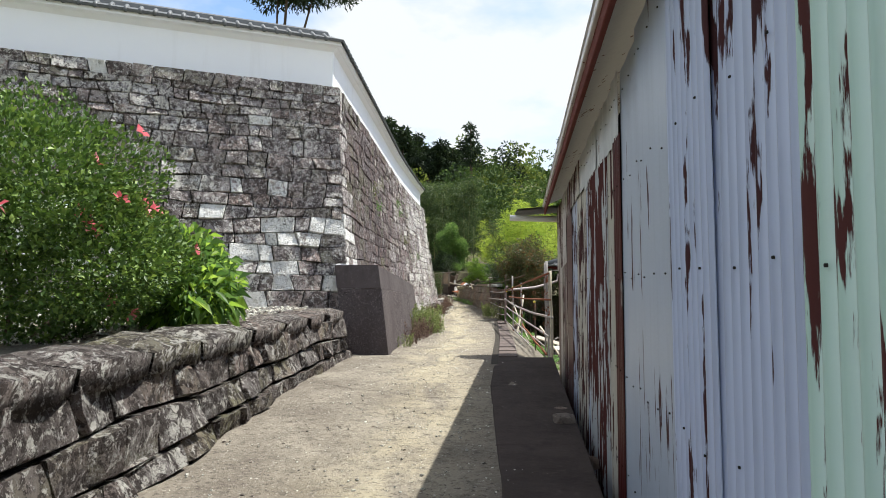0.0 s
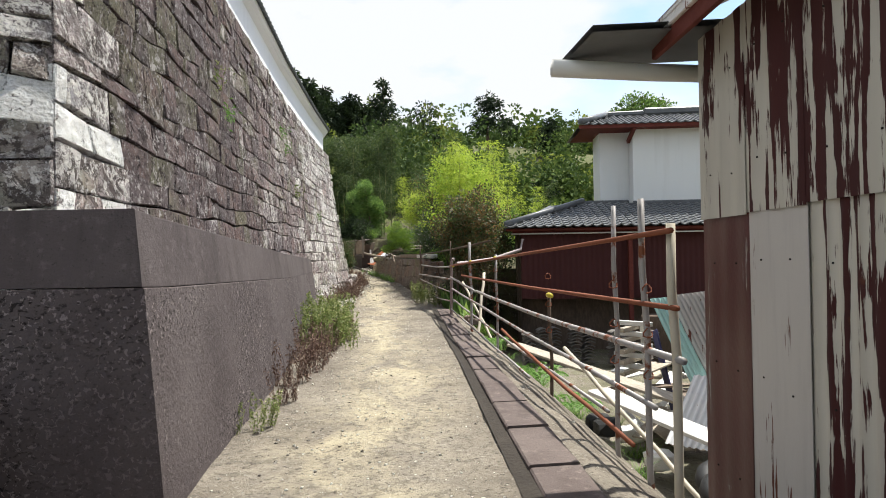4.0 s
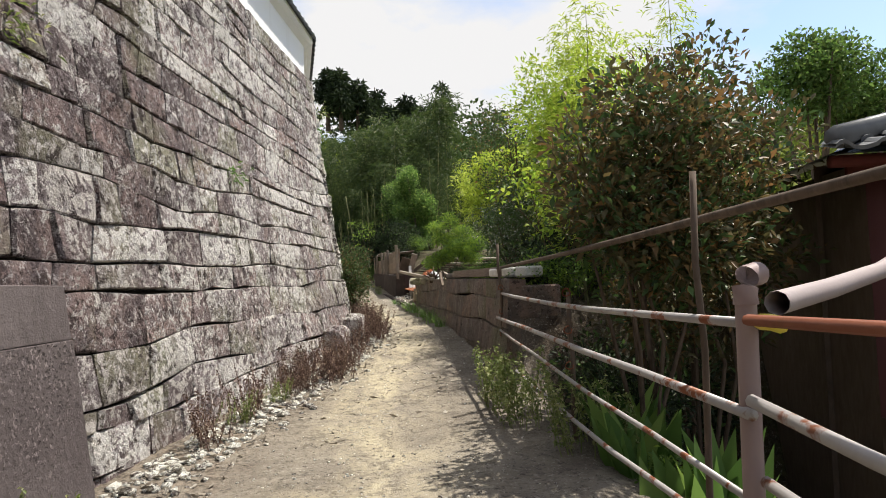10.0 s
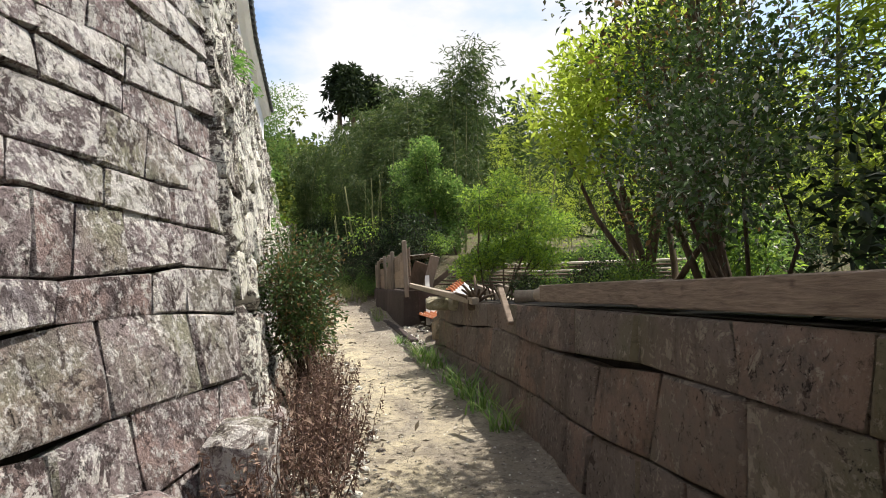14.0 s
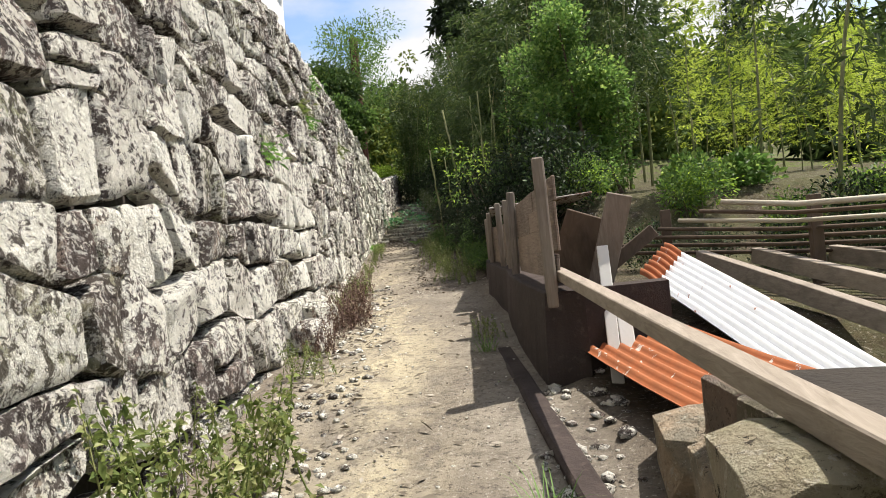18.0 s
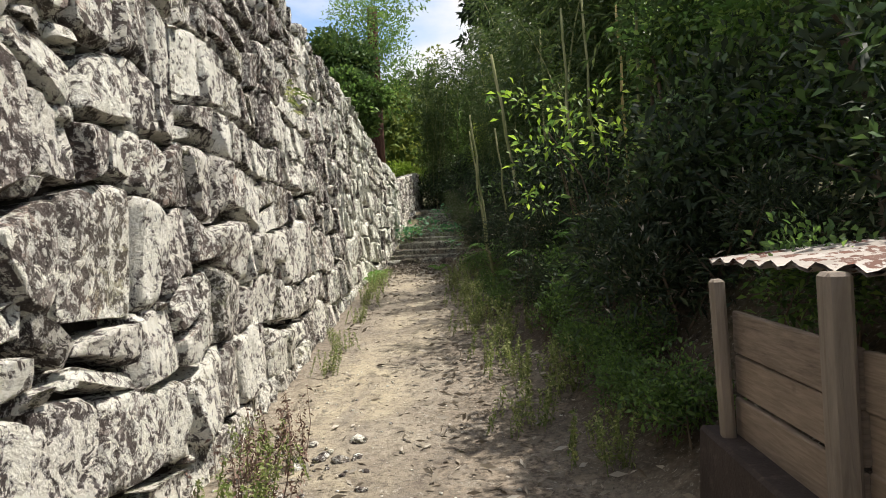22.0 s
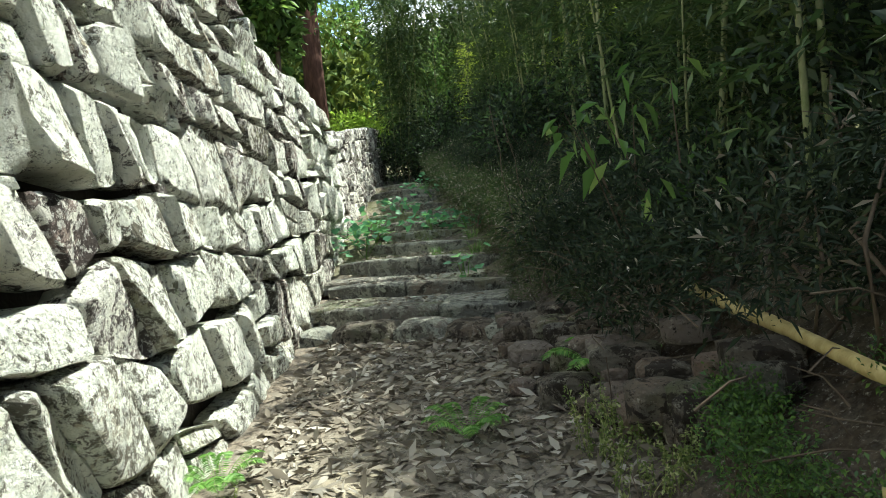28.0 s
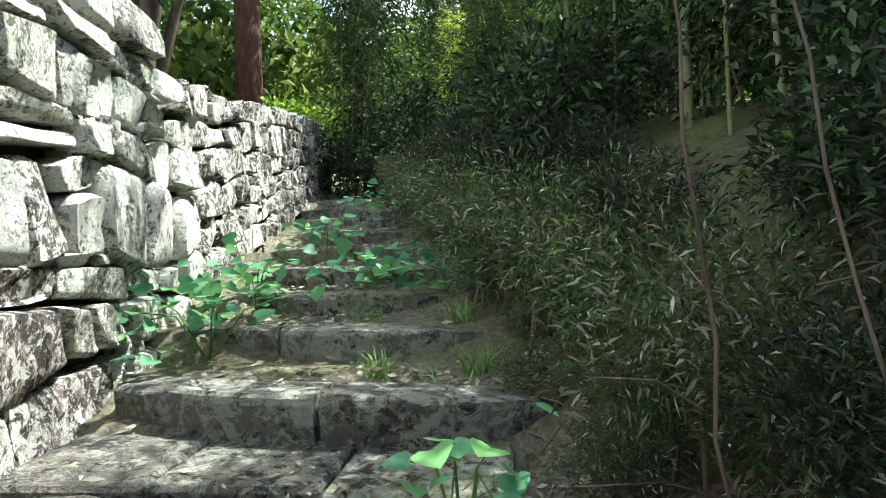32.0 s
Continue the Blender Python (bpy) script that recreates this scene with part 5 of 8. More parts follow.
def tiled_roof(house, x0, x1, eave, ridge, cols_cut=None, limit=300, counter=None):
    """Rows of pantiles on the slope from the eave (y, z) up to the ridge (y, z)."""
    w, l = 0.27, 0.25
    rise = Vector((0, ridge[0] - eave[0], ridge[1] - eave[1]))
    tilt = math.atan2(rise.z, rise.y)
    rows, cols = int(rise.length / (l - 0.02)), int((x1 - x0) / w)
    deck = Build().grid([[(x0, eave[0] + 0.03, eave[1] - 0.03), (x1, eave[0] + 0.03, eave[1] - 0.03)], [(x0 + (1.6 if cols_cut else 0), ridge[0], ridge[1] - 0.03), (x1, ridge[0], ridge[1] - 0.03)]])
    roof = part("roof", deck.mesh("roof", M["tile"]), house, "grey pantiled roof")
    me = tile_mesh("tile", w + 0.015, l + 0.03)
    for r in range(rows):
        for c in range(cols):
            x = x0 + c * w
            if cols_cut and x < x0 + cols_cut * r / rows:
                continue
            p = Vector((x, eave[0], eave[1])) + rise * ((r + 1) / rows)
            ob = part("tile", me, roof)
            ob.matrix_basis = Matrix.Translation(p) @ Matrix.Rotation(tilt, 4, "X") @ Matrix.Rotation(radians(0.8 * math.sin(c * 12.9 + r * 4.1)), 4, "Z")
    return roof


def house():
    h = thing("house", (4.3, 25.2, -1.5), "two-storey house with white walls and grey pantiled roofs", "house")
    # lower storey
    b = Build()
    sheet_rows = [[(x, 25.75 + 0.012 * math.sin(x * 40), z) for x in np.arange(4.75, 13.2, 0.04)] for z in (0.2, 2.35)]
    b.grid(sheet_rows)
    part("lower_wall", b.mesh("lower_wall", M["red_wall"], True), h, "dark red ribbed sheet wall")
    part("side_cladding", Build().grid([[(4.75, 25.75, -1.6), (4.75, 29, -1.6)], [(4.75, 25.75, 2.3), (4.75, 29, 2.3)]]).mesh("side_cladding", M["dark_wood"]), h, "dark boards at the house side")
    part("back_wall", Build().grid([[(4.7, 26.6, -1.6), (13.3, 26.6, -1.6)], [(4.7, 26.6, 2.4), (13.3, 26.6, 2.4)]]).mesh("back_wall", M["dark_wood"]), h, "dark recessed boards")
    part("shelf_floor", Build().grid([[(4.75, 25.75, 0.2), (13.2, 25.75, 0.2)], [(4.75, 26.6, 0.2), (13.2, 26.6, 0.2)]]).mesh("shelf_floor", M["dark_wood"]), h)
    part("eave_board", Build().beam((4.5, 25.5, 2.2), (13.4, 25.5, 2.2), 0.05, 0.18).mesh("eave_board", M["red_wood"]), h, "dull red eave board")
    part("eave_pipe", Build().tube([(4.45, 25.42, 2.12), (13.3, 25.42, 2.1)], 0.022, 8).mesh("eave_pipe", M["white_trim"], True), h, "thin pale pipe under the eave")
    part("gutter", Build().tube([(4.3, 25.3, 2.24), (13.3, 25.3, 2.22)], 0.05, 8).mesh("gutter", M["red_wood"], True), h, "dark red gutter")
    for x in (7.9, 10.6):
        part("post", Build().box((x, 25.6, 0.35), (0.13, 0.13, 3.7), 0.012).mesh("post", M["red_wood"]), h, "brown timber post")
    roof = tiled_roof(h, 4.25, 13.4, (25.1, 2.3), (28.0, 3.15), cols_cut=2.6)
    rb = Build()
    rb.tube([(4.3, 25.15, 2.4), (5.6, 26.5, 2.82), (6.95, 28.0, 3.26)], 0.09, 8)
    part("hip_ridge", rb.mesh("hip_ridge", M["tile"], True), roof)
    part("hip_side", Build().grid([[(4.25, 25.12, 2.28), (6.9, 28.0, 3.15)], [(4.3, 30, 2.28), (6.9, 30, 3.15)]]).mesh("hip_side", M["tile"]), roof)
    part("ridge_course", Build().beam((6.8, 28.25, 3.2), (8.5, 28.25, 3.2), 0.16, 0.14, 0.03).mesh("ridge_course", M["tile"]), roof)
    # upper storey
    part("upper_wall", Build().box((10.36, 28.7, 4.3), (3.62, 1.8, 2.5), 0.01).mesh("upper_wall", M["render"]), h, "white rendered wall")
    part("side_wall", Build().box((8.1, 28.95, 4.3), (1.04, 1.2, 2.5), 0.01).mesh("side_wall", M["render"]), h, "white rendered wall set back")
    part("skirting", Build().box((10.36, 27.76, 3.14), (3.68, 0.06, 0.12), 0.01).mesh("skirting", M["tile"]), h, "grey skirting band")
    part("end_bay", Build().box((13.8, 29.1, 4.3), (2.4, 1.8, 2.5), 0.01).mesh("end_bay", M["render"]), h, "shaded rendered bay")
    win = part("window", Build().box((12.4, 28.1, 4.4), (0.45, 0.1, 1.7), 0.01).mesh("window", M["navy"]), h, "narrow navy-framed window")
    part("pane", Build().box((12.4, 28.04, 4.4), (0.34, 0.012, 1.56), 0.003).mesh("pane", M["glass"]), win)
    for x in (8.5, 12.2):
        part("eave_bracket", Build().beam((x, 28.2, 5.2), (x, 27.3, 5.5), 0.1, 0.13).mesh("eave_bracket", M["red_wood"]), h)
    part("eave_soffit", Build().grid([[(6.85, 27.3, 5.52), (15, 27.3, 5.52)], [(6.85, 30.1, 5.56), (15, 30.1, 5.56)]]).mesh("eave_soffit", M["red_wood"]), h, "brown boarded eave underside")
    part("eave_fascia", Build().beam((6.75, 27.25, 5.55), (15.1, 27.25, 5.55), 0.05, 0.12).mesh("eave_fascia", M["red_wood"]), h)
    up = tiled_roof(h, 6.75, 15.1, (27.2, 5.6), (28.9, 6.2), cols_cut=1.2)
    part("verge", Build().tube([(6.78, 27.15, 5.7), (7.35, 28.0, 5.98), (7.95, 28.9, 6.28)], 0.1, 8).mesh("verge", M["tile"], True), up)
    part("verge_side", Build().grid([[(6.75, 27.2, 5.58), (7.95, 28.9, 6.2)], [(6.75, 30.4, 5.58), (7.95, 28.95, 6.2)]]).mesh("verge_side", M["tile"]), up)
    part("ridge_course", Build().beam((9.2, 28.9, 6.34), (15.1, 28.9, 6.38), 0.24, 0.24, 0.05).mesh("ridge_course", M["tile"]), up)
    part("ridge_course", Build().beam((7.9, 28.9, 6.28), (9.2, 28.9, 6.3), 0.2, 0.16, 0.05).mesh("ridge_course", M["tile"]), up)
    part("back_slope", Build().grid([[(7.9, 28.9, 6.2), (15.1, 28.9, 6.2)], [(6.75, 30.4, 5.6), (15.1, 30.4, 5.6)]]).mesh("back_slope", M["tile"]), up)

    h.rotation_euler = (0, 0, radians(-12))


house()


def barn():
    b = thing("wooden_outbuilding", (5.6, 14, -1.5), "dark weathered timber outbuilding with a small window", "outbuilding")
    for k in range(12):
        y = 11.6 + 0.45 * k
        part("wall_board", Build().box((6.12, y + 0.22, 1.1), (0.03, 0.43, 5.4), 0.006).mesh("wall_board", M["wood"]), b)
    part("body", Build().box((7.7, 14.2, 1.1), (3.0, 5.2, 5.4), 0.01).mesh("body", M["dark_wood"]), b)
    fr = part("window_frame", Build().box((6.08, 16.2, 1.5), (0.06, 0.95, 1.3), 0.01).mesh("window_frame", M["white_trim"]), b, "pale peeling window frame")
    part("pane", Build().box((6.045, 16.2, 1.5), (0.012, 0.75, 1.1), 0.003).mesh("pane", M["glass"]), fr)
    r = Build()
    for o in (0, 0.05):
        r.grid([[(5.6, 11.4, 3.75 + o), (5.6, 17.0, 3.75 + o)], [(8.1, 11.4, 4.9 + o), (8.1, 17.0, 4.9 + o)]])
    part("roof", r.mesh("roof", M["tile"]), b, "dark roof")
    part("fascia", Build().beam((5.6, 11.4, 3.74), (5.6, 17.0, 3.74), 0.04, 0.2).mesh("fascia", M["dark_wood"]), b)
    part("verge_board", Build().beam((5.6, 17.0, 3.72), (8.1, 17.0, 4.88), 0.05, 0.2).mesh("verge_board", M["navy"]), b)
    for k in range(6):
        part("rafter_end", Build().beam((5.65, 11.5 + k, 3.7), (6.2, 11.5 + k, 3.95), 0.07, 0.09).mesh("rafter_end", M["dark_wood"]), b)


barn()


# ---- right-hand retaining wall of dressed stone ----
RW = [(2.18, 28.7), (1.92, 31.5), (1.72, 33.0), (1.4, 35.0), (1.2, 36.3), (1.02, 37.4), (0.86, 38.3)]
face_r = Face(RW, [(x + 0.14, y) for x, y in RW], -0.1, 1.5, (-1, 0, 0), 1.0)
stone_wall("wall_retaining", "low brown retaining wall of large dressed stones", face_r, lambda z, r: 0.38 * (0.75 + 0.5 * r.random()), lambda z, r: 0.68 * (0.5 + 0.9 * r.random()), np.random.default_rng(16), 0.1, 0.016, 0.018, 0.0025, only(M["dressed"]), 0.1,
           lambda p: p.y < 40, lane_ground, tall=1.42, thick=0.5)
end = thing("wall_retaining_end", (2.4, 28.5, 0), "squared stone end of the retaining wall", "stone wall end", kind="structure")
for k in range(3):
    part("stone", Build().box((2.64, 28.86, 0.2 + 0.45 * k), (0.72 - 0.02 * k, 0.3, 0.44), 0.02).mesh("stone", M["dressed"]), end)


def wall_top():
    g = "boards on the retaining wall"
    rng = np.random.default_rng(17)
    y = 29.4
    while y < 32.8:
        l = 1.5 + rng.random()
        x0, x1 = lerp_line(y, [(p[1], p[0]) for p in RW]) + 0.22, lerp_line(min(36, y + l), [(p[1], p[0]) for p in RW]) + 0.22
        solo("plank", Build().beam((x0, y, 1.52), (x1, y + l, 1.5 + 0.06 * rng.random()), 0.05 + 0.12 * rng.random(), 0.13, 0.006).mesh("plank", M["wood"]), "weathered grey plank lying on the wall top", "plank", g)
        solo("plank", Build().beam((x0 + 0.18, y + 0.2, 1.47), (x1 + 0.2, y + l - 0.2, 1.47), 0.2, 0.035, 0.006).mesh("plank", M["wood"]), "weathered grey plank lying on the wall top", "plank", g)
        y += l * 0.92
    for k in range(3):
        c = Vector((2.62, 29.0, 1.5)).lerp(Vector((2.33, 29.6, 1.5)), k / 2)
        b = Build().box(c, (0.3, 0.27, 0.15 - 0.015 * k), 0.025, Matrix.Rotation(0.42 + 0.06 * math.sin(k * 5), 3, "Z"))
        solo("cap_block", b.mesh("cap_block", M["kerb_pale"]), "pale weathered concrete block on the wall end", "concrete block", "blocks on the wall end")
    solo("leaning_stake", Build().beam((1.6, 33.5, 1.28), (1.56, 33.85, 1.56), 0.05, 0.04).mesh("leaning_stake", M["wood"]), "short grey stake leaning on the wall", "stake")


M["kerb_pale"] = concrete("pale_concrete_block", (0.55, 0.54, 0.5), (0.66, 0.64, 0.6), (0.25, 0.23, 0.2))
wall_top()

M["tin_old"] = tin("brown_rusted_tin", (0.2, 0.17, 0.15), (0.28, 0.25, 0.22), 0.8, (0.13, 0.05, 0.028))

# ---- plank pen on a low concrete wall ----
PEN = [(0.36, 40.4), (0.1, 41.5), (-0.08, 42.4), (-0.2, 43.3), (-0.36, 43.9), (-0.64, 45.0), (-0.8, 46.0)]


def pen():
    w = thing("wall_concrete_low", (-0.2, 42.5, 0.8), "low dark stained concrete wall under the plank pen", "concrete wall", kind="structure")
    for (xa, ya), (xb, yb) in zip(PEN, PEN[1:]):
        b = Build()
        za, zb = gz(ya) - 0.4, gz(yb) - 0.4
        rows = []
        for x, y, z in ((xa, ya + 0.004, za), (xb, yb - 0.004, zb)):
            t = 1.6 + 0.02 * (y - 42)
            rows.append([(x - 0.06, y, z), (x - 0.02, y, t - 0.015), (x - 0.005, y, t), (x + 0.26, y, t), (x + 0.28, y, z)])
        b.grid(rows)
        b.f += [(0, 1, 2, 3, 4), (9, 8, 7, 6, 5)]
        part("wall_section", b.mesh("wall_section", M["concrete_dark"]), w)
    end = Build()
    rows = []
    for x, y in ((0.62, 40.45), (1.25, 40.72)):
        rows.append([(x, y, 0.5), (x, y, 1.57), (x, y + 0.25, 1.57), (x, y + 0.27, 0.5)])
    end.grid(rows)
    end.f += [(0, 1, 2, 3), (7, 6, 5, 4)]
    part("wall_section", end.mesh("wall_section", M["concrete_dark"]), w)
    led = Build()
    led.beam((0.6, 38.6, 0.66), (-0.14, 41.7, 0.84), 0.15, 0.26, 0.02)
    part("footing", led.mesh("footing", M["concrete_dark"]), w, "narrow concrete footing strip")
    p = thing("plank_pen", (-0.2, 42.8, 1.6), "pen fence of weathered horizontal boards on square posts", "board fence")
    rng = np.random.default_rng(18)
    for y, h, s, lean in ((40.45, 2.55, 0.11, 0.03), (42.38, 2.47, 0.1, -0.01), (43.27, 2.45, 0.09, 0.02), (43.84, 2.46, 0.09, 0.03), (45.0, 2.4, 0.09, 0.0), (45.85, 2.34, 0.07, 0.02)):
        x = lerp_line(y, [(b, a) for a, b in PEN]) + 0.05
        b = Build().beam((x, y, 1.45), (x - lean, y, h), s, s * 0.8, 0.012, (1, 0, 0))
        part("post", b.mesh("post", M["post_wood"]), p)
    for (ya, yb) in ((40.46, 42.38), (42.38, 43.84), (43.84, 45.0), (45.0, 45.9)):
        for k in range(4 if ya < 43.8 else 3):
            z = 1.74 + (0.165 if ya < 43.8 else 0.18) * k
            xa, xb = (lerp_line(v, [(b, a) for a, b in PEN]) + 0.12 for v in (ya, yb))
            rise = (0.15 if ya < 41 else 0.0) * (k / 3)
            a, c = Vector((xa, ya + 0.01, z + rise * 0.6 + 0.008 * rng.normal())), Vector((xb, yb - 0.01, z + 0.008 * rng.normal()))
            cut = 0.3 + 0.45 * rng.random()
            for t0, t1 in ((0, cut - 0.004), (cut + 0.004, 1)) if ya < 43.8 and k != 1 else ((0, 1),):
                o = Vector((0.008 * rng.normal(), 0, 0.004 * rng.normal()))
                b = Build().beam(a.lerp(c, t0) + o, a.lerp(c, t1) + o, 0.026, (0.182 if ya < 41 else 0.158 if ya < 43.8 else 0.173) + 0.006 * rng.normal(), 0.006)
                part("board", b.mesh("board", M["wood"]), p)
    r = Build()
    n = 40
    for o in (0, 0.012):
        r.grid([[(-0.45 - 0.0065 * i, 44.0 + 2.2 * i / n, 2.4 + 0.014 * math.sin(i * 1.9) + o) for i in range(n + 1)], [(0.9 - 0.0065 * i, 44.3 + 2.2 * i / n, 2.5 + 0.014 * math.sin(i * 1.9) + o) for i in range(n + 1)]])
    solo("pen_roof_sheet", r.mesh("pen_roof_sheet", M["tin_old"]), "rusty corrugated sheet roofing the end of the pen", "tin sheet")


pen()


# ---- stairs ----
def stairs():
    s = thing("stone_steps", (-6, 62, 2.2), "flight of worn mossy stone steps littered with leaves", "steps", kind="structure")
    rng = np.random.default_rng(19)
    for k, (y, z) in enumerate(STAIR):
        xm = lerp_line(y, MIDDLE) - 0.05
        half = 1.02 - 0.03 * k
        cuts = [-half - 0.05, (-0.32, 0.12, 0.3, -0.1)[k % 4], half + 0.6]
        if k == 0:
            cuts = [-half, -0.15, 0.5, half + 0.5]
        for a, b2 in zip(cuts, cuts[1:]):
            n = 7
            rows = []
            for i in range(n):
                t = a + (b2 - a) * (0.012 + 0.976 * i / (n - 1))
                bow = 0.16 * (t / half) ** 2
                yy = y + bow - 0.14 * t + 0.012 * noise.noise((t * 3, k, 0))
                wob = 0.012 * noise.noise((t * 4, k * 3.1, 5)) - 0.03 * abs(t / half) ** 3
                x = xm + t * 0.98
                h = 0.3
                rows.append([(x, yy + 0.03, z - h), (x, yy, z - 0.05), (x, yy + 0.012, z - 0.015 + wob), (x, yy + 0.05, z + wob), (x, yy + 0.34 + 0.03 * noise.noise((t * 5, k, 9)), z - 0.004 + wob), (x, yy + 0.4, z - h)])
            bb = Build().grid(rows)
            bb.f += [(0, 1, 2, 3, 4, 5), tuple(range(len(bb.v) - 1, len(bb.v) - 7, -1))]
            part("step_stone", bb.mesh("step_stone", M["step"], False), s)
    # flat paving behind the first edge
    for i, (x, y, w, l, z) in enumerate(((-6.62, 60.33, 0.82, 0.82, 2.5), (-5.83, 60.3, 0.74, 0.8, 2.49), (-5.08, 60.3, 0.72, 0.78, 2.49), (-7.0, 61.65, 0.72, 0.95, 2.67), (-6.26, 61.7, 0.74, 0.95, 2.66), (-5.5, 61.66, 0.74, 0.9, 2.65))):
        part("paving_slab", Build().box((x, y + 0.1, z - 0.08), (w, l, 0.16), 0.02, Matrix.Rotation(0.04 * math.sin(i * 7), 3, "Z")).mesh("paving_slab", M["step"]), s)


stairs()


def rock(c, size, seed, mat, squash=0.7):
    b = bmesh.new()
    bmesh.ops.create_icosphere(b, subdivisions=2, radius=1)
    for v in b.verts:
        d = v.co.copy()
        n = 0.28 * noise.noise(d * 1.4 + Vector((seed, 0, 0))) + 0.12 * noise.noise(d * 3.5 + Vector((0, seed, 0)))
        v.co = Vector((d.x * size[0], d.y * size[1], d.z * size[2])) * (1 + n)
        for k in range(3):
            lim = size[k] * (0.72 + 0.1 * noise.noise((seed, k, 1)))
            v.co[k] = max(-lim, min(lim, v.co[k]))
        v.co += Vector(c)
    me = bpy.data.meshes.new("rock")
    b.to_mesh(me)
    b.free()
    me.materials.append(mat)
    return me


M["rock_pale"] = stone_mat("pale_brown_slab", (0.26, 0.23, 0.18), (0.42, 0.38, 0.29), (0.6, 0.56, 0.46), -0.04, 0.0, (0.4, 0.38, 0.24), -0.05, 1.2)
M["rock_dark"] = stone_mat("mossy_dark_rock", (0.09, 0.075, 0.06), (0.19, 0.165, 0.135), (0.34, 0.31, 0.26), -0.04, 0.0, (0.12, 0.14, 0.06), 0.1)


def rocks():
    rng = np.random.default_rng(23)
    for i, (x, w) in enumerate(((-6.62, 0.2), (-6.1, 0.36), (-5.5, 0.3), (-5.02, 0.24), (-4.62, 0.26))):
        y = 59.5 - 0.05 * i
        solo("edge_rock", rock((x, y, 2.2 + 0.02 * (i % 2)), (w * 1.35, 0.3, 0.24 + 0.03 * (i % 3)), i * 4.7, M["rock_dark"] if i % 2 else M["step"]), "rough grey rock edging the foot of the steps", "rock", "rocks at the steps")
    for i in range(96):
        t = (i % 48) / 47
        x, y = -4.72 + 1.2 * t + 0.09 * rng.normal() + (0.13 if i > 47 else 0), 59.3 - 2.9 * t + 0.12 * rng.normal()
        s = 0.085 + 0.11 * rng.random() ** 1.5
        solo("loose_rock", rock((x, y, land(x, y) + 0.45 * s + (0.11 if i > 47 else 0)), (s * 1.25, s * 0.9, s * 0.75), 50 + i * 2.3, M["rock_dark"] if i % 4 else M["dressed"]), "loose brown-grey rock tumbled from the bank", "rock", "loose rocks on the bank")
    for x, y, s, lab in ((-0.32, 31.3, (0.3, 0.34, 0.34), 1), (-0.12, 32.2, (0.26, 0.3, 0.4), 2), (-0.22, 33.0, (0.22, 0.3, 0.3), 3), (-0.75, 29.3, (0.22, 0.3, 0.2), 4), (-2.55, 43.0, (0.3, 0.4, 0.3), 5), (-2.2, 42.0, (0.24, 0.32, 0.24), 6)):
        solo("foot_rock", rock((x, y, floor_z(y) + s[2] * 0.55), s, lab * 9.7, M["boulder"] if lab > 4 else M["ashlar_pale"]), "pale squarish rock at the wall foot", "rock", "rocks at the wall foot")
    for i, (x, y, s) in enumerate(((1.2, 38.95, 0.44), (1.25, 38.15, 0.46), (1.05, 37.4, 0.3), (1.6, 37.6, 0.4), (1.35, 36.7, 0.28))):
        solo("flat_rock", rock((x, y, (0.9, 1.0, 1.38, 1.3, 1.38)[i]), (s, s * 0.85, s * (0.6 if i < 2 else 0.45)), 80 + i * 5, M["rock_pale"]), "flat pale rock heaped at the wall end", "rock", "rocks at the wall end")


rocks()

# lower wall climbing beside the upper steps
RU = [(-7.98, 64.35), (-8.55, 67.2), (-9.3, 71.2), (-10.0, 75.3)]
face_u = Face(RU, [(x - 0.12, y) for x, y in RU], 2.6, 5.3, (1, 0.2, 0), 1.0)
# only the darker stone here: the wall's shade is put into its colour
boulder_wall("wall_upper", "lower rubble wall beside the upper steps, coloured dark for its shade", face_u, lambda p: 5.25, lambda z: 0.5, lambda z: 0.33, np.random.default_rng(24), lambda p, r: M["boulder_dark"], lambda p: True, lane_ground,
             thick=0.8, lift=lambda p: 1.75 * (p.y - 64.35) / 11)


def lane_crack():
    b = Build()
    for line in (((-1.6, 8.27), (-1.16, 7.87), (-0.72, 7.66), (-0.33, 7.39), (0.03, 7.18), (0.4, 7.3)), ((-0.33, 7.39), (-0.3, 7.0), (-0.5, 6.4), (-0.42, 5.6))):
        pts = []
        for (ax, ay), (bx, by) in zip(line, line[1:]):
            for i in range(8):
                t = i / 8
                x, y = ax + (bx - ax) * t, ay + (by - ay) * t
                pts.append((x + 0.03 * noise.noise((x * 9, y * 9, 1)), y + 0.04 * noise.noise((x * 9, y * 9, 5))))
        b.grid([[(x, y - w, land(x, y) + 0.006) for x, y in pts] for w in (-0.007, 0.007)])
    solo("lane_crack", b.mesh("lane_crack", M["core"]), "dark crack running across the worn concrete lane", "crack", kind="structure")


lane_crack()
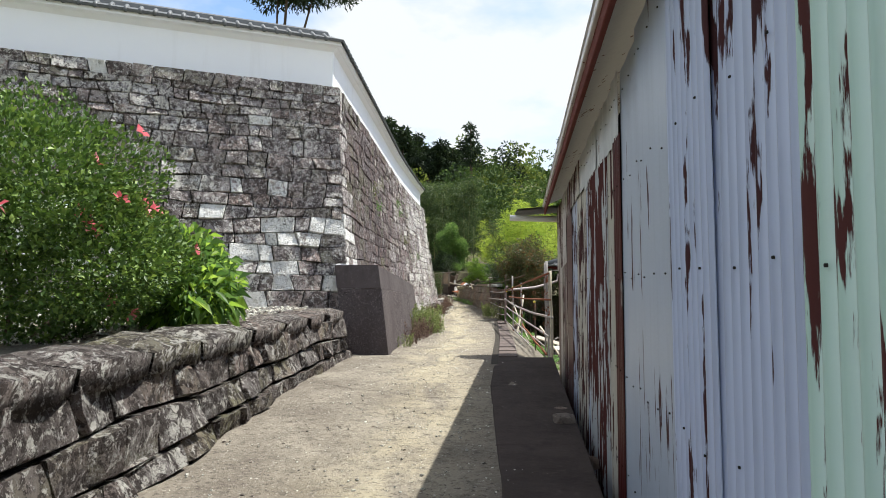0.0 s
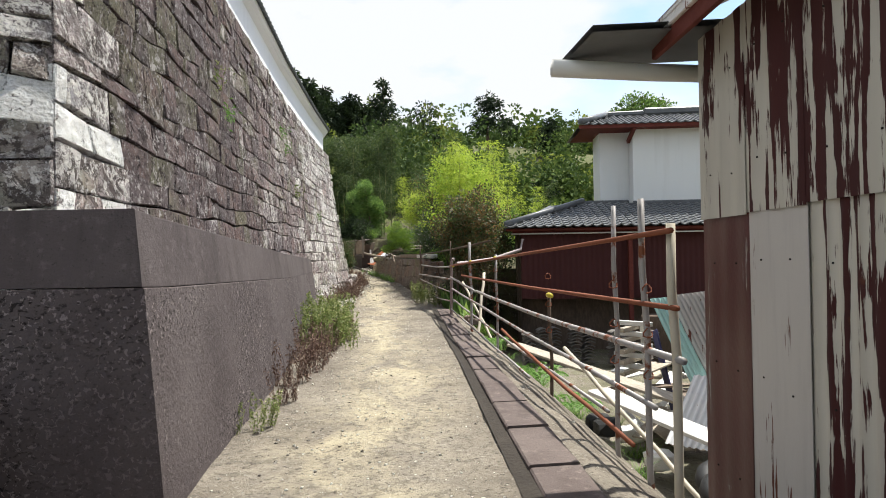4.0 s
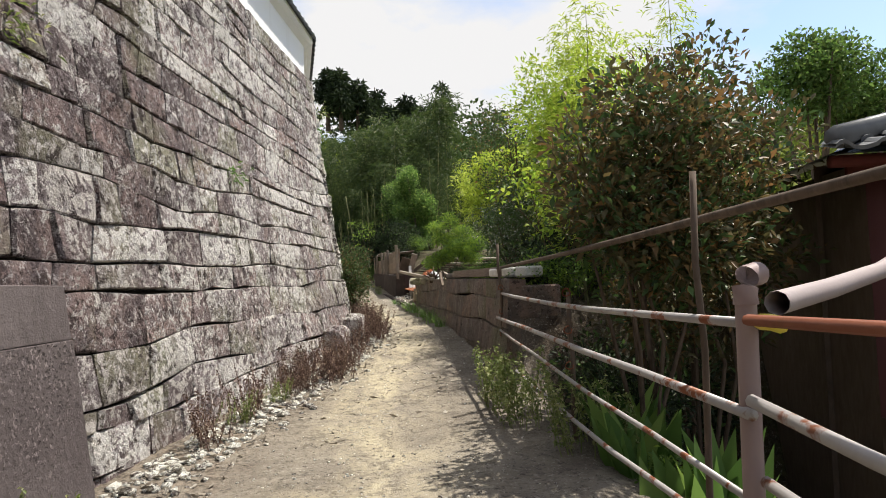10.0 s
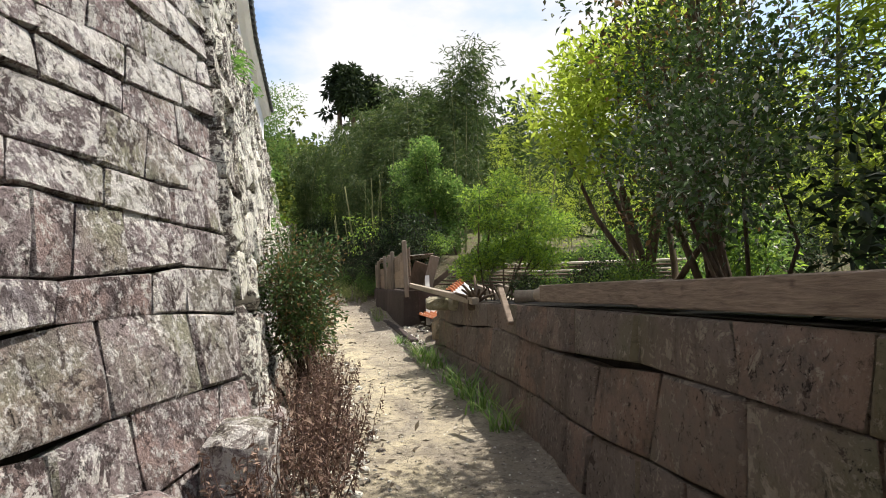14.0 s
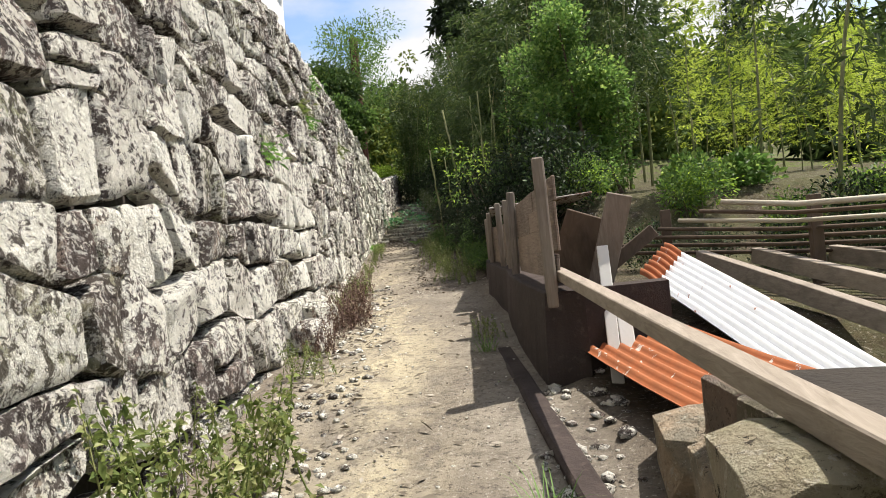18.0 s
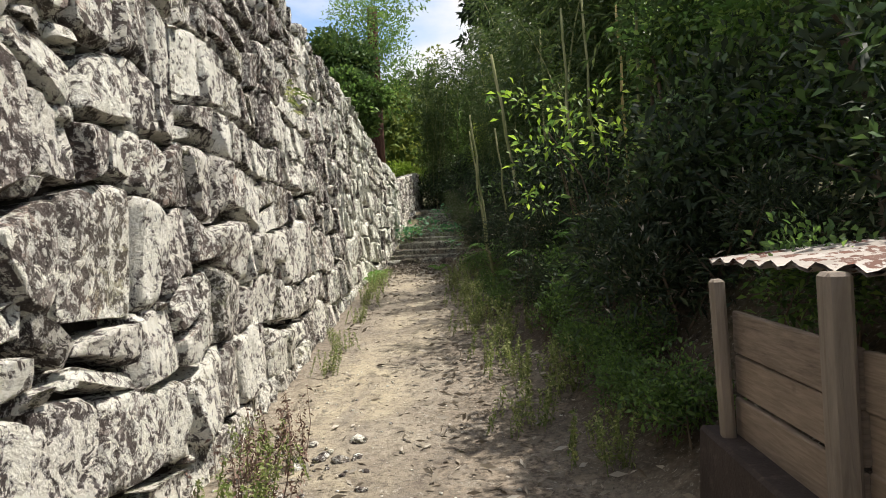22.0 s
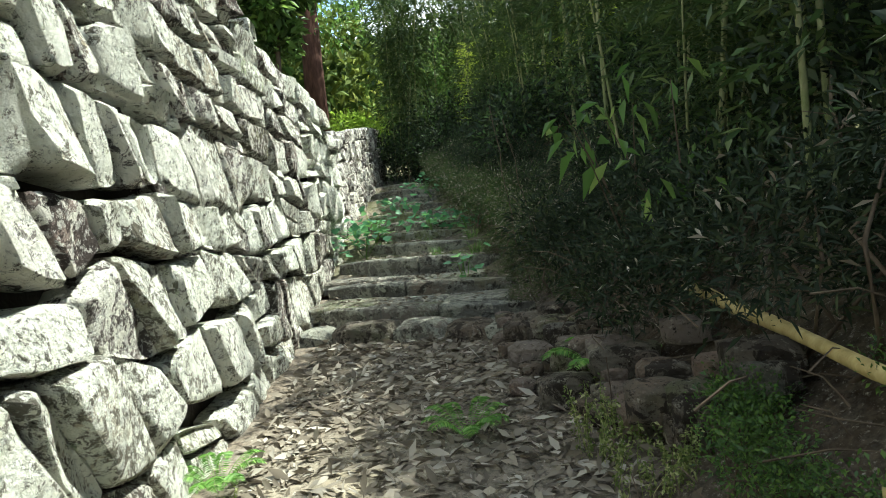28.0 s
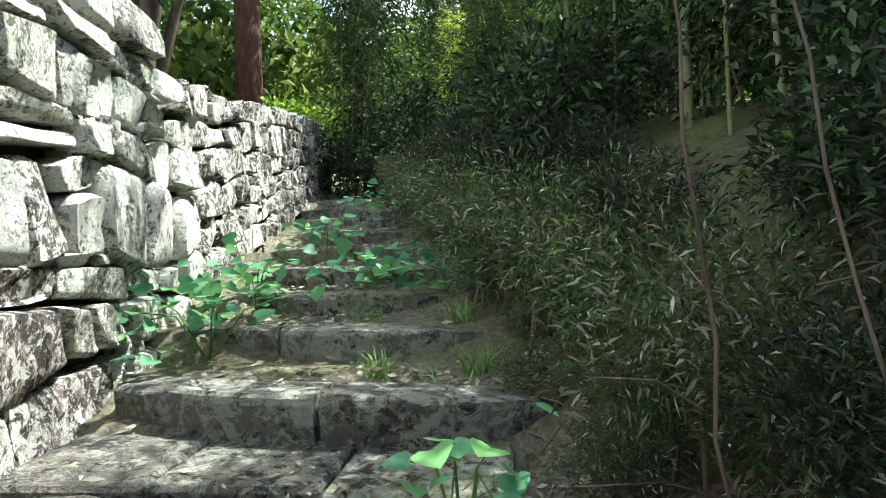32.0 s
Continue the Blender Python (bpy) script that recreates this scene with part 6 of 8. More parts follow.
# ---- plants ----
def plant(name, label, category, at, blobs, n, length, width, mat, seed, stems=0, group="", shell=0.45, up=0.35, droop=0.15, stem_r=0.02, bark_mat="bark", second=None):
    """A leafy bush or tree: stems from its foot into round leafy masses."""
    rng = np.random.default_rng(seed)
    ob = thing(name, at, label, category, group)
    at = Vector(at)
    if stems:
        for k in range(stems):
            b = blobs[k % len(blobs)]
            tip = Vector(b[:3]) + Vector(rng.normal(size=3) * b[3] * 0.3)
            base = at + Vector((0.12 * rng.normal(), 0.12 * rng.normal(), -0.1))
            mid = (base + tip) / 2 + Vector((0.15 * rng.normal(), 0.15 * rng.normal(), 0.1))
            part("stem", Build().tube([base, (base * 2 + mid) / 3 + Vector((0.03, 0.02, 0)), mid, tip], [stem_r, stem_r * 0.8, stem_r * 0.6, stem_r * 0.2], 6, False).mesh("stem", M[bark_mat], True), ob)
    p, d = blob_points(blobs, n, rng, shell)
    way = d * 0.8 + rng.normal(size=(n, 3)) * 0.6 + np.array([0, 0, up])
    ln = length * (0.6 + 0.8 * rng.random(n))
    cut = n if not second else int(n * (1 - second[1]))
    part("foliage", leaf_mesh("foliage", p[:cut], way[:cut], ln[:cut], ln[:cut] * width, M[mat], 0.22, rng, droop), ob)
    if second:
        part("foliage", leaf_mesh("foliage", p[cut:], way[cut:], ln[cut:], ln[cut:] * width, M[second[0]], 0.22, rng, droop), ob)
    return ob


def blobs_in(c, r, n, seed, squash=0.85, size=0.5):
    rng = np.random.default_rng(seed)
    out = []
    for i in range(n):
        d = rng.normal(size=3)
        d /= np.linalg.norm(d)
        k = rng.random() ** 0.4 * (1 - size * 0.6)
        out.append((c[0] + d[0] * r[0] * k, c[1] + d[1] * r[1] * k, c[2] + d[2] * r[2] * k, min(r) * size * (0.75 + 0.5 * rng.random()), squash))
    return out


def azalea():
    c = (-3.95, 5.4, 2.0)
    bl = [(*c, 1.28, 0.82), (-3.1, 5.2, 1.75, 0.75, 0.85), (-3.35, 4.7, 2.2, 0.75, 0.8), (-4.6, 5.0, 2.2, 0.9, 0.8), (-3.2, 6.0, 1.7, 0.7, 0.8)]
    ob = plant("azalea_bush", "rounded green azalea bush with scattered pink flowers", "bush", (-3.8, 5.4, 0.95), bl, 46000, 0.052, 0.55, "leaf_azalea", 31, 5, shell=0.8, up=0.5, droop=0.1, stem_r=0.035)
    rng = np.random.default_rng(32)
    p, d = blob_points(bl, 60, rng, 1.0)
    k = 0
    for q, w in zip(p, d):
        if k < 18 and w[0] > -0.2 and w[1] < 0.5 and q[2] > 1.2:
            a = np.linspace(0, 2 * math.pi, 6)[:5]
            s = unit(np.cross(w, [[0.1, 0.2, 1]]))
            t = np.cross(w, s)
            way = s * np.cos(a)[:, None] + t * np.sin(a)[:, None] + w * 0.45
            part("flower", leaf_mesh("flower", np.repeat([q + w * 0.03], 5, 0), way, 0.085, 0.065, M["petal"], 0.1, rng), ob)
            k += 1


azalea()
plant("broadleaf_shrub", "dark green shrub with drooping pointed leaves", "shrub", (-2.9, 6.9, 0.98), [(-2.95, 6.9, 1.5, 0.56, 0.85), (-2.7, 6.6, 1.35, 0.45, 0.7), (-3.05, 7.2, 1.8, 0.38, 0.9)], 2400, 0.17, 0.3, "leaf_mid", 33, 6, shell=0.5, up=0.1, droop=0.35, second=("leaf_lime", 0.35))
plant("pine_tree", "dark spreading tree behind the plaster wall", "tree", (-5.6, 20, 5.5), blobs_in((-4.7, 19.5, 11.6), (3.0, 2.0, 1.5), 22, 34, 0.6), 16000, 0.16, 0.3, "far_c", 34, 3, shell=0.2, stem_r=0.09)

# small trees and bushes behind the fence and the retaining wall
plant("bronze_hedge_tree", "dense dark shrub with bronze young leaf tips", "shrub", (3.7, 26.7, -1.2), blobs_in((3.75, 26.8, 2.1), (1.35, 1.2, 2.1), 30, 35, 0.9, 0.42), 13000, 0.09, 0.42, "leaf_dark", 35, 9, shell=0.35, second=("leaf_bronze", 0.75), stem_r=0.03)
plant("bronze_hedge_tree", "dense dark shrub with bronze young leaf tips", "shrub", (3.1, 26.0, -0.3), blobs_in((3.0, 25.9, 2.3), (0.82, 0.95, 1.35), 16, 36, 0.9, 0.45), 6500, 0.09, 0.42, "leaf_dark", 36, 7, shell=0.35, second=("leaf_bronze", 0.7), stem_r=0.03)
plant("lime_maple", "small spreading tree with bright lime-green leaves", "tree", (3.5, 35.6, 1.4), blobs_in((3.5, 35.5, 3.9), (2.1, 1.7, 1.25), 26, 37, 0.55, 0.42), 9500, 0.11, 0.36, "leaf_bright", 37, 8, shell=0.3, stem_r=0.05)
plant("lime_maple", "slender tree with fresh yellow-green leaves", "tree", (4.3, 31.6, 1.2), blobs_in((4.1, 31.4, 4.2), (1.5, 1.6, 1.7), 22, 38, 0.7, 0.4), 8500, 0.11, 0.32, "leaf_bright", 38, 9, shell=0.3, second=("leaf_lime", 0.4), stem_r=0.045)
plant("grey_leaf_shrub", "fine-leaved dark shrub speckled with pale blossom", "shrub", (3.0, 32.6, 1.2), blobs_in((2.9, 32.5, 2.4), (0.9, 1.1, 0.95), 16, 39, 0.85, 0.45), 7500, 0.045, 0.5, "leaf_grey", 39, 6, shell=0.4, second=("leaf_dark", 0.75))
plant("dark_holly_tree", "dark small-leaved evergreen tree", "tree", (3.5, 34.0, 1.2), blobs_in((3.2, 33.6, 3.6), (1.2, 1.5, 2.0), 24, 40, 0.9, 0.42), 8500, 0.06, 0.5, "leaf_dark", 40, 8, shell=0.3, second=("leaf_bronze", 0.3), stem_r=0.05)
plant("mulberry_branch_tree", "young tree with large bright heart-shaped leaves", "tree", (3.4, 29.9, 1.0), blobs_in((3.1, 29.6, 2.7), (0.8, 0.9, 1.0), 12, 41, 0.8, 0.5), 420, 0.095, 0.6, "leaf_lime", 41, 6, shell=0.2, second=("leaf_bright", 0.5), droop=0.3)
plant("feathery_sapling", "bright green feathery sapling growing behind the wall top", "sapling", (1.8, 36.5, 1.2), [(1.8, 36.6, 2.0, 0.32, 0.5), (2.15, 36.8, 2.15, 0.38, 0.5), (2.45, 36.9, 1.95, 0.32, 0.5), (1.5, 36.6, 1.85, 0.3, 0.6), (1.75, 36.6, 2.45, 0.32, 0.5), (2.25, 36.8, 2.65, 0.32, 0.5), (1.95, 36.7, 2.95, 0.22, 0.9), (1.6, 36.6, 2.75, 0.26, 0.6), (2.6, 37.0, 2.4, 0.35, 0.6)], 15000, 0.05, 0.34, "leaf_lime", 42, 9, shell=0.15, second=("leaf_mid", 0.45), stem_r=0.018)
plant("ivy_clad_tree", "tree smothered in glossy climbing leaves", "tree", (1.2, 48.4, 1.9), blobs_in((0.75, 48.3, 4.5), (1.2, 1.4, 2.5), 32, 43, 0.9, 0.36), 19000, 0.085, 0.6, "leaf_ivy", 43, 8, shell=0.4, second=("leaf_mid", 0.35), stem_r=0.07)
plant("ivy_clad_tree", "tall tree smothered in dark glossy climbers", "tree", (-0.3, 50.2, 2.0), blobs_in((0.3, 50.6, 5.0), (1.3, 1.3, 1.9), 26, 48, 0.9, 0.36), 9000, 0.1, 0.5, "leaf_ivy", 48, 7, shell=0.35, second=("leaf_dark", 0.6), stem_r=0.08)
plant("ivy_clad_tree", "tree smothered in glossy climbing leaves", "tree", (3.2, 47.5, 1.6), blobs_in((3.0, 47.4, 2.5), (1.2, 1.3, 0.9), 14, 44, 0.9, 0.4), 5000, 0.13, 0.6, "leaf_ivy", 44, 6, shell=0.4, second=("leaf_mid", 0.35), stem_r=0.06)
plant("corner_shrub", "dark glossy shrub at the wall corner", "shrub", (-0.5, 35.2, 0.5), blobs_in((-0.38, 35.2, 1.6), (0.55, 0.7, 1.0), 16, 45, 0.95, 0.5), 9000, 0.055, 0.4, "leaf_dark", 45, 7, shell=0.3, second=("leaf_bronze", 0.35))
cedar = plant("cedar_tree", "tall cedar with red-brown trunk behind the upper wall", "tree", (-13.0, 77, 6), blobs_in((-13, 77, 15), (3.6, 3.6, 5), 20, 46, 0.8, 0.4), 7000, 0.24, 0.35, "leaf_mid", 46, 0, shell=0.3)
part("trunk", Build().tube([(-13, 77, 4), (-13.05, 77, 9), (-13, 77, 17)], [0.5, 0.42, 0.3], 12).mesh("trunk", M["bark_red"], True), cedar, "thick red-brown trunk")
plant("lime_shrub", "sunlit yellow-green shrub above the upper wall", "shrub", (-10.8, 75.2, 5.2), blobs_in((-10.7, 75, 6.7), (1.2, 1.2, 1.1), 12, 47, 0.8, 0.45), 3000, 0.13, 0.5, "leaf_lime", 47, 5)
for i, (x, y, z, r, m) in enumerate(((-14.6, 71, 10, 2.4, "leaf_dark"), (-18, 64, 10, 3.6, "leaf_dark"), (-8.5, 82, 9, 3.4, "leaf_mid"), (-4.5, 84, 9.5, 3.4, "leaf_mid"), (-11.4, 67.3, 8.8, 1.7, "leaf_dark"), (-16, 55, 9.5, 2.6, "leaf_dark"), (-1, 78, 9, 3.4, "leaf_bamboo"), (-10.5, 67.3, 8.9, 1.35, "leaf_mid"), (-12.6, 70.5, 11.5, 1.8, "leaf_dark"), (20.5, 50, 10.3, 2.6, "leaf_mid"), (24.5, 51, 9.6, 2.4, "leaf_mid"))):
    plant("background_tree", "leafy green tree on the slope", "tree", (x, y, land(x, y) - 0.2), blobs_in((x, y, z), (r, r, r * 1.1), 22, 60 + i, 0.8, 0.42), 9000, 0.24, 0.5, m, 60 + i, 6, "trees on the slope", shell=0.3, second=("far_b", 0.35), stem_r=0.16)


plant("sunlit_sprig", "slender branch of sunlit yellow-green leaves over the bank", "branch", (-1.2, 49.9, 2.4), [(-1.6, 49.1, 3.5, 0.4, 0.6), (-1.3, 49.4, 3.9, 0.45, 0.6), (-1.75, 49.3, 3.0, 0.3, 0.6), (-0.9, 49.3, 3.5, 0.4, 0.6), (-1.9, 49.6, 4.1, 0.35, 0.6)], 420, 0.085, 0.42, "leaf_lime", 49, 7, shell=0.1, second=("leaf_mid", 0.4), stem_r=0.012, bark_mat="twig")
plant("large_leaf_branch", "drooping branch with large pointed green leaves", "branch", (-3.2, 58.6, 2.6), [(-3.95, 57.9, 3.85, 0.28, 0.6), (-3.6, 58.1, 4.05, 0.3, 0.6), (-3.75, 57.6, 3.7, 0.2, 0.7), (-3.3, 58.0, 4.2, 0.3, 0.6), (-3.4, 57.7, 3.5, 0.25, 0.7)], 48, 0.16, 0.4, "leaf_ivy", 50, 7, shell=0.1, second=("leaf_mid", 0.4), up=-0.7, droop=0.35, stem_r=0.014, bark_mat="twig")
# bamboo: a few plants, then copies
def bamboo_plant(h, seed, mat="leaf_bamboo"):
    rng = np.random.default_rng(seed)
    ob = thing("bamboo", (0, 0, 0), "slender bamboo with drooping leafy branches", "bamboo", "bamboo thicket")
    lean = rng.normal(size=2) * 0.05
    bend = rng.normal(size=2) * 0.6
    pts = []
    for i in range(9):
        t = i / 8
        pts.append(Vector((lean[0] * h * t + bend[0] * t ** 3, lean[1] * h * t + bend[1] * t ** 3, h * t - 0.25 * t ** 4)))
    part("culm", Build().tube(pts, [0.024 * (1 - 0.8 * i / 8) for i in range(9)], 6, False).mesh("culm", M["culm"], True), ob)
    n = 125
    P, W = [], []
    for k in range(n):
        t = 0.22 + 0.78 * rng.random() ** 0.75
        j = min(7, int(t * 8))
        c = pts[j].lerp(pts[j + 1], t * 8 - j)
        a = rng.random() * 6.28
        out = np.array([math.cos(a), math.sin(a), 0.25 + 0.3 * rng.normal()])
        l = (0.25 + 0.75 * rng.random()) * (1.15 - 0.6 * t)
        for q in range(9):
            s = l * (0.35 + 0.65 * rng.random())
            P.append(np.array(c) + out * s - np.array([0, 0, 0.35 * s * s]) + rng.normal(size=3) * 0.05)
            W.append(out * 0.6 + rng.normal(size=3) * 0.5 + np.array([0, 0, -0.35]))
    ln = 0.1 + 0.09 * rng.random(len(P))
    part("foliage", leaf_mesh("foliage", np.array(P), np.array(W), ln, ln * 0.19, M[mat], 0.15, rng, 0.2), ob)
    return ob


def thicket():
    # the sixth bamboo has sun shining through put into its leaf colour
    protos = [bamboo_plant(4.2 + 0.75 * k, 70 + k, "leaf_bright" if k == 5 else "leaf_bamboo") for k in range(6)]
    rng = np.random.default_rng(71)
    spots = []
    for k in range(105):
        y = 46.8 + 31 * rng.random()
        edge = lerp_line(y, RIGHT)
        d = (1.9 if y < 56 else 1.2 if y < 60 else 1.6) + 3.8 * rng.random() ** 1.2
        spots.append((edge + d, y, d))
    for k in range(60):
        y = 51 + 22 * rng.random()
        d = 3.4 + 3.2 * rng.random()
        spots.append((lerp_line(y, RIGHT) + d, y, d))
    for k in range(44):
        y = 55 + 7 * rng.random()
        d = 2.0 + 3.4 * rng.random()
        spots.append((lerp_line(y, RIGHT) + d, y, d))
    for k in range(18):
        spots.append((3.1 + 2.8 * rng.random(), 29.2 + 5.4 * rng.random(), 3))
    for k in range(48):
        spots.append((3.8 + 9 * rng.random(), 44 + 12 * rng.random(), 4))
    for k in range(16):
        spots.append((-9.2 + 3.2 * rng.random(), 72.4 + 4 * rng.random(), 3))
    spots = [q for n, q in enumerate(spots) if n < 6 or not (47.5 < q[1] < 55 and q[0] < 2.5 and n % 5 < 2)]
    for i, (x, y, d) in enumerate(spots):
        k = i if i < 6 else (5 if rng.random() < (0.8 if y < 36 else 0.75 if x > 3 else 0.04) else int(rng.integers(0, 5)))
        a, b = (1.0, 1.25) if y < 54.5 else (1.5, 1.3) if y < 59.6 else (2.6, 1.8) if y < 66 else (1.5, 1.8)
        tall = min(7.2, a + b * d) * (0.8 + 0.25 * rng.random()) if y > 46 and x < 3 else 3.6 + 3 * rng.random() if y < 36 else 3.0 + 2.6 * rng.random()
        size = min(1.35, tall / (4.2 + 0.75 * k))
        m = Matrix.Translation((x, y, land(x, y) - 0.1)) @ Matrix.Rotation(rng.random() * 6.28, 4, "Z") @ Matrix.Diagonal((*((0.9 + 0.4 * size,) * 2 if y > 54.5 and x < 3 and d > 3.4 else (0.5 + 0.5 * size,) * 2), size, 1))
        if i < 6:
            protos[i].matrix_basis = m
        else:
            copy_thing(protos[k], m)


thicket()


def under(name, label, mat, n_leaf, length, width, seed, spots, second=None, group="undergrowth"):
    rng = np.random.default_rng(seed)
    bl = blobs_in((0, 0, 0.55), (0.6, 0.6, 0.5), 7, seed, 0.85, 0.6)
    proto = plant(name, label, "shrub", (0, 0, 0), bl, n_leaf, length, width, mat, seed, 4, group, shell=0.3, second=second, stem_r=0.012, bark_mat="twig")
    for i, (x, y, s) in enumerate(spots):
        m = Matrix.Translation((x, y, land(x, y) - 0.05)) @ Matrix.Rotation(rng.random() * 6.28, 4, "Z") @ Matrix.Scale(s, 4)
        if i == 0:
            proto.matrix_basis = m
        else:
            copy_thing(proto, m)


def edge_spots(n, y0, y1, d0, d1, s0, s1, seed):
    rng = np.random.default_rng(seed)
    out = []
    for k in range(n):
        y = y0 + (y1 - y0) * (k + rng.random()) / n
        out.append((lerp_line(y, RIGHT) + d0 + (d1 - d0) * rng.random(), y, s0 + (s1 - s0) * rng.random()))
    return out


# leaf_under carries the thicket's shade in its colour, here and on bank_bush
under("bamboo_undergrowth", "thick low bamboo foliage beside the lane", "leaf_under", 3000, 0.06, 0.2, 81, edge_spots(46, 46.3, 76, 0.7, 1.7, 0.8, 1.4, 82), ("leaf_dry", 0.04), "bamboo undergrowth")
under("leafy_undergrowth", "tangle of broad green leaves on the bank", "leaf_mid", 1300, 0.06, 0.45, 83, edge_spots(34, 46.0, 54.5, 0.35, 1.25, 0.45, 0.9, 84) + edge_spots(11, 54.4, 56.6, 0.2, 1.1, 0.35, 0.65, 91), ("leaf_dark", 0.5), "leafy undergrowth")
under("step_side_bamboo", "low bamboo foliage hanging over the steps", "leaf_bamboo", 2700, 0.056, 0.19, 88, edge_spots(24, 61.0, 72.5, 0.3, 0.9, 0.7, 1.15, 89) + edge_spots(12, 59.2, 63.0, 0.3, 0.8, 0.35, 0.6, 90), ("leaf_dry", 0.2), "bamboo by the steps")
under("bank_bush", "green bush, its leaf colour darkened for shade", "leaf_under", 1800, 0.06, 0.38, 85, edge_spots(40, 45.8, 74, 1.3, 3.5, 0.9, 1.5, 86) + [(2.95, 26.3, 0.9), (3.3, 27.2, 1.1), (3.2, 28.0, 1.1), (2.95, 29.3, 0.8), (3.5, 30.2, 1.2), (4.2, 29.1, 1.4), (4.7, 30.7, 1.5), (3.5, 31.4, 1.1), (2.75, 30.4, 0.7), (4.1, 27.8, 1.3), (5.2, 29.5, 1.5), (-8.2, 72.6, 1.5), (-7.6, 72.2, 1.6), (-8.8, 73.6, 1.8), (-8.0, 74.0, 2.0), (-9.6, 74.2, 1.6), (-7.2, 73.4, 2.0), (2.1, 35.9, 0.4), (2.5, 36.4, 0.5), (2.2, 37.3, 0.4), (2.9, 37.0, 0.55), (2.7, 35.5, 0.5), (3.3, 36.2, 0.6), (2.0, 38.4, 0.35), (2.3, 43.9, 0.5), (3.0, 43.5, 0.6), (3.8, 43.0, 0.6), (4.8, 42.5, 0.7), (5.8, 41.6, 0.8), (1.6, 44.3, 0.6), (3.9, 44.3, 1.0), (5.0, 44.2, 1.1), (6.2, 43.4, 1.2), (7.6, 42.8, 1.4), (9.0, 42.2, 1.5), (10.5, 41.6, 1.6), (6.8, 45.2, 1.4), (8.6, 44.6, 1.6)], ("leaf_dark", 0.25), "bank bushes")
under("garden_bush", "rough green bush behind the wall", "leaf_mid", 2200, 0.06, 0.42, 87, [(3.0, 29.2, 0.9), (3.9, 30.4, 1.3), (2.7, 33.9, 0.7), (2.5, 36.4, 0.8), (3.4, 37.2, 1.3), (4.6, 35.6, 1.4), (3.0, 25.0, 0.7), (3.3, 23.6, 0.55), (5.2, 38.3, 1.6), (6.5, 40.5, 1.8), (4.6, 43.8, 1.5), (6.2, 45.5, 2.0), (8, 43, 2.2), (9.5, 47, 2.6), (2.4, 45.8, 1.2), (1.0, 46.4, 1.0), (12, 41, 2.6), (8, 37, 2.2), (5.5, 42.5, 1.3), (6.8, 43.6, 1.5), (4.8, 45.2, 1.4), (7.8, 41.9, 1.6), (3.4, 44.6, 1.1)], ("leaf_lime", 0.25), "garden bushes")


def fern_plant(seed):
    rng = np.random.default_rng(seed)
    ob = thing("fern", (0, 0, 0), "green fern with arching feathered fronds", "fern", "ferns")
    for k in range(9):
        a = 6.28 * k / 9 + 0.3 * rng.normal()
        l = 0.5 + 0.25 * rng.random()
        P, W, L = [], [], []
        arc = [(math.cos(a) * l * t, math.sin(a) * l * t, 0.62 * l * math.sin(t * 2.2)) for t in np.linspace(0, 0.97, 9)]
        for i in range(30):
            t = (i + 1) / 31
            c = np.array([math.cos(a) * l * t, math.sin(a) * l * t, 0.62 * l * math.sin(t * 2.2)])
            side = np.array([-math.sin(a), math.cos(a), 0])
            for s in (-1, 1):
                P.append(c)
                W.append(side * s + np.array([math.cos(a), math.sin(a), 0]) * 0.45 + np.array([0, 0, -0.15]))
                L.append(0.13 * math.sin(math.pi * min(1, 0.15 + 0.85 * (1 - t))) + 0.015)
        fr = part("frond", leaf_mesh("frond", np.array(P), np.array(W), np.array(L), np.array(L) * 0.2, M["leaf_fern"], 0.1, rng, 0.15), ob)
        part("rib", Build().tube(arc, 0.004, 4, False).mesh("rib", M["leaf_fern"]), fr)
    return ob


def repeat(proto, spots, seed, on=None):
    rng = np.random.default_rng(seed)
    for i, (x, y, s) in enumerate(spots):
        z = on(x, y) if on else land(x, y)
        m = Matrix.Translation((x, y, z - 0.02)) @ Matrix.Rotation(rng.random() * 6.28, 4, "Z") @ Matrix.Scale(s, 4)
        if i == 0:
            proto.matrix_basis = m
        else:
            copy_thing(proto, m)


repeat(fern_plant(91), [(-2.9, 54.35, 0.85), (-2.65, 53.9, 0.8), (-2.75, 54.9, 0.7), (-1.7, 50.9, 1.0), (-1.25, 50.3, 1.15), (-0.95, 49.9, 1.1), (-1.9, 52.6, 0.9), (-2.3, 51.8, 0.7), (-5.75, 55.3, 0.6), (-5.5, 54.6, 0.5), (-6.0, 56.4, 0.45), (-4.75, 57.0, 0.5), (2.75, 15.6, 0.7), (2.65, 16.6, 0.8), (2.85, 17.7, 0.8), (2.6, 19.3, 0.6), (-3.9, 57.6, 0.7), (-5.2, 62.0, 0.4)], 92)


def grass_tuft(seed):
    rng = np.random.default_rng(seed)
    ob = thing("grass_tuft", (0, 0, 0), "tuft of long green grass blades", "grass", "grass tufts")
    n = 46
    a = rng.random(n) * 6.28
    P = np.stack([0.07 * rng.normal(size=n), 0.07 * rng.normal(size=n), np.zeros(n)], 1)
    W = np.stack([np.cos(a), np.sin(a), 1.6 + 1.6 * rng.random(n)], 1)
    part("foliage", blade_mesh("foliage", P, W, 0.3 + 0.35 * rng.random(n), 0.011 + 0.006 * rng.random(n), M["leaf_grass"]), ob)
    return ob


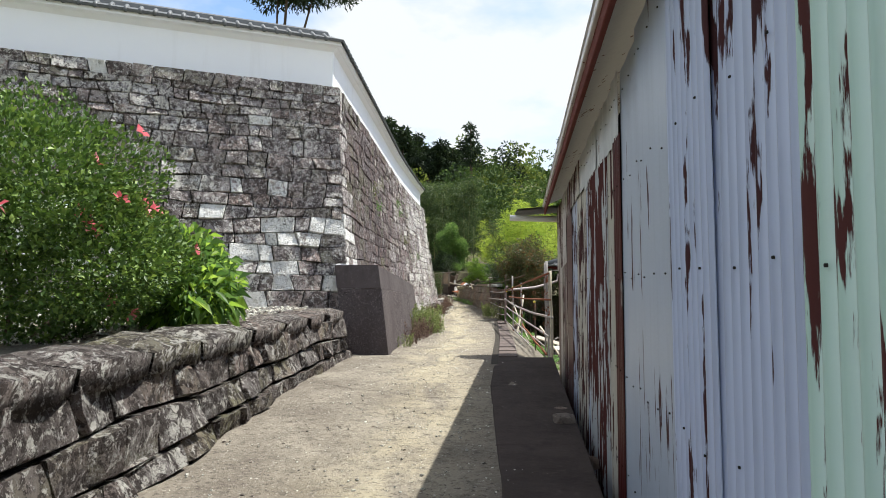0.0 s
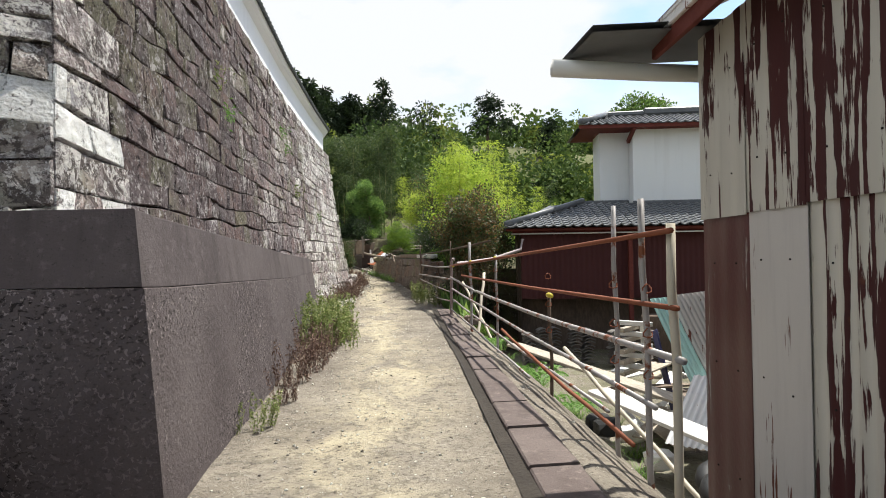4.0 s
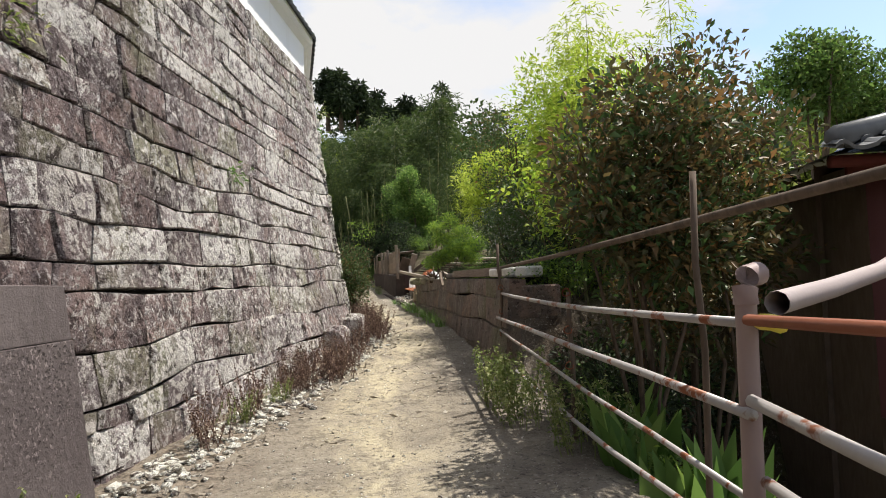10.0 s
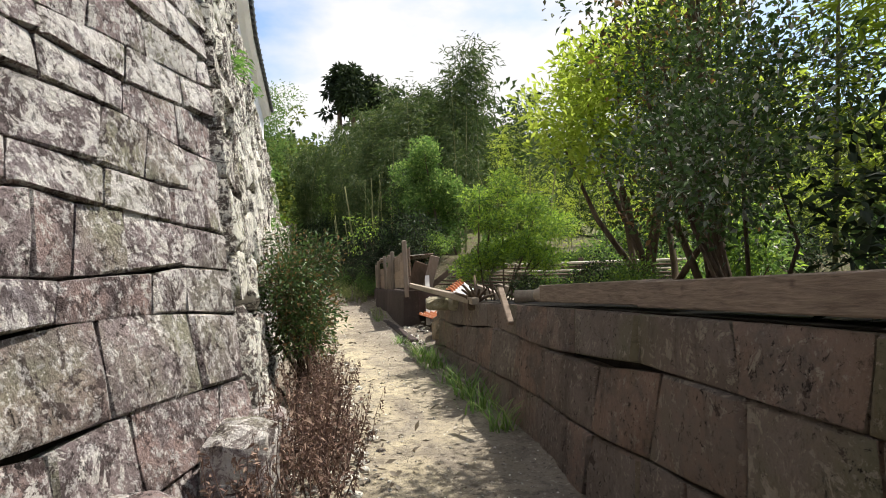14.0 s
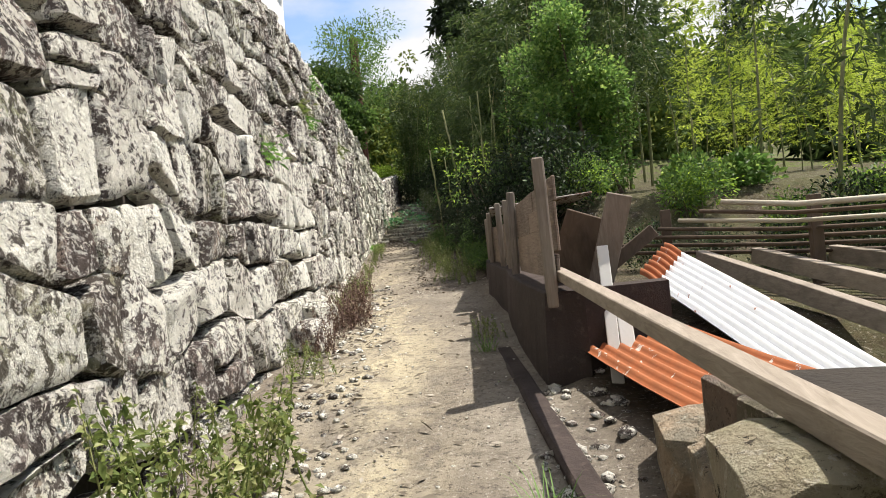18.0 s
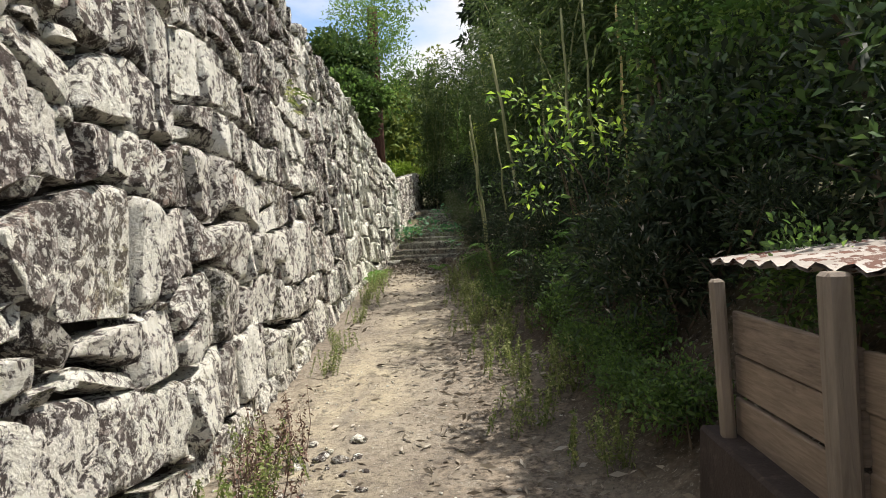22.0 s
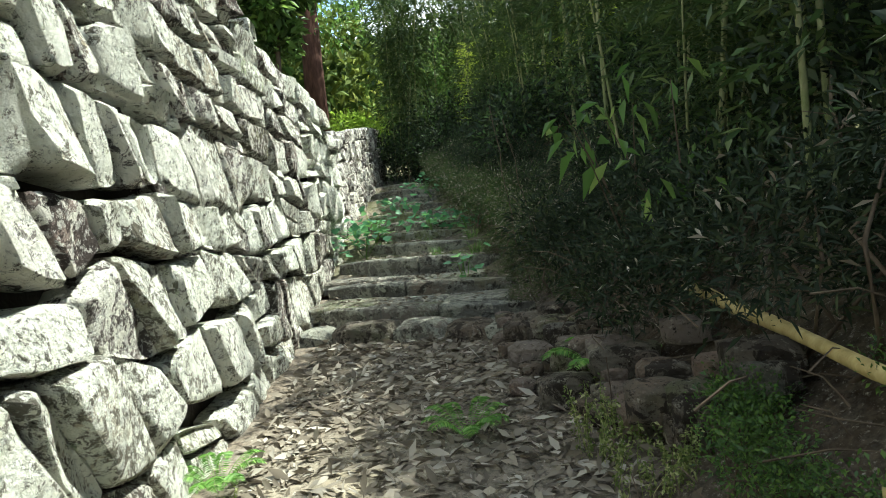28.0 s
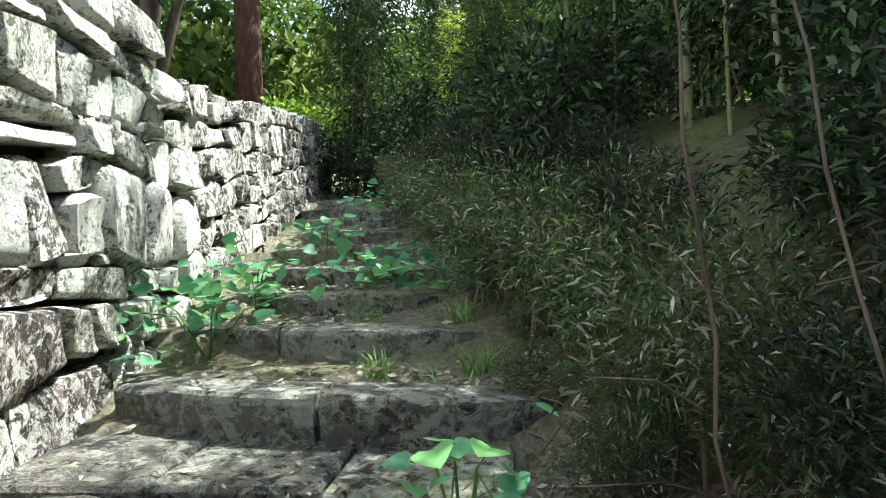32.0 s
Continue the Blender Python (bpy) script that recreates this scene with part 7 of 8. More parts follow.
rr = np.random.default_rng(93)
tufts = [(1.5, 33.6, 0.9), (1.38, 34.2, 1.1), (1.3, 34.8, 1.2), (1.15, 35.5, 1.0), (0.95, 36.5, 1.1), (0.85, 37.0, 1.2), (0.7, 37.6, 0.9), (0.35, 38.6, 0.7), (-0.3, 41.6, 0.6), (-5.7, 62.25, 0.8), (-5.4, 62.2, 0.9), (-5.9, 62.5, 0.7), (-5.3, 62.6, 0.8), (-5.5, 63.3, 0.8), (-6.2, 63.4, 0.6), (-5.6, 61.6, 0.5), (-5.35, 61.75, 0.55), (-5.1, 61.5, 0.5), (-5.45, 61.9, 0.6), (-5.2, 62.0, 0.6), (-4.9, 61.9, 0.6)]
tufts += [(2.6 + 1.8 * rr.random(), 14 + 9 * rr.random(), 0.6 + 0.4 * rr.random()) for k in range(24)]
repeat(grass_tuft(94), tufts, 95)


def weed_plant(seed, dry):
    rng = np.random.default_rng(seed)
    name = "dry_weed" if dry else "green_weed"
    ob = thing(name, (0, 0, 0), "clump of dry brown weed stalks" if dry else "leafy pale green weed clump", "weed", "dry weeds" if dry else "green weeds")
    P, W = [], []
    st = Build()
    for k in range(16 if dry else 15):
        a, h = rng.random() * 6.28, (0.35 + 0.4 * rng.random())
        base = np.array([(0.16 if dry else 0.2) * rng.normal(), (0.16 if dry else 0.2) * rng.normal(), 0])
        tip = base + np.array([0.18 * math.cos(a), 0.18 * math.sin(a), h])
        mid = (base + tip) / 2 + np.array([0.03 * rng.normal(), 0.03 * rng.normal(), 0])
        st.tube([base, mid, tip], [0.005, 0.004, 0.002], 4, False)
        for q in range(34 if dry else 60):
            t = 0.15 + 0.85 * rng.random()
            P.append(base + (tip - base) * t + rng.normal(size=3) * 0.015)
            W.append(rng.normal(size=3) + np.array([0, 0, -0.3 if dry else 0.3]))
    tagged(part("stem_mass", st.mesh("stem_mass", M["stalk_dry"] if dry else M["leaf_weed"]), ob), kind="stuff")
    ln = (0.03 + 0.035 * rng.random(len(P))) if dry else (0.028 + 0.036 * rng.random(len(P)))
    part("foliage", leaf_mesh("foliage", np.array(P), np.array(W), ln, ln * (0.4 if dry else 0.5), M["stalk_dry"] if dry else M["leaf_weed"], 0.2, rng, 0.25), ob)
    return ob


def along(y, off):
    return lerp_line(y, FOOT) + off


dry = [(-0.68, 15.2, 0.8), (-0.62, 16.0, 0.9), (-0.6, 16.6, 1.1), (-0.58, 17.2, 1.1), (-0.5, 17.8, 0.8), (-0.65, 14.2, 0.7), (-0.6, 20.8, 0.8), (-0.62, 21.6, 0.9), (-0.5, 19.9, 1.1), (-0.4, 20.5, 1.0), (-0.5, 18.9, 1.05), (-0.3, 19.2, 0.9)]
dry += [(along(y, 0.3 + 0.12 * math.sin(y * 9)), y, 0.7 + 0.3 * abs(math.sin(y * 5))) for y in (26.2, 27.3, 28.3, 28.7, 29.1, 29.4, 29.8, 30.3, 30.9, 31.8, 32.3, 32.6, 32.9, 33.2, 33.6, 34.0, 34.4, 34.9, 35.5)]
dry += [(along(y, 0.35), y, 0.8) for y in (36.2, 37.2, 41.6, 42.4, 42.9, 43.3, 43.7, 44.2, 44.7, 45.2, 46.0, 46.5)]
dry += [(along(y, 0.42 + 0.2 * math.sin(y * 13)), y, 0.95 + 0.25 * math.sin(y * 5)) for y in (28.5, 28.9, 29.2, 29.5, 29.7, 30.0, 32.4, 32.8, 33.1, 33.4, 35.0, 35.3, 43.2, 43.6)]
repeat(weed_plant(96, True), dry, 97)
green = [(-0.3, 18.4, 0.9), (-0.75, 18.2, 1.1), (-0.35, 20.5, 0.9), (-0.45, 21.0, 0.85), (-0.22, 19.7, 0.7), (-0.6, 18.6, 1.2), (-0.5, 19.1, 1.3), (-0.55, 19.6, 1.4), (-0.62, 20.1, 1.2), (-0.4, 19.4, 0.9), (-0.7, 22.6, 0.8), (-0.85, 23.8, 0.7), (-0.8, 13.2, 0.5)]
green += [(along(y, 0.3), y, s) for y, s in ((27.0, 0.5), (28.0, 0.45), (37.8, 0.95), (38.3, 1.2), (38.7, 1.0), (40.9, 0.55), (43.9, 0.55), (45.6, 0.6), (46.3, 0.55), (48.5, 0.4), (49.4, 0.45), (50.9, 0.4), (52.2, 0.5), (52.7, 0.45), (53.3, 0.5), (54.0, 0.5), (54.5, 0.45), (55.9, 0.4))]
green += [(lerp_line(y, RIGHT) + 0.12 + 0.2 * math.sin(y * 17), y, 0.45 + 0.3 * abs(math.sin(y * 7))) for y in np.arange(46.6, 54.5, 0.6)] + [(-3.95, 56.6, 0.6), (-3.8, 56.2, 0.5)]
green += [(2.05, 26.9, 1.1), (1.98, 27.3, 0.9), (2.1, 26.4, 0.8), (-0.32, 42.0, 0.42), (-2.4, 6.2, 0.5), (2.45, 25.6, 1.0), (0.72, 1.75, 0.5)]
repeat(weed_plant(98, False), green, 99)


def heart_plants():
    """Broad heart-leaved vine plants spreading over the steps."""
    rng = np.random.default_rng(101)
    for cx, cy, cz, r, n in ((-7.15, 62.9, 3.2, 0.42, 60), (-7.2, 63.8, 3.4, 0.5, 70), (-6.3, 64.4, 3.45, 0.5, 70), (-5.6, 64.0, 3.4, 0.4, 50), (-5.3, 61.15, 2.82, 0.22, 14), (-7.3, 66.0, 3.8, 0.45, 50), (-7.0, 68, 4.3, 0.6, 60)):
        ob = thing("heart_leaf_vine", (cx, cy, cz - 0.3), "broad blue-green heart-leaved vine on the steps", "vine", "vines on the steps")
        p = np.array([cx, cy, cz]) + rng.normal(size=(n, 3)) * np.array([r * 0.55, r * 0.55, 0.09])
        w = rng.normal(size=(n, 3)) * np.array([1, 1, 0.25])
        part("foliage", heart_mesh("foliage", p, w, 0.08 + 0.06 * rng.random(n), M["leaf_blue"], rng), ob)
        st = Build()
        for k in range(6):
            q = p[k]
            st.tube([(cx, cy, cz - 0.35), ((cx + q[0]) / 2, (cy + q[1]) / 2, cz), tuple(q)], 0.005, 4, False)
        tagged(part("stem_mass", st.mesh("stem_mass", M["leaf_grass"]), ob), kind="stuff")


heart_plants()


def strap_clump():
    rng = np.random.default_rng(103)
    for x, y, z in ((2.9, 24.5, -0.35), (2.75, 25.3, -0.25), (2.95, 25.9, -0.25)):
        ob = thing("strap_leaf_clump", (x, y, z), "clump of broad upright strap leaves", "garden plant", "strap-leaved plants")
        n = 20
        a = rng.random(n) * 6.28
        P = np.stack([x + 0.12 * rng.normal(size=n), y + 0.12 * rng.normal(size=n), np.full(n, z)], 1)
        part("foliage", leaf_mesh("foliage", P, np.stack([np.cos(a) * 0.5, np.sin(a) * 0.5, np.ones(n) * 1.4], 1), 0.7 + 0.3 * rng.random(n), 0.17, M["leaf_mid"], 0.12, rng, 0.12), ob)


strap_clump()


def wall_tufts():
    rng = np.random.default_rng(105)
    spots = [(face_e, 13.2, 3.3), (face_e, 11.2, 4.6), (face_e, 11.9, 4.3), (face_e, 4.5, 4.2), (face_e, 5.0, 3.7), (face_e, 16.5, 2.9), (face_e, 21.4, 5.2), (face_b, 1.2, 5.0), (face_b, 2.2, 4.3), (face_b, 11.8, 4.4), (face_b, 12.3, 4.2), (face_b, 9.5, 3.2), (face_b, 17.0, 4.4), (face_b, 7.5, 5.6), (face_b, 13.5, 5.2)]
    for i, (fc, u, z) in enumerate(spots):
        p, nn = fc.at(u, z), fc.normal(u, z)
        ob = thing("wall_fern", tuple(p), "small green tuft rooted in a wall joint", "fern", "tufts on the walls")
        n = 90
        a = rng.random(n) * 6.28
        P = np.array(p) + rng.normal(size=(n, 3)) * 0.09
        W = rng.normal(size=(n, 3)) + np.array(nn) * 1.2 + np.array([0, 0, 0.2])
        L = (0.06 + 0.06 * rng.random(n)) * (1.2 if fc is face_b else 0.8)
        part("foliage", leaf_mesh("foliage", P, W, L, L * 0.15, M["leaf_fern"] if i % 3 else M["leaf_weed"], 0.1, rng, 0.4), ob)


wall_tufts()


# fallen leaves and rubble
def litter():
    rng = np.random.default_rng(107)
    P, W = [], []
    for k in range(15000):
        if k < 2600:
            y = 24.5 + 22 * rng.random()
            x = lerp_line(y, FOOT) + 0.15 + 0.75 * rng.random() ** 1.5
        elif k < 3300:
            y = 26 + 20 * rng.random()
            x = lerp_line(y, MIDDLE) + 0.7 * rng.normal()
        elif k < 6500:
            y = 56.3 + 3.2 * rng.random()
            a, b = lerp_line(y, FOOT) + 0.15, lerp_line(y, RIGHT) + 0.3
            x = a + (b - a) * rng.random()
        else:
            y = 45.5 + 17 * rng.random() ** 0.7
            a, b = lerp_line(y, FOOT) + 0.15, lerp_line(y, RIGHT) + 0.5
            x = a + (b - a) * rng.random()
            if abs(x - lerp_line(y, MIDDLE)) < 0.45 and rng.random() < (0.75 if y < 56.5 else 0.2):
                continue
        P.append((x, y, land(x, y) + 0.006 + 0.012 * rng.random()))
        W.append((rng.normal(), rng.normal(), 0.22 * rng.normal()))
    n = len(P)
    ln = (0.035 + 0.075 * rng.random(n) ** 1.5) * np.where(np.array(P)[:, 1] > 54, 1.45, 1.0)
    solo("fallen_leaves", leaf_mesh("fallen_leaves", np.array(P), np.array(W), ln, ln * 0.32, M["leaf_dry"], 0.1, rng), "dry pale fallen leaves strewn over the lane", "fallen leaves", kind="stuff")
    P, W = [], []
    for y, z in STAIR[:8]:
        for k in range(120):
            x = lerp_line(y, MIDDLE) + 0.55 * rng.normal()
            P.append((x, y + 0.05 + 0.8 * rng.random(), z + 0.012))
            W.append((rng.normal(), rng.normal(), 0.15 * rng.normal()))
    ln = 0.04 + 0.06 * rng.random(len(P))
    solo("fallen_leaves", leaf_mesh("fallen_leaves", np.array(P), np.array(W), ln, ln * 0.35, M["leaf_dry"], 0.1, rng), "dry leaves lying on the steps", "fallen leaves", kind="stuff")


litter()
scatter("wall_foot_rubble", "pale stone chips along the wall foot", 700, lambda r: (lambda y: (lerp_line(y, FOOT) + 0.2 + 0.7 * r.random() ** 1.3, y))(25 + 22 * r.random()), 0.045, M["boulder"], np.random.default_rng(109))
scatter("lane_grit", "small stones and grit on the lane", 6500, lambda r: (lambda y: (lerp_line(y, MIDDLE) + 0.75 * r.normal(), y))(1 + 48 * r.random() ** 1.2), 0.012, M["boulder"], np.random.default_rng(110), "grit")
scatter("wall_foot_chips", "pale broken stone chips along the castle wall foot", 1500, lambda r: (lambda y: (lerp_line(y, FOOT) + 0.12 + 0.55 * r.random() ** 1.4, y))(21.5 + 14 * r.random()), 0.045, M["boulder"], np.random.default_rng(113))
scatter("terrace_chips", "pale stone chips and dry debris on the terrace", 3200, lambda r: (-2.5 - 4.5 * r.random(), 5.0 + 6.6 * r.random()), 0.042, M["boulder"], np.random.default_rng(111))
scatter("wall_end_rubble", "loose rubble below the pen wall", 120, lambda r: (0.3 + 0.5 * r.random(), 38.2 + 2.6 * r.random()), 0.05, M["boulder_dark"], np.random.default_rng(112))


# twigs and fallen bamboo on the right bank
def twigs():
    rng = np.random.default_rng(113)
    b = Build()
    for k in range(480):
        y = 50 + 12.5 * rng.random()
        x = lerp_line(y, RIGHT) + 0.1 + 1.7 * rng.random()
        z = land(x, y) + 0.05 + 0.9 * rng.random() ** 2
        l = 0.15 + 0.35 * rng.random()
        d = Vector((rng.normal(), rng.normal(), 0.45 * rng.normal())).normalized() * l
        c = Vector((x, y, z))
        b.tube([c - d / 2, c + Vector((0.03 * rng.normal(), 0.03 * rng.normal(), 0.03)), c + d / 2], [0.0045, 0.0035, 0.002], 4, False)
    solo("dead_twigs", b.mesh("dead_twigs", M["twig"]), "tangle of dead twigs on the bank", "twigs", kind="stuff")
    for a, c, r, m, lab in (((-3.3, 57.9, 2.76), (-2.95, 54.7, 2.64), 0.04, "culm_dry", "fallen yellow bamboo pole"), ((-2.3, 54.0, 2.2), (-2.8, 53.9, 6.0), 0.035, "culm", "bare leaning bamboo pole"), ((-3.3, 55.4, 2.45), (-1.2, 54.6, 2.55), 0.03, "culm_dry", "fallen yellow bamboo pole"),
                            ((-2.3, 51.6, 2.2), (-0.5, 50.8, 2.5), 0.05, "twig", "dead branch caught on the bank"), ((-2.6, 52.4, 1.9), (-0.9, 51.5, 2.4), 0.06, "twig", "dead branch caught on the bank"), ((-2.85, 53.0, 1.9), (-3.1, 53.0, 4.5), 0.018, "culm", "bare leaning bamboo pole"),
                            ((-2.4, 52.5, 1.9), (-2.6, 52.5, 4.4), 0.016, "culm", "bare leaning bamboo pole"), ((-2.7, 52.2, 2.0), (-2.95, 52.3, 4.6), 0.02, "culm", "bare leaning bamboo pole"), ((-1.45, 52.0, 2.2), (-1.5, 52.2, 6.0), 0.025, "culm", "bare upright bamboo pole"), ((-1.1, 52.6, 2.2), (-1.2, 52.4, 6.2), 0.025, "culm", "bare upright bamboo pole"), ((-0.7, 51.6, 2.3), (-0.75, 51.8, 5.8), 0.022, "culm_dry", "bare upright bamboo pole"), ((-1.9, 53.2, 2.2), (-1.9, 53.5, 6.2), 0.022, "culm", "bare upright bamboo pole"), ((-0.3, 49.9, 3.1), (-2.0, 51.2, 2.75), 0.035, "culm_dry", "fallen bamboo pole caught"), ((-4.55, 60.6, 2.6), (-4.75, 60.5, 4.6), 0.006, "twig", "thin dead stem"), ((-4.3, 60.2, 2.6), (-4.6, 60.3, 4.4), 0.005, "twig", "thin dead stem")):
        a, c = Vector(a), Vector(c)
        pts = [a.lerp(c, i / 8) + Vector((0.015 * math.sin(i * 2.3), 0.012 * math.cos(i * 3), 0)) for i in range(9)]
        rs = [r * (1 - 0.35 * i / 8) * (1.12 if i % 2 else 1.0) for i in range(9)]
        solo("fallen_pole", Build().tube(pts, rs, 8).mesh("fallen_pole", M[m], True), lab + " on the bank", "pole", "poles on the bank")


twigs()


# ---- far woods ----
def far_woods():
    rng = np.random.default_rng(120)
    sets = {"far_a": [], "far_b": [], "far_c": []}
    count = 0
    while count < 680:
        a = radians(-34 + 92 * rng.random())
        d = 40 + 240 * rng.random() ** 1.5
        x, y = 5 + d * math.sin(a), 25 + d * math.cos(a)
        if y < 70 and x < 14 or (y < 90 and -14 < x < 2) or (x < 0 and y < 70):
            continue
        z = land(x, y)
        r = 1.8 + 2.8 * rng.random() ** 1.5
        u = 0.5 + 0.85 * noise.noise((x * 0.05, y * 0.05, 0)) + 0.45 * (rng.random() - 0.5)
        sets["far_a" if u < 0.42 else "far_b" if u < 0.82 else "far_c"].append((x, y, z + r * 1.1, r, d))
        count += 1
    for key, trees in sets.items():
        P, W, L = [], [], []
        for x, y, z, r, d in trees:
            n = int((480 if d < 80 else 300 if d < 130 else 170) * min(1.6, (r / 2.6) ** 2 + 0.3))
            bl = [(x + r * 0.5 * rng.normal(), y + r * 0.5 * rng.normal(), z + r * 0.6 * rng.normal(), r * (0.28 + 0.25 * rng.random()), 0.8) for k in range(9)]
            p, w = blob_points(bl, n, rng, 0.75)
            P.append(p)
            W.append(w + 0.6 * rng.normal(size=w.shape) + np.array([0, 0, 0.3]))
            L.append((0.5 + 0.5 * rng.random(n)) * (0.78 if d < 80 else 1.07 if d < 130 else 1.7))
        P, W, L = np.concatenate(P), np.concatenate(W), np.concatenate(L)
        solo("far_woods", leaf_mesh("far_woods", P, W, L, L * 0.55, M[key], 0.25, rng, 0.2), {"far_a": "sunlit yellow-green woods on the hillside", "far_b": "green mixed woods on the hillside", "far_c": "dark evergreen woods on the hillside"}[key], "woods", kind="stuff")


far_woods()


def conifer(x, y, top, h, r, seed):
    rng = np.random.default_rng(seed)
    ob = thing("conifer", (x, y, top - h), "dark conifer rising above the ridge woods", "tree", "ridge conifers")
    part("trunk", Build().tube([(x, y, top - h), (x, y, top)], [0.4, 0.05], 6).mesh("trunk", M["bark"]), ob)
    bl = []
    for k in range(20):
        t = rng.random()
        a = rng.random() * 6.28
        q = r * (0.95 - 0.75 * t) * (0.35 + 0.75 * rng.random())
        bl.append((x + q * math.cos(a), y + q * math.sin(a), top - 0.8 - h * 0.62 * (1 - t), r * (0.42 - 0.22 * t) * (0.6 + 0.7 * rng.random()), 0.55))
    P, W = blob_points(bl, 1700, rng, 0.3)
    part("crown", leaf_mesh("crown", P, W + 0.5 * rng.normal(size=W.shape), 0.55 + 0.5 * rng.random(len(P)), 0.3, M["far_c"], 0.2, rng, 0.2), ob)


conifer(27, 130, 35, 13, 4.6, 131)
conifer(40, 130, 29.5, 9, 3.4, 133)
conifer(6, 130, 37, 14, 3.4, 134)
for k in range(7):
    conifer(-11.5 + 2.2 * k, 108 + 3 * math.sin(k * 5), 31.9 - 0.9 * k + 1.1 * math.sin(k * 3), 9, 3.0, 140 + k)
# ---- loose things in the yard and by the pen ----
M["wood_pale"] = wood("weathered_pale_beam", (0.15, 0.127, 0.104), (0.31, 0.27, 0.228), (14, 2, 14))
M["tin_orange"] = tin("orange_rusted_tin", (0.55, 0.5, 0.45), (0.45, 0.42, 0.38), 0.6, (0.42, 0.12, 0.035))
def flat_board(name, a, b, w, t, mat, label, category="board", group="", up=(0, 0, 1)):
    return solo(name, Build().beam(a, b, w, t, 0.005, up).mesh(name, M[mat]), label, category, group)


def bent_sheet(name, origin, along_v, down_v, width, length, pitch, mat, label, group=""):
    """A corrugated sheet: waves across along_v, falling down_v."""
    o, a, d = Vector(origin), Vector(along_v).normalized(), Vector(down_v).normalized()
    nrm = a.cross(d).normalized()
    n = int(width / pitch * 6)
    b = Build()
    for off in (0, 0.004):
        rows = []
        for j in range(5):
            rows.append([o + a * (width * i / n) + d * (length * j / 4) + nrm * (0.2 * pitch * math.sin(2 * math.pi * i / 6) + off + 0.02 * math.sin(j * 0.8)) for i in range(n + 1)])
        b.grid(rows)
    return solo(name, b.mesh(name, M[mat], True), label, "tin sheet", group)


def stump():
    c = Vector((1.42, 35.6, 1.4))
    st = thing("tree_stump", c, "gnarled dark stump with cut branch ends on the wall top", "tree stump")
    rng = np.random.default_rng(220)
    part("bole", rock(c, (0.09, 0.09, 0.1), 41.0, M["bark"], 0.8), st)
    for k in range(10):
        a = 0.63 * k + 0.3 * rng.random()
        d = Vector((math.cos(a), math.sin(a), 0.2 + 1.2 * rng.random()))
        l = 0.1 + 0.16 * rng.random()
        part("branch", Build().tube([c, c + d * l * 0.5 + Vector((0.02, 0.01, 0.02)), c + d * l], [0.03, 0.02, 0.012], 6).mesh("branch", M["bark"], True), st)


stump()
# beside the pen: fallen beam, sheets and slats
flat_board("fallen_beam", (0.44, 40.7, 1.69), (1.43, 35.42, 1.43), 0.085, 0.075, "wood_pale", "bleached square timber beam propped from pen to wall", "beam")
flat_board("propped_board", (0.8, 40.2, 0.7), (0.79, 40.75, 1.86), 0.085, 0.035, "white_trim", "pale upright board propped under the beam", "board", "", (0, 1, 0))
flat_board("propped_board", (0.9, 40.3, 0.95), (0.89, 40.55, 1.4), 0.1, 0.03, "white_trim", "short pale board end beside the propped board", "board", "", (0, 1, 0))
flat_board("leaning_post", (0.72, 40.95, 1.4), (0.96, 40.85, 2.25), 0.19, 0.1, "post_wood", "broken grey post behind the pen", "post", "", (0, 1, 0))
flat_board("leaning_board", (0.5, 41.1, 1.5), (0.74, 40.98, 2.11), 0.4, 0.03, "dark_wood", "dark weathered board leaning behind the pen", "board", "", (0, 1, 0))
flat_board("leaning_board", (0.7, 41.3, 1.55), (1.25, 41.3, 1.95), 0.11, 0.06, "dark_wood", "short dark offcut caught behind the post", "board", "", (0, 1, 0))
bent_sheet("tin_sheet", (1.48, 42.3, 1.8), (-0.33, -0.55, -0.23), (0.67, -2.05, -0.63), 0.68, 0.33, 0.1, "tin_orange", "corrugated sheet end rusted bright orange", "fallen tin sheets")
bent_sheet("tin_sheet", (1.58, 42.0, 1.706), (-0.33, -0.55, -0.23), (0.67, -2.05, -0.63), 0.72, 2.5, 0.1, "tin_silver", "bright galvanised corrugated sheet sloping off the pen", "fallen tin sheets")
bent_sheet("tin_sheet", (0.58, 40.42, 1.14), (0.93, 0.3, 0.1), (0.34, -0.92, -0.06), 0.8, 1.75, 0.09, "tin_orange", "rust-striped corrugated sheet under the beam", "fallen tin sheets")
for k, (a, b) in enumerate((((1.85, 42.6, 1.62), (2.85, 39.4, 1.05)), ((2.4, 42.7, 1.6), (3.3, 39.6, 1.16)), ((3.0, 42.4, 1.58), (4.2, 39.5, 1.22)), ((3.7, 42.0, 1.5), (5.2, 39.6, 1.2)))):
    flat_board("fallen_joist", a, b, 0.1, 0.15, "wood_pale", "bleached joist of the collapsed roof", "beam", "collapsed roof timbers")
for k in range(7):
    z = 1.62 + 0.075 * k
    b = Build().tube([(0.9 + 0.2 * k, 43.2 - 0.1 * k, z + 0.1), (2.6, 42.6 - 0.1 * k, z), (5.6, 40.6 - 0.12 * k, z - 0.08 * 1)], 0.022 + 0.006 * (k == 6), 7)
    solo("stored_pole", b.mesh("stored_pole", M["bamboo_pole"] if k in (4, 6) else M["dark_wood"], True), "long pole stored flat behind the pen", "pole", "stored poles")
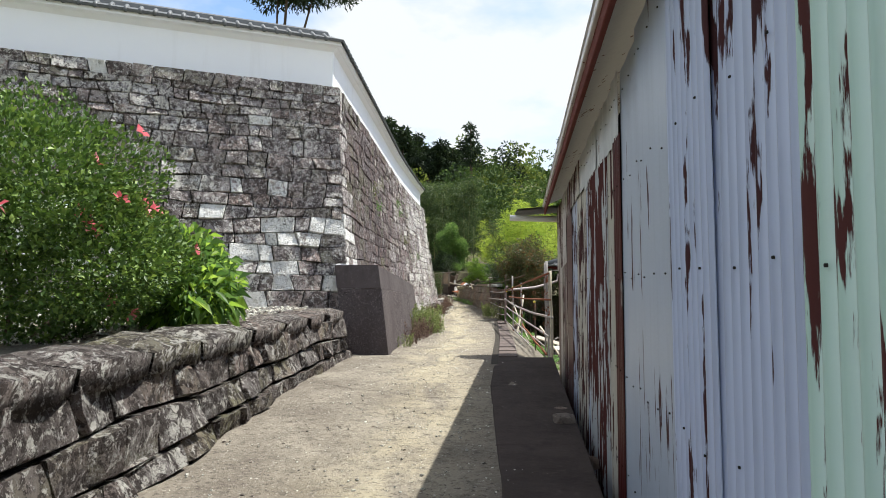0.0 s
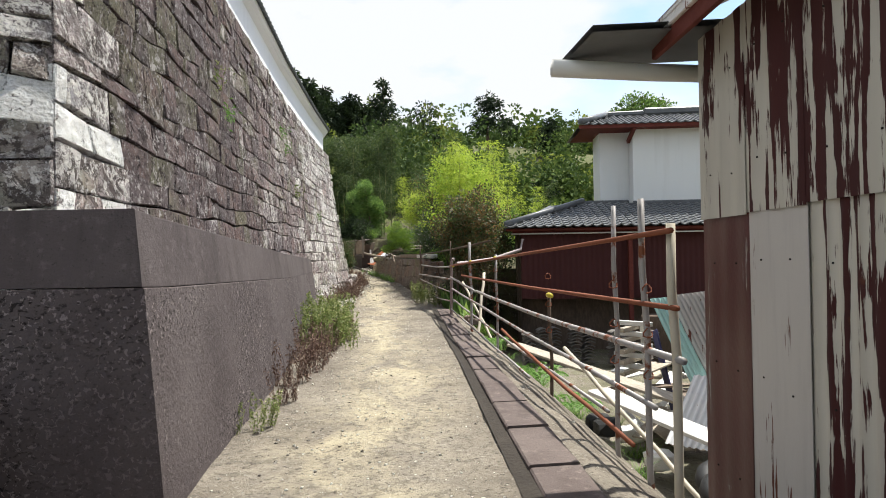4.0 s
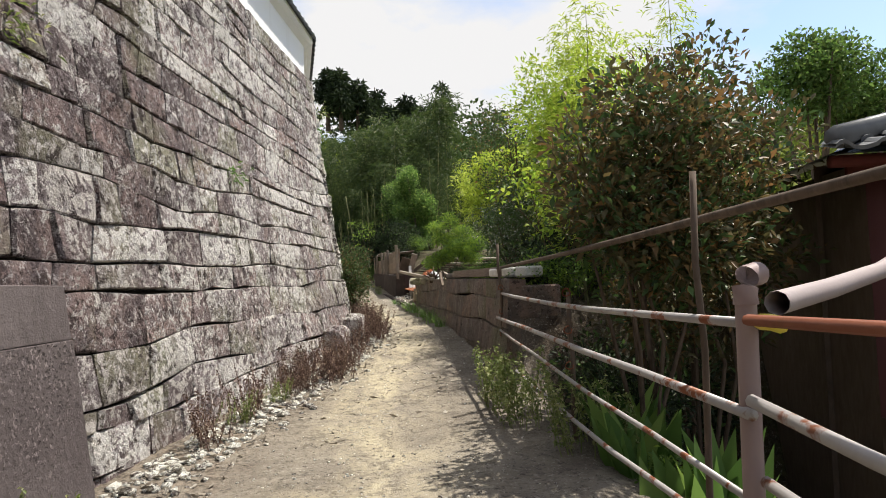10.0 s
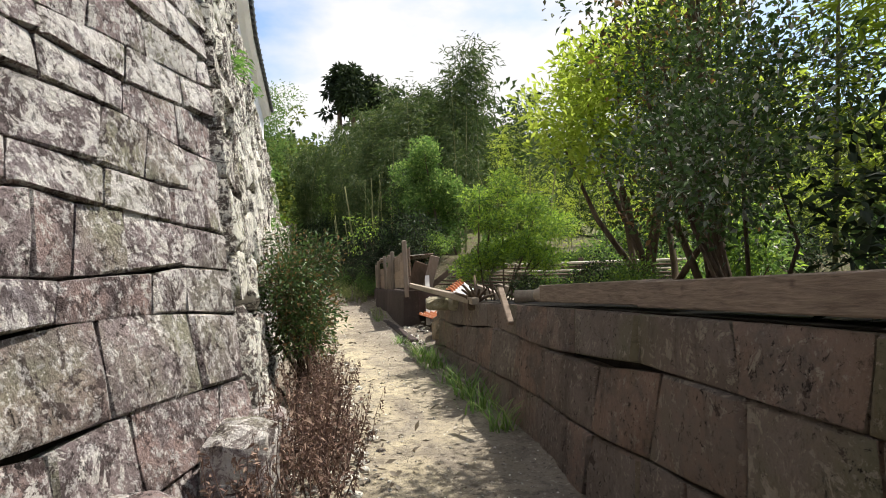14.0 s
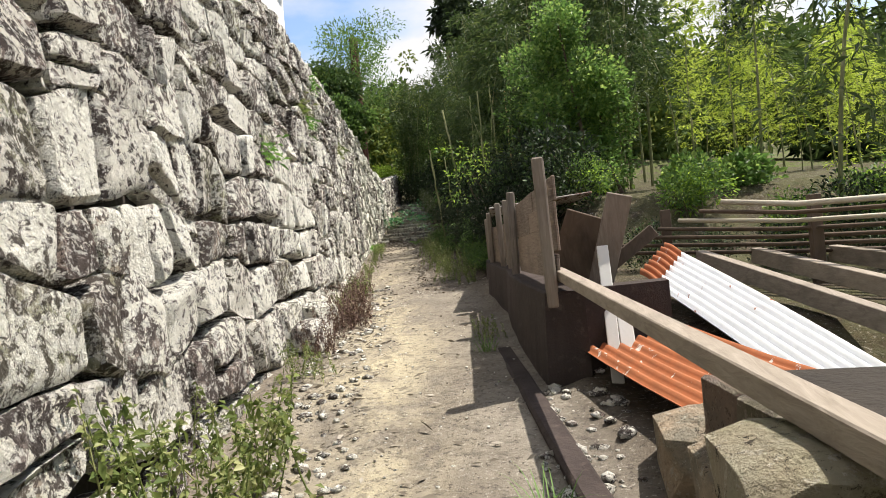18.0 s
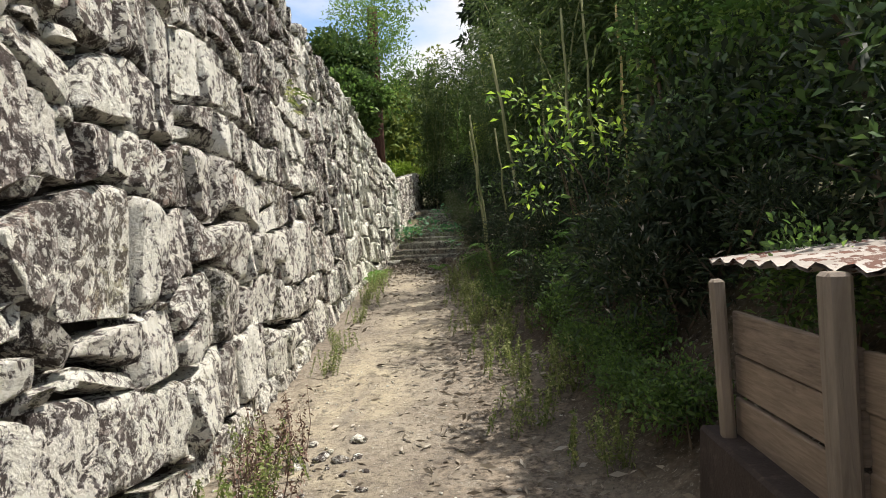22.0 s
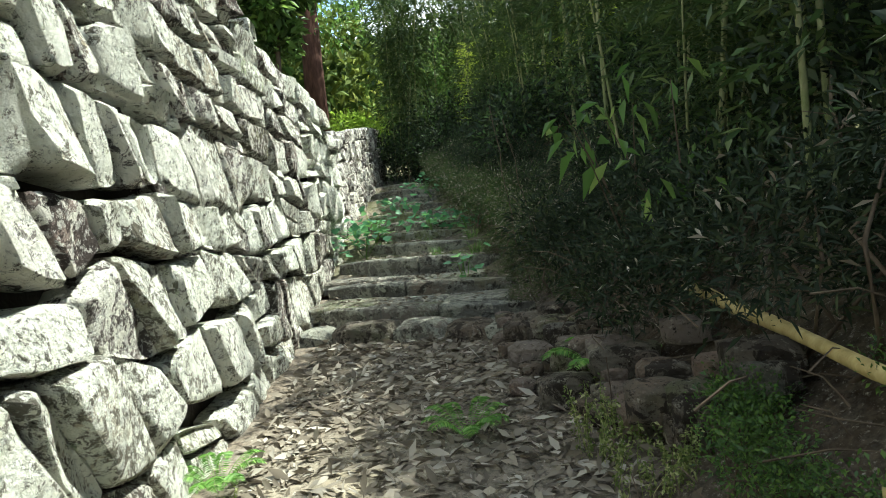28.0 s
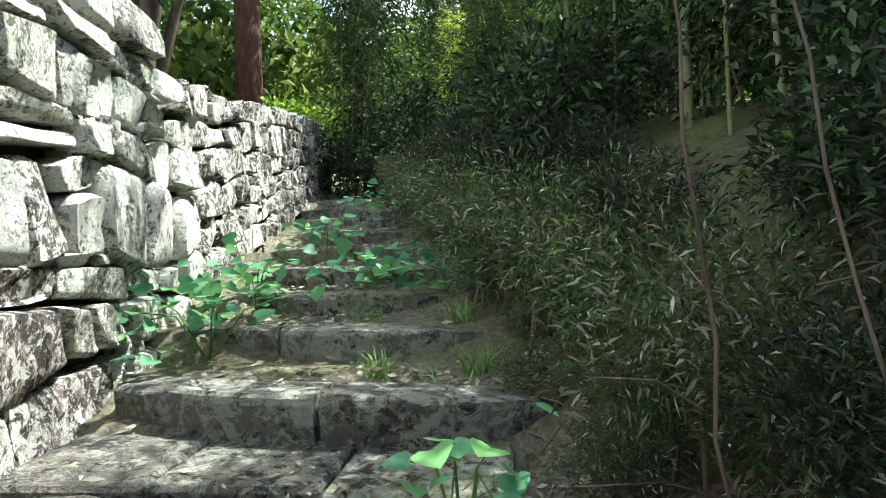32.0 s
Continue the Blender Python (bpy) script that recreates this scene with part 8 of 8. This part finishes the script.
for x, y in ((1.6, 43.0), (2.8, 42.2), (4.0, 41.4)):
    flat_board("pole_rack_post", (x, y, 1.0), (x, y, 2.15), 0.1, 0.1, "dark_wood", "dark post holding the stored poles", "post", "rack posts")
flat_board("white_board", (2.6, 38.6, 1.5), (4.4, 39.6, 1.55), 0.5, 0.03, "white_trim", "white board lying on the ruin", "board")
solo("terracotta_mound", rock((3.4, 38.4, 1.3), (0.9, 0.7, 0.2), 7.7, M["terracotta"]), "heap of broken terracotta and red earth", "rubble heap")
for k, (a, b) in enumerate((((1.75, 34.4, 1.48), (2.6, 34.2, 1.5)), ((1.85, 33.6, 1.5), (2.4, 32.4, 1.5)))):
    solo("old_log", Build().tube([a, b], [0.06, 0.05], 10).mesh("old_log", M["wood_pale"], True), "old barkless log lying on the wall top", "log", "logs on the wall")


# yard below the fence
def tile_stack(x, y, n, seed):
    rng = np.random.default_rng(seed)
    ob = thing("tile_stack", (x, y, land(x, y)), "stack of old grey roof tiles stored on edge", "roof tiles", "stored roof tiles")
    z0 = land(x, y)
    for k in range(n):
        b = Build()
        z = z0 + 0.07 + 0.085 * (k % 11) + 0.01 * rng.normal()
        dx = 0.36 * (k // 11) + 0.02 * rng.normal()
        rows = []
        for i in range(7):
            t = -1 + i / 3
            rows.append([(x + dx + 0.15 * t, y - 0.14 + 0.01 * rng.normal(), z + 0.055 * (1 - t * t)), (x + dx + 0.15 * t, y + 0.14, z + 0.055 * (1 - t * t)), (x + dx + 0.15 * t, y + 0.14, z - 0.02 + 0.055 * (1 - t * t)), (x + dx + 0.15 * t, y - 0.14, z - 0.02 + 0.055 * (1 - t * t)), (x + dx + 0.15 * t, y - 0.14, z + 0.055 * (1 - t * t))])
        b.grid(rows)
        part("tile", b.mesh("tile", M["tile_old"]), ob)


M["tile_old"] = paint("dusty_old_tile", (0.1, 0.092, 0.085), (0.2, 0.185, 0.17), 0.8)
for i, (x, y, n) in enumerate(((5.0, 24.2, 22), (5.8, 23.8, 22), (6.7, 23.3, 22), (7.5, 22.9, 11), (8.3, 22.4, 22), (9.2, 22.0, 22), (4.4, 23.3, 11), (7.9, 21.9, 11))):
    tile_stack(x, y, n, 200 + i)
for i, (x, y, w, h) in enumerate(((8.0, 22.9, 0.9, 1.3), (9.0, 22.5, 1.0, 1.5), (10.1, 21.9, 0.9, 1.2))):
    solo("stacked_crate", Build().box((x, y + 0.5, land(x, y) + h / 2), (w, 0.7, h), 0.02, Matrix.Rotation(radians(-28), 3, "Z")).mesh("stacked_crate", M["dark_wood"]), "dark covered crate stack against the house", "crate", "crates by the house")
rng6 = np.random.default_rng(210)
for k in range(22):
    x, y = 4.1 + 1.6 * rng6.random(), 15.8 + 2.4 * rng6.random()
    z = land(x, y) + 0.1 + 0.055 * k
    a = 0.5 + 1.1 * rng6.random()
    l = 0.45 + 0.5 * rng6.random()
    flat_board("scrap_board", (x - l * math.cos(a), y - l * math.sin(a), z), (x + l * math.cos(a), y + l * math.sin(a), z + 0.12 * rng6.normal()), 0.12 + 0.15 * rng6.random(), 0.03, ("white_trim", "beam", "wood", "white_trim")[k % 4], "loose pale scrap board in the yard heap", "board", "scrap boards")
for k in range(5):
    flat_board("stacked_batten", (4.1, 17.1, -0.35 + 0.17 * k), (4.65, 17.5, -0.33 + 0.17 * k), 0.09, 0.07, "beam", "pale batten stacked crosswise on the heap", "batten", "stacked battens")
    flat_board("stacked_batten", (4.2, 17.55, -0.27 + 0.17 * k), (4.55, 17.0, -0.26 + 0.17 * k), 0.09, 0.07, "white_trim", "pale batten stacked crosswise on the heap", "batten", "stacked battens")
flat_board("leaning_board", (4.45, 16.9, -0.9), (4.55, 17.3, 0.42), 0.18, 0.03, "white_trim", "pale board leaning on the heap", "board", "", (1, 0, 0))
flat_board("leaning_board", (4.75, 16.7, -0.9), (4.7, 17.2, 0.3), 0.16, 0.03, "navy", "dark blue board leaning on the heap", "board", "", (1, 0, 0))
flat_board("long_plank", (2.75, 18.6, -0.05), (4.1, 15.2, -0.35), 0.3, 0.04, "beam", "long bleached plank lying down the slope", "plank")
flat_board("long_plank", (2.6, 14.4, 0.05), (3.4, 12.4, -0.2), 0.3, 0.04, "white_trim", "pale board lying by the fence", "plank")
bent_sheet("tin_sheet", (4.66, 17.25, 0.8), (0.95, -0.1, 0.08), (0.28, -0.35, -0.9), 0.3, 1.5, 0.076, "tin_turq", "turquoise corrugated sheet leaning on the heap", "yard tin sheets")
bent_sheet("tin_sheet", (4.98, 17.25, 0.84), (0.95, -0.1, 0.1), (0.28, -0.35, -0.9), 1.1, 1.5, 0.076, "tin_grey", "grey corrugated sheet leaning on the heap", "yard tin sheets")
bent_sheet("tin_sheet", (4.2, 15.2, 0.0), (0.6, -0.6, 0.0), (-0.5, -0.3, -0.6), 0.8, 1.0, 0.076, "tin_silver", "bright corrugated sheet on the heap", "yard tin sheets")
for k, (x, y, z, r) in enumerate(((2.75, 12.0, -0.2, 0.27), (3.1, 12.6, -0.35, 0.3))):
    pts = [(x + r * math.cos(a), y + r * math.sin(a) * 0.8, z + 0.25 * r * math.sin(a)) for a in [i * math.pi / 10 for i in range(21)]]
    solo("scrap_ring", Build().tube(pts, 0.085, 8).mesh("scrap_ring", M["black_plastic"], True), "old black tyre lying below the fence", "tyre", "tyres")
for k in range(8):
    x, y = 3.2 + 2.0 * rng6.random(), 12.6 + 4.6 * rng6.random()
    solo("white_sack", rock((x, y, land(x, y) + 0.3), (0.25, 0.2, 0.16), 30 + k, M["white_bag"] if k % 2 else M["black_plastic"]), "crumpled sack thrown on the heap", "sack", "sacks on the heap")
# stones by the foot of the shed and the kerb
for k, (x, y, s) in enumerate(((1.12, 6.0, 0.12), (1.2, 6.6, 0.09), (1.18, 5.3, 0.1), (1.5, 8.9, 0.1), (1.9, 20.6, 0.07), (2.55, 21.6, 0.14), (2.6, 22.4, 0.12))):
    solo("kerb_stone", rock((x + 0.05, y, land(x, y) + s * 0.4 + 0.03), (s * 1.2, s, s * 0.7), 60 + k * 3, M["dressed"]), "loose brown stone beside the kerb", "rock", "loose kerb stones")
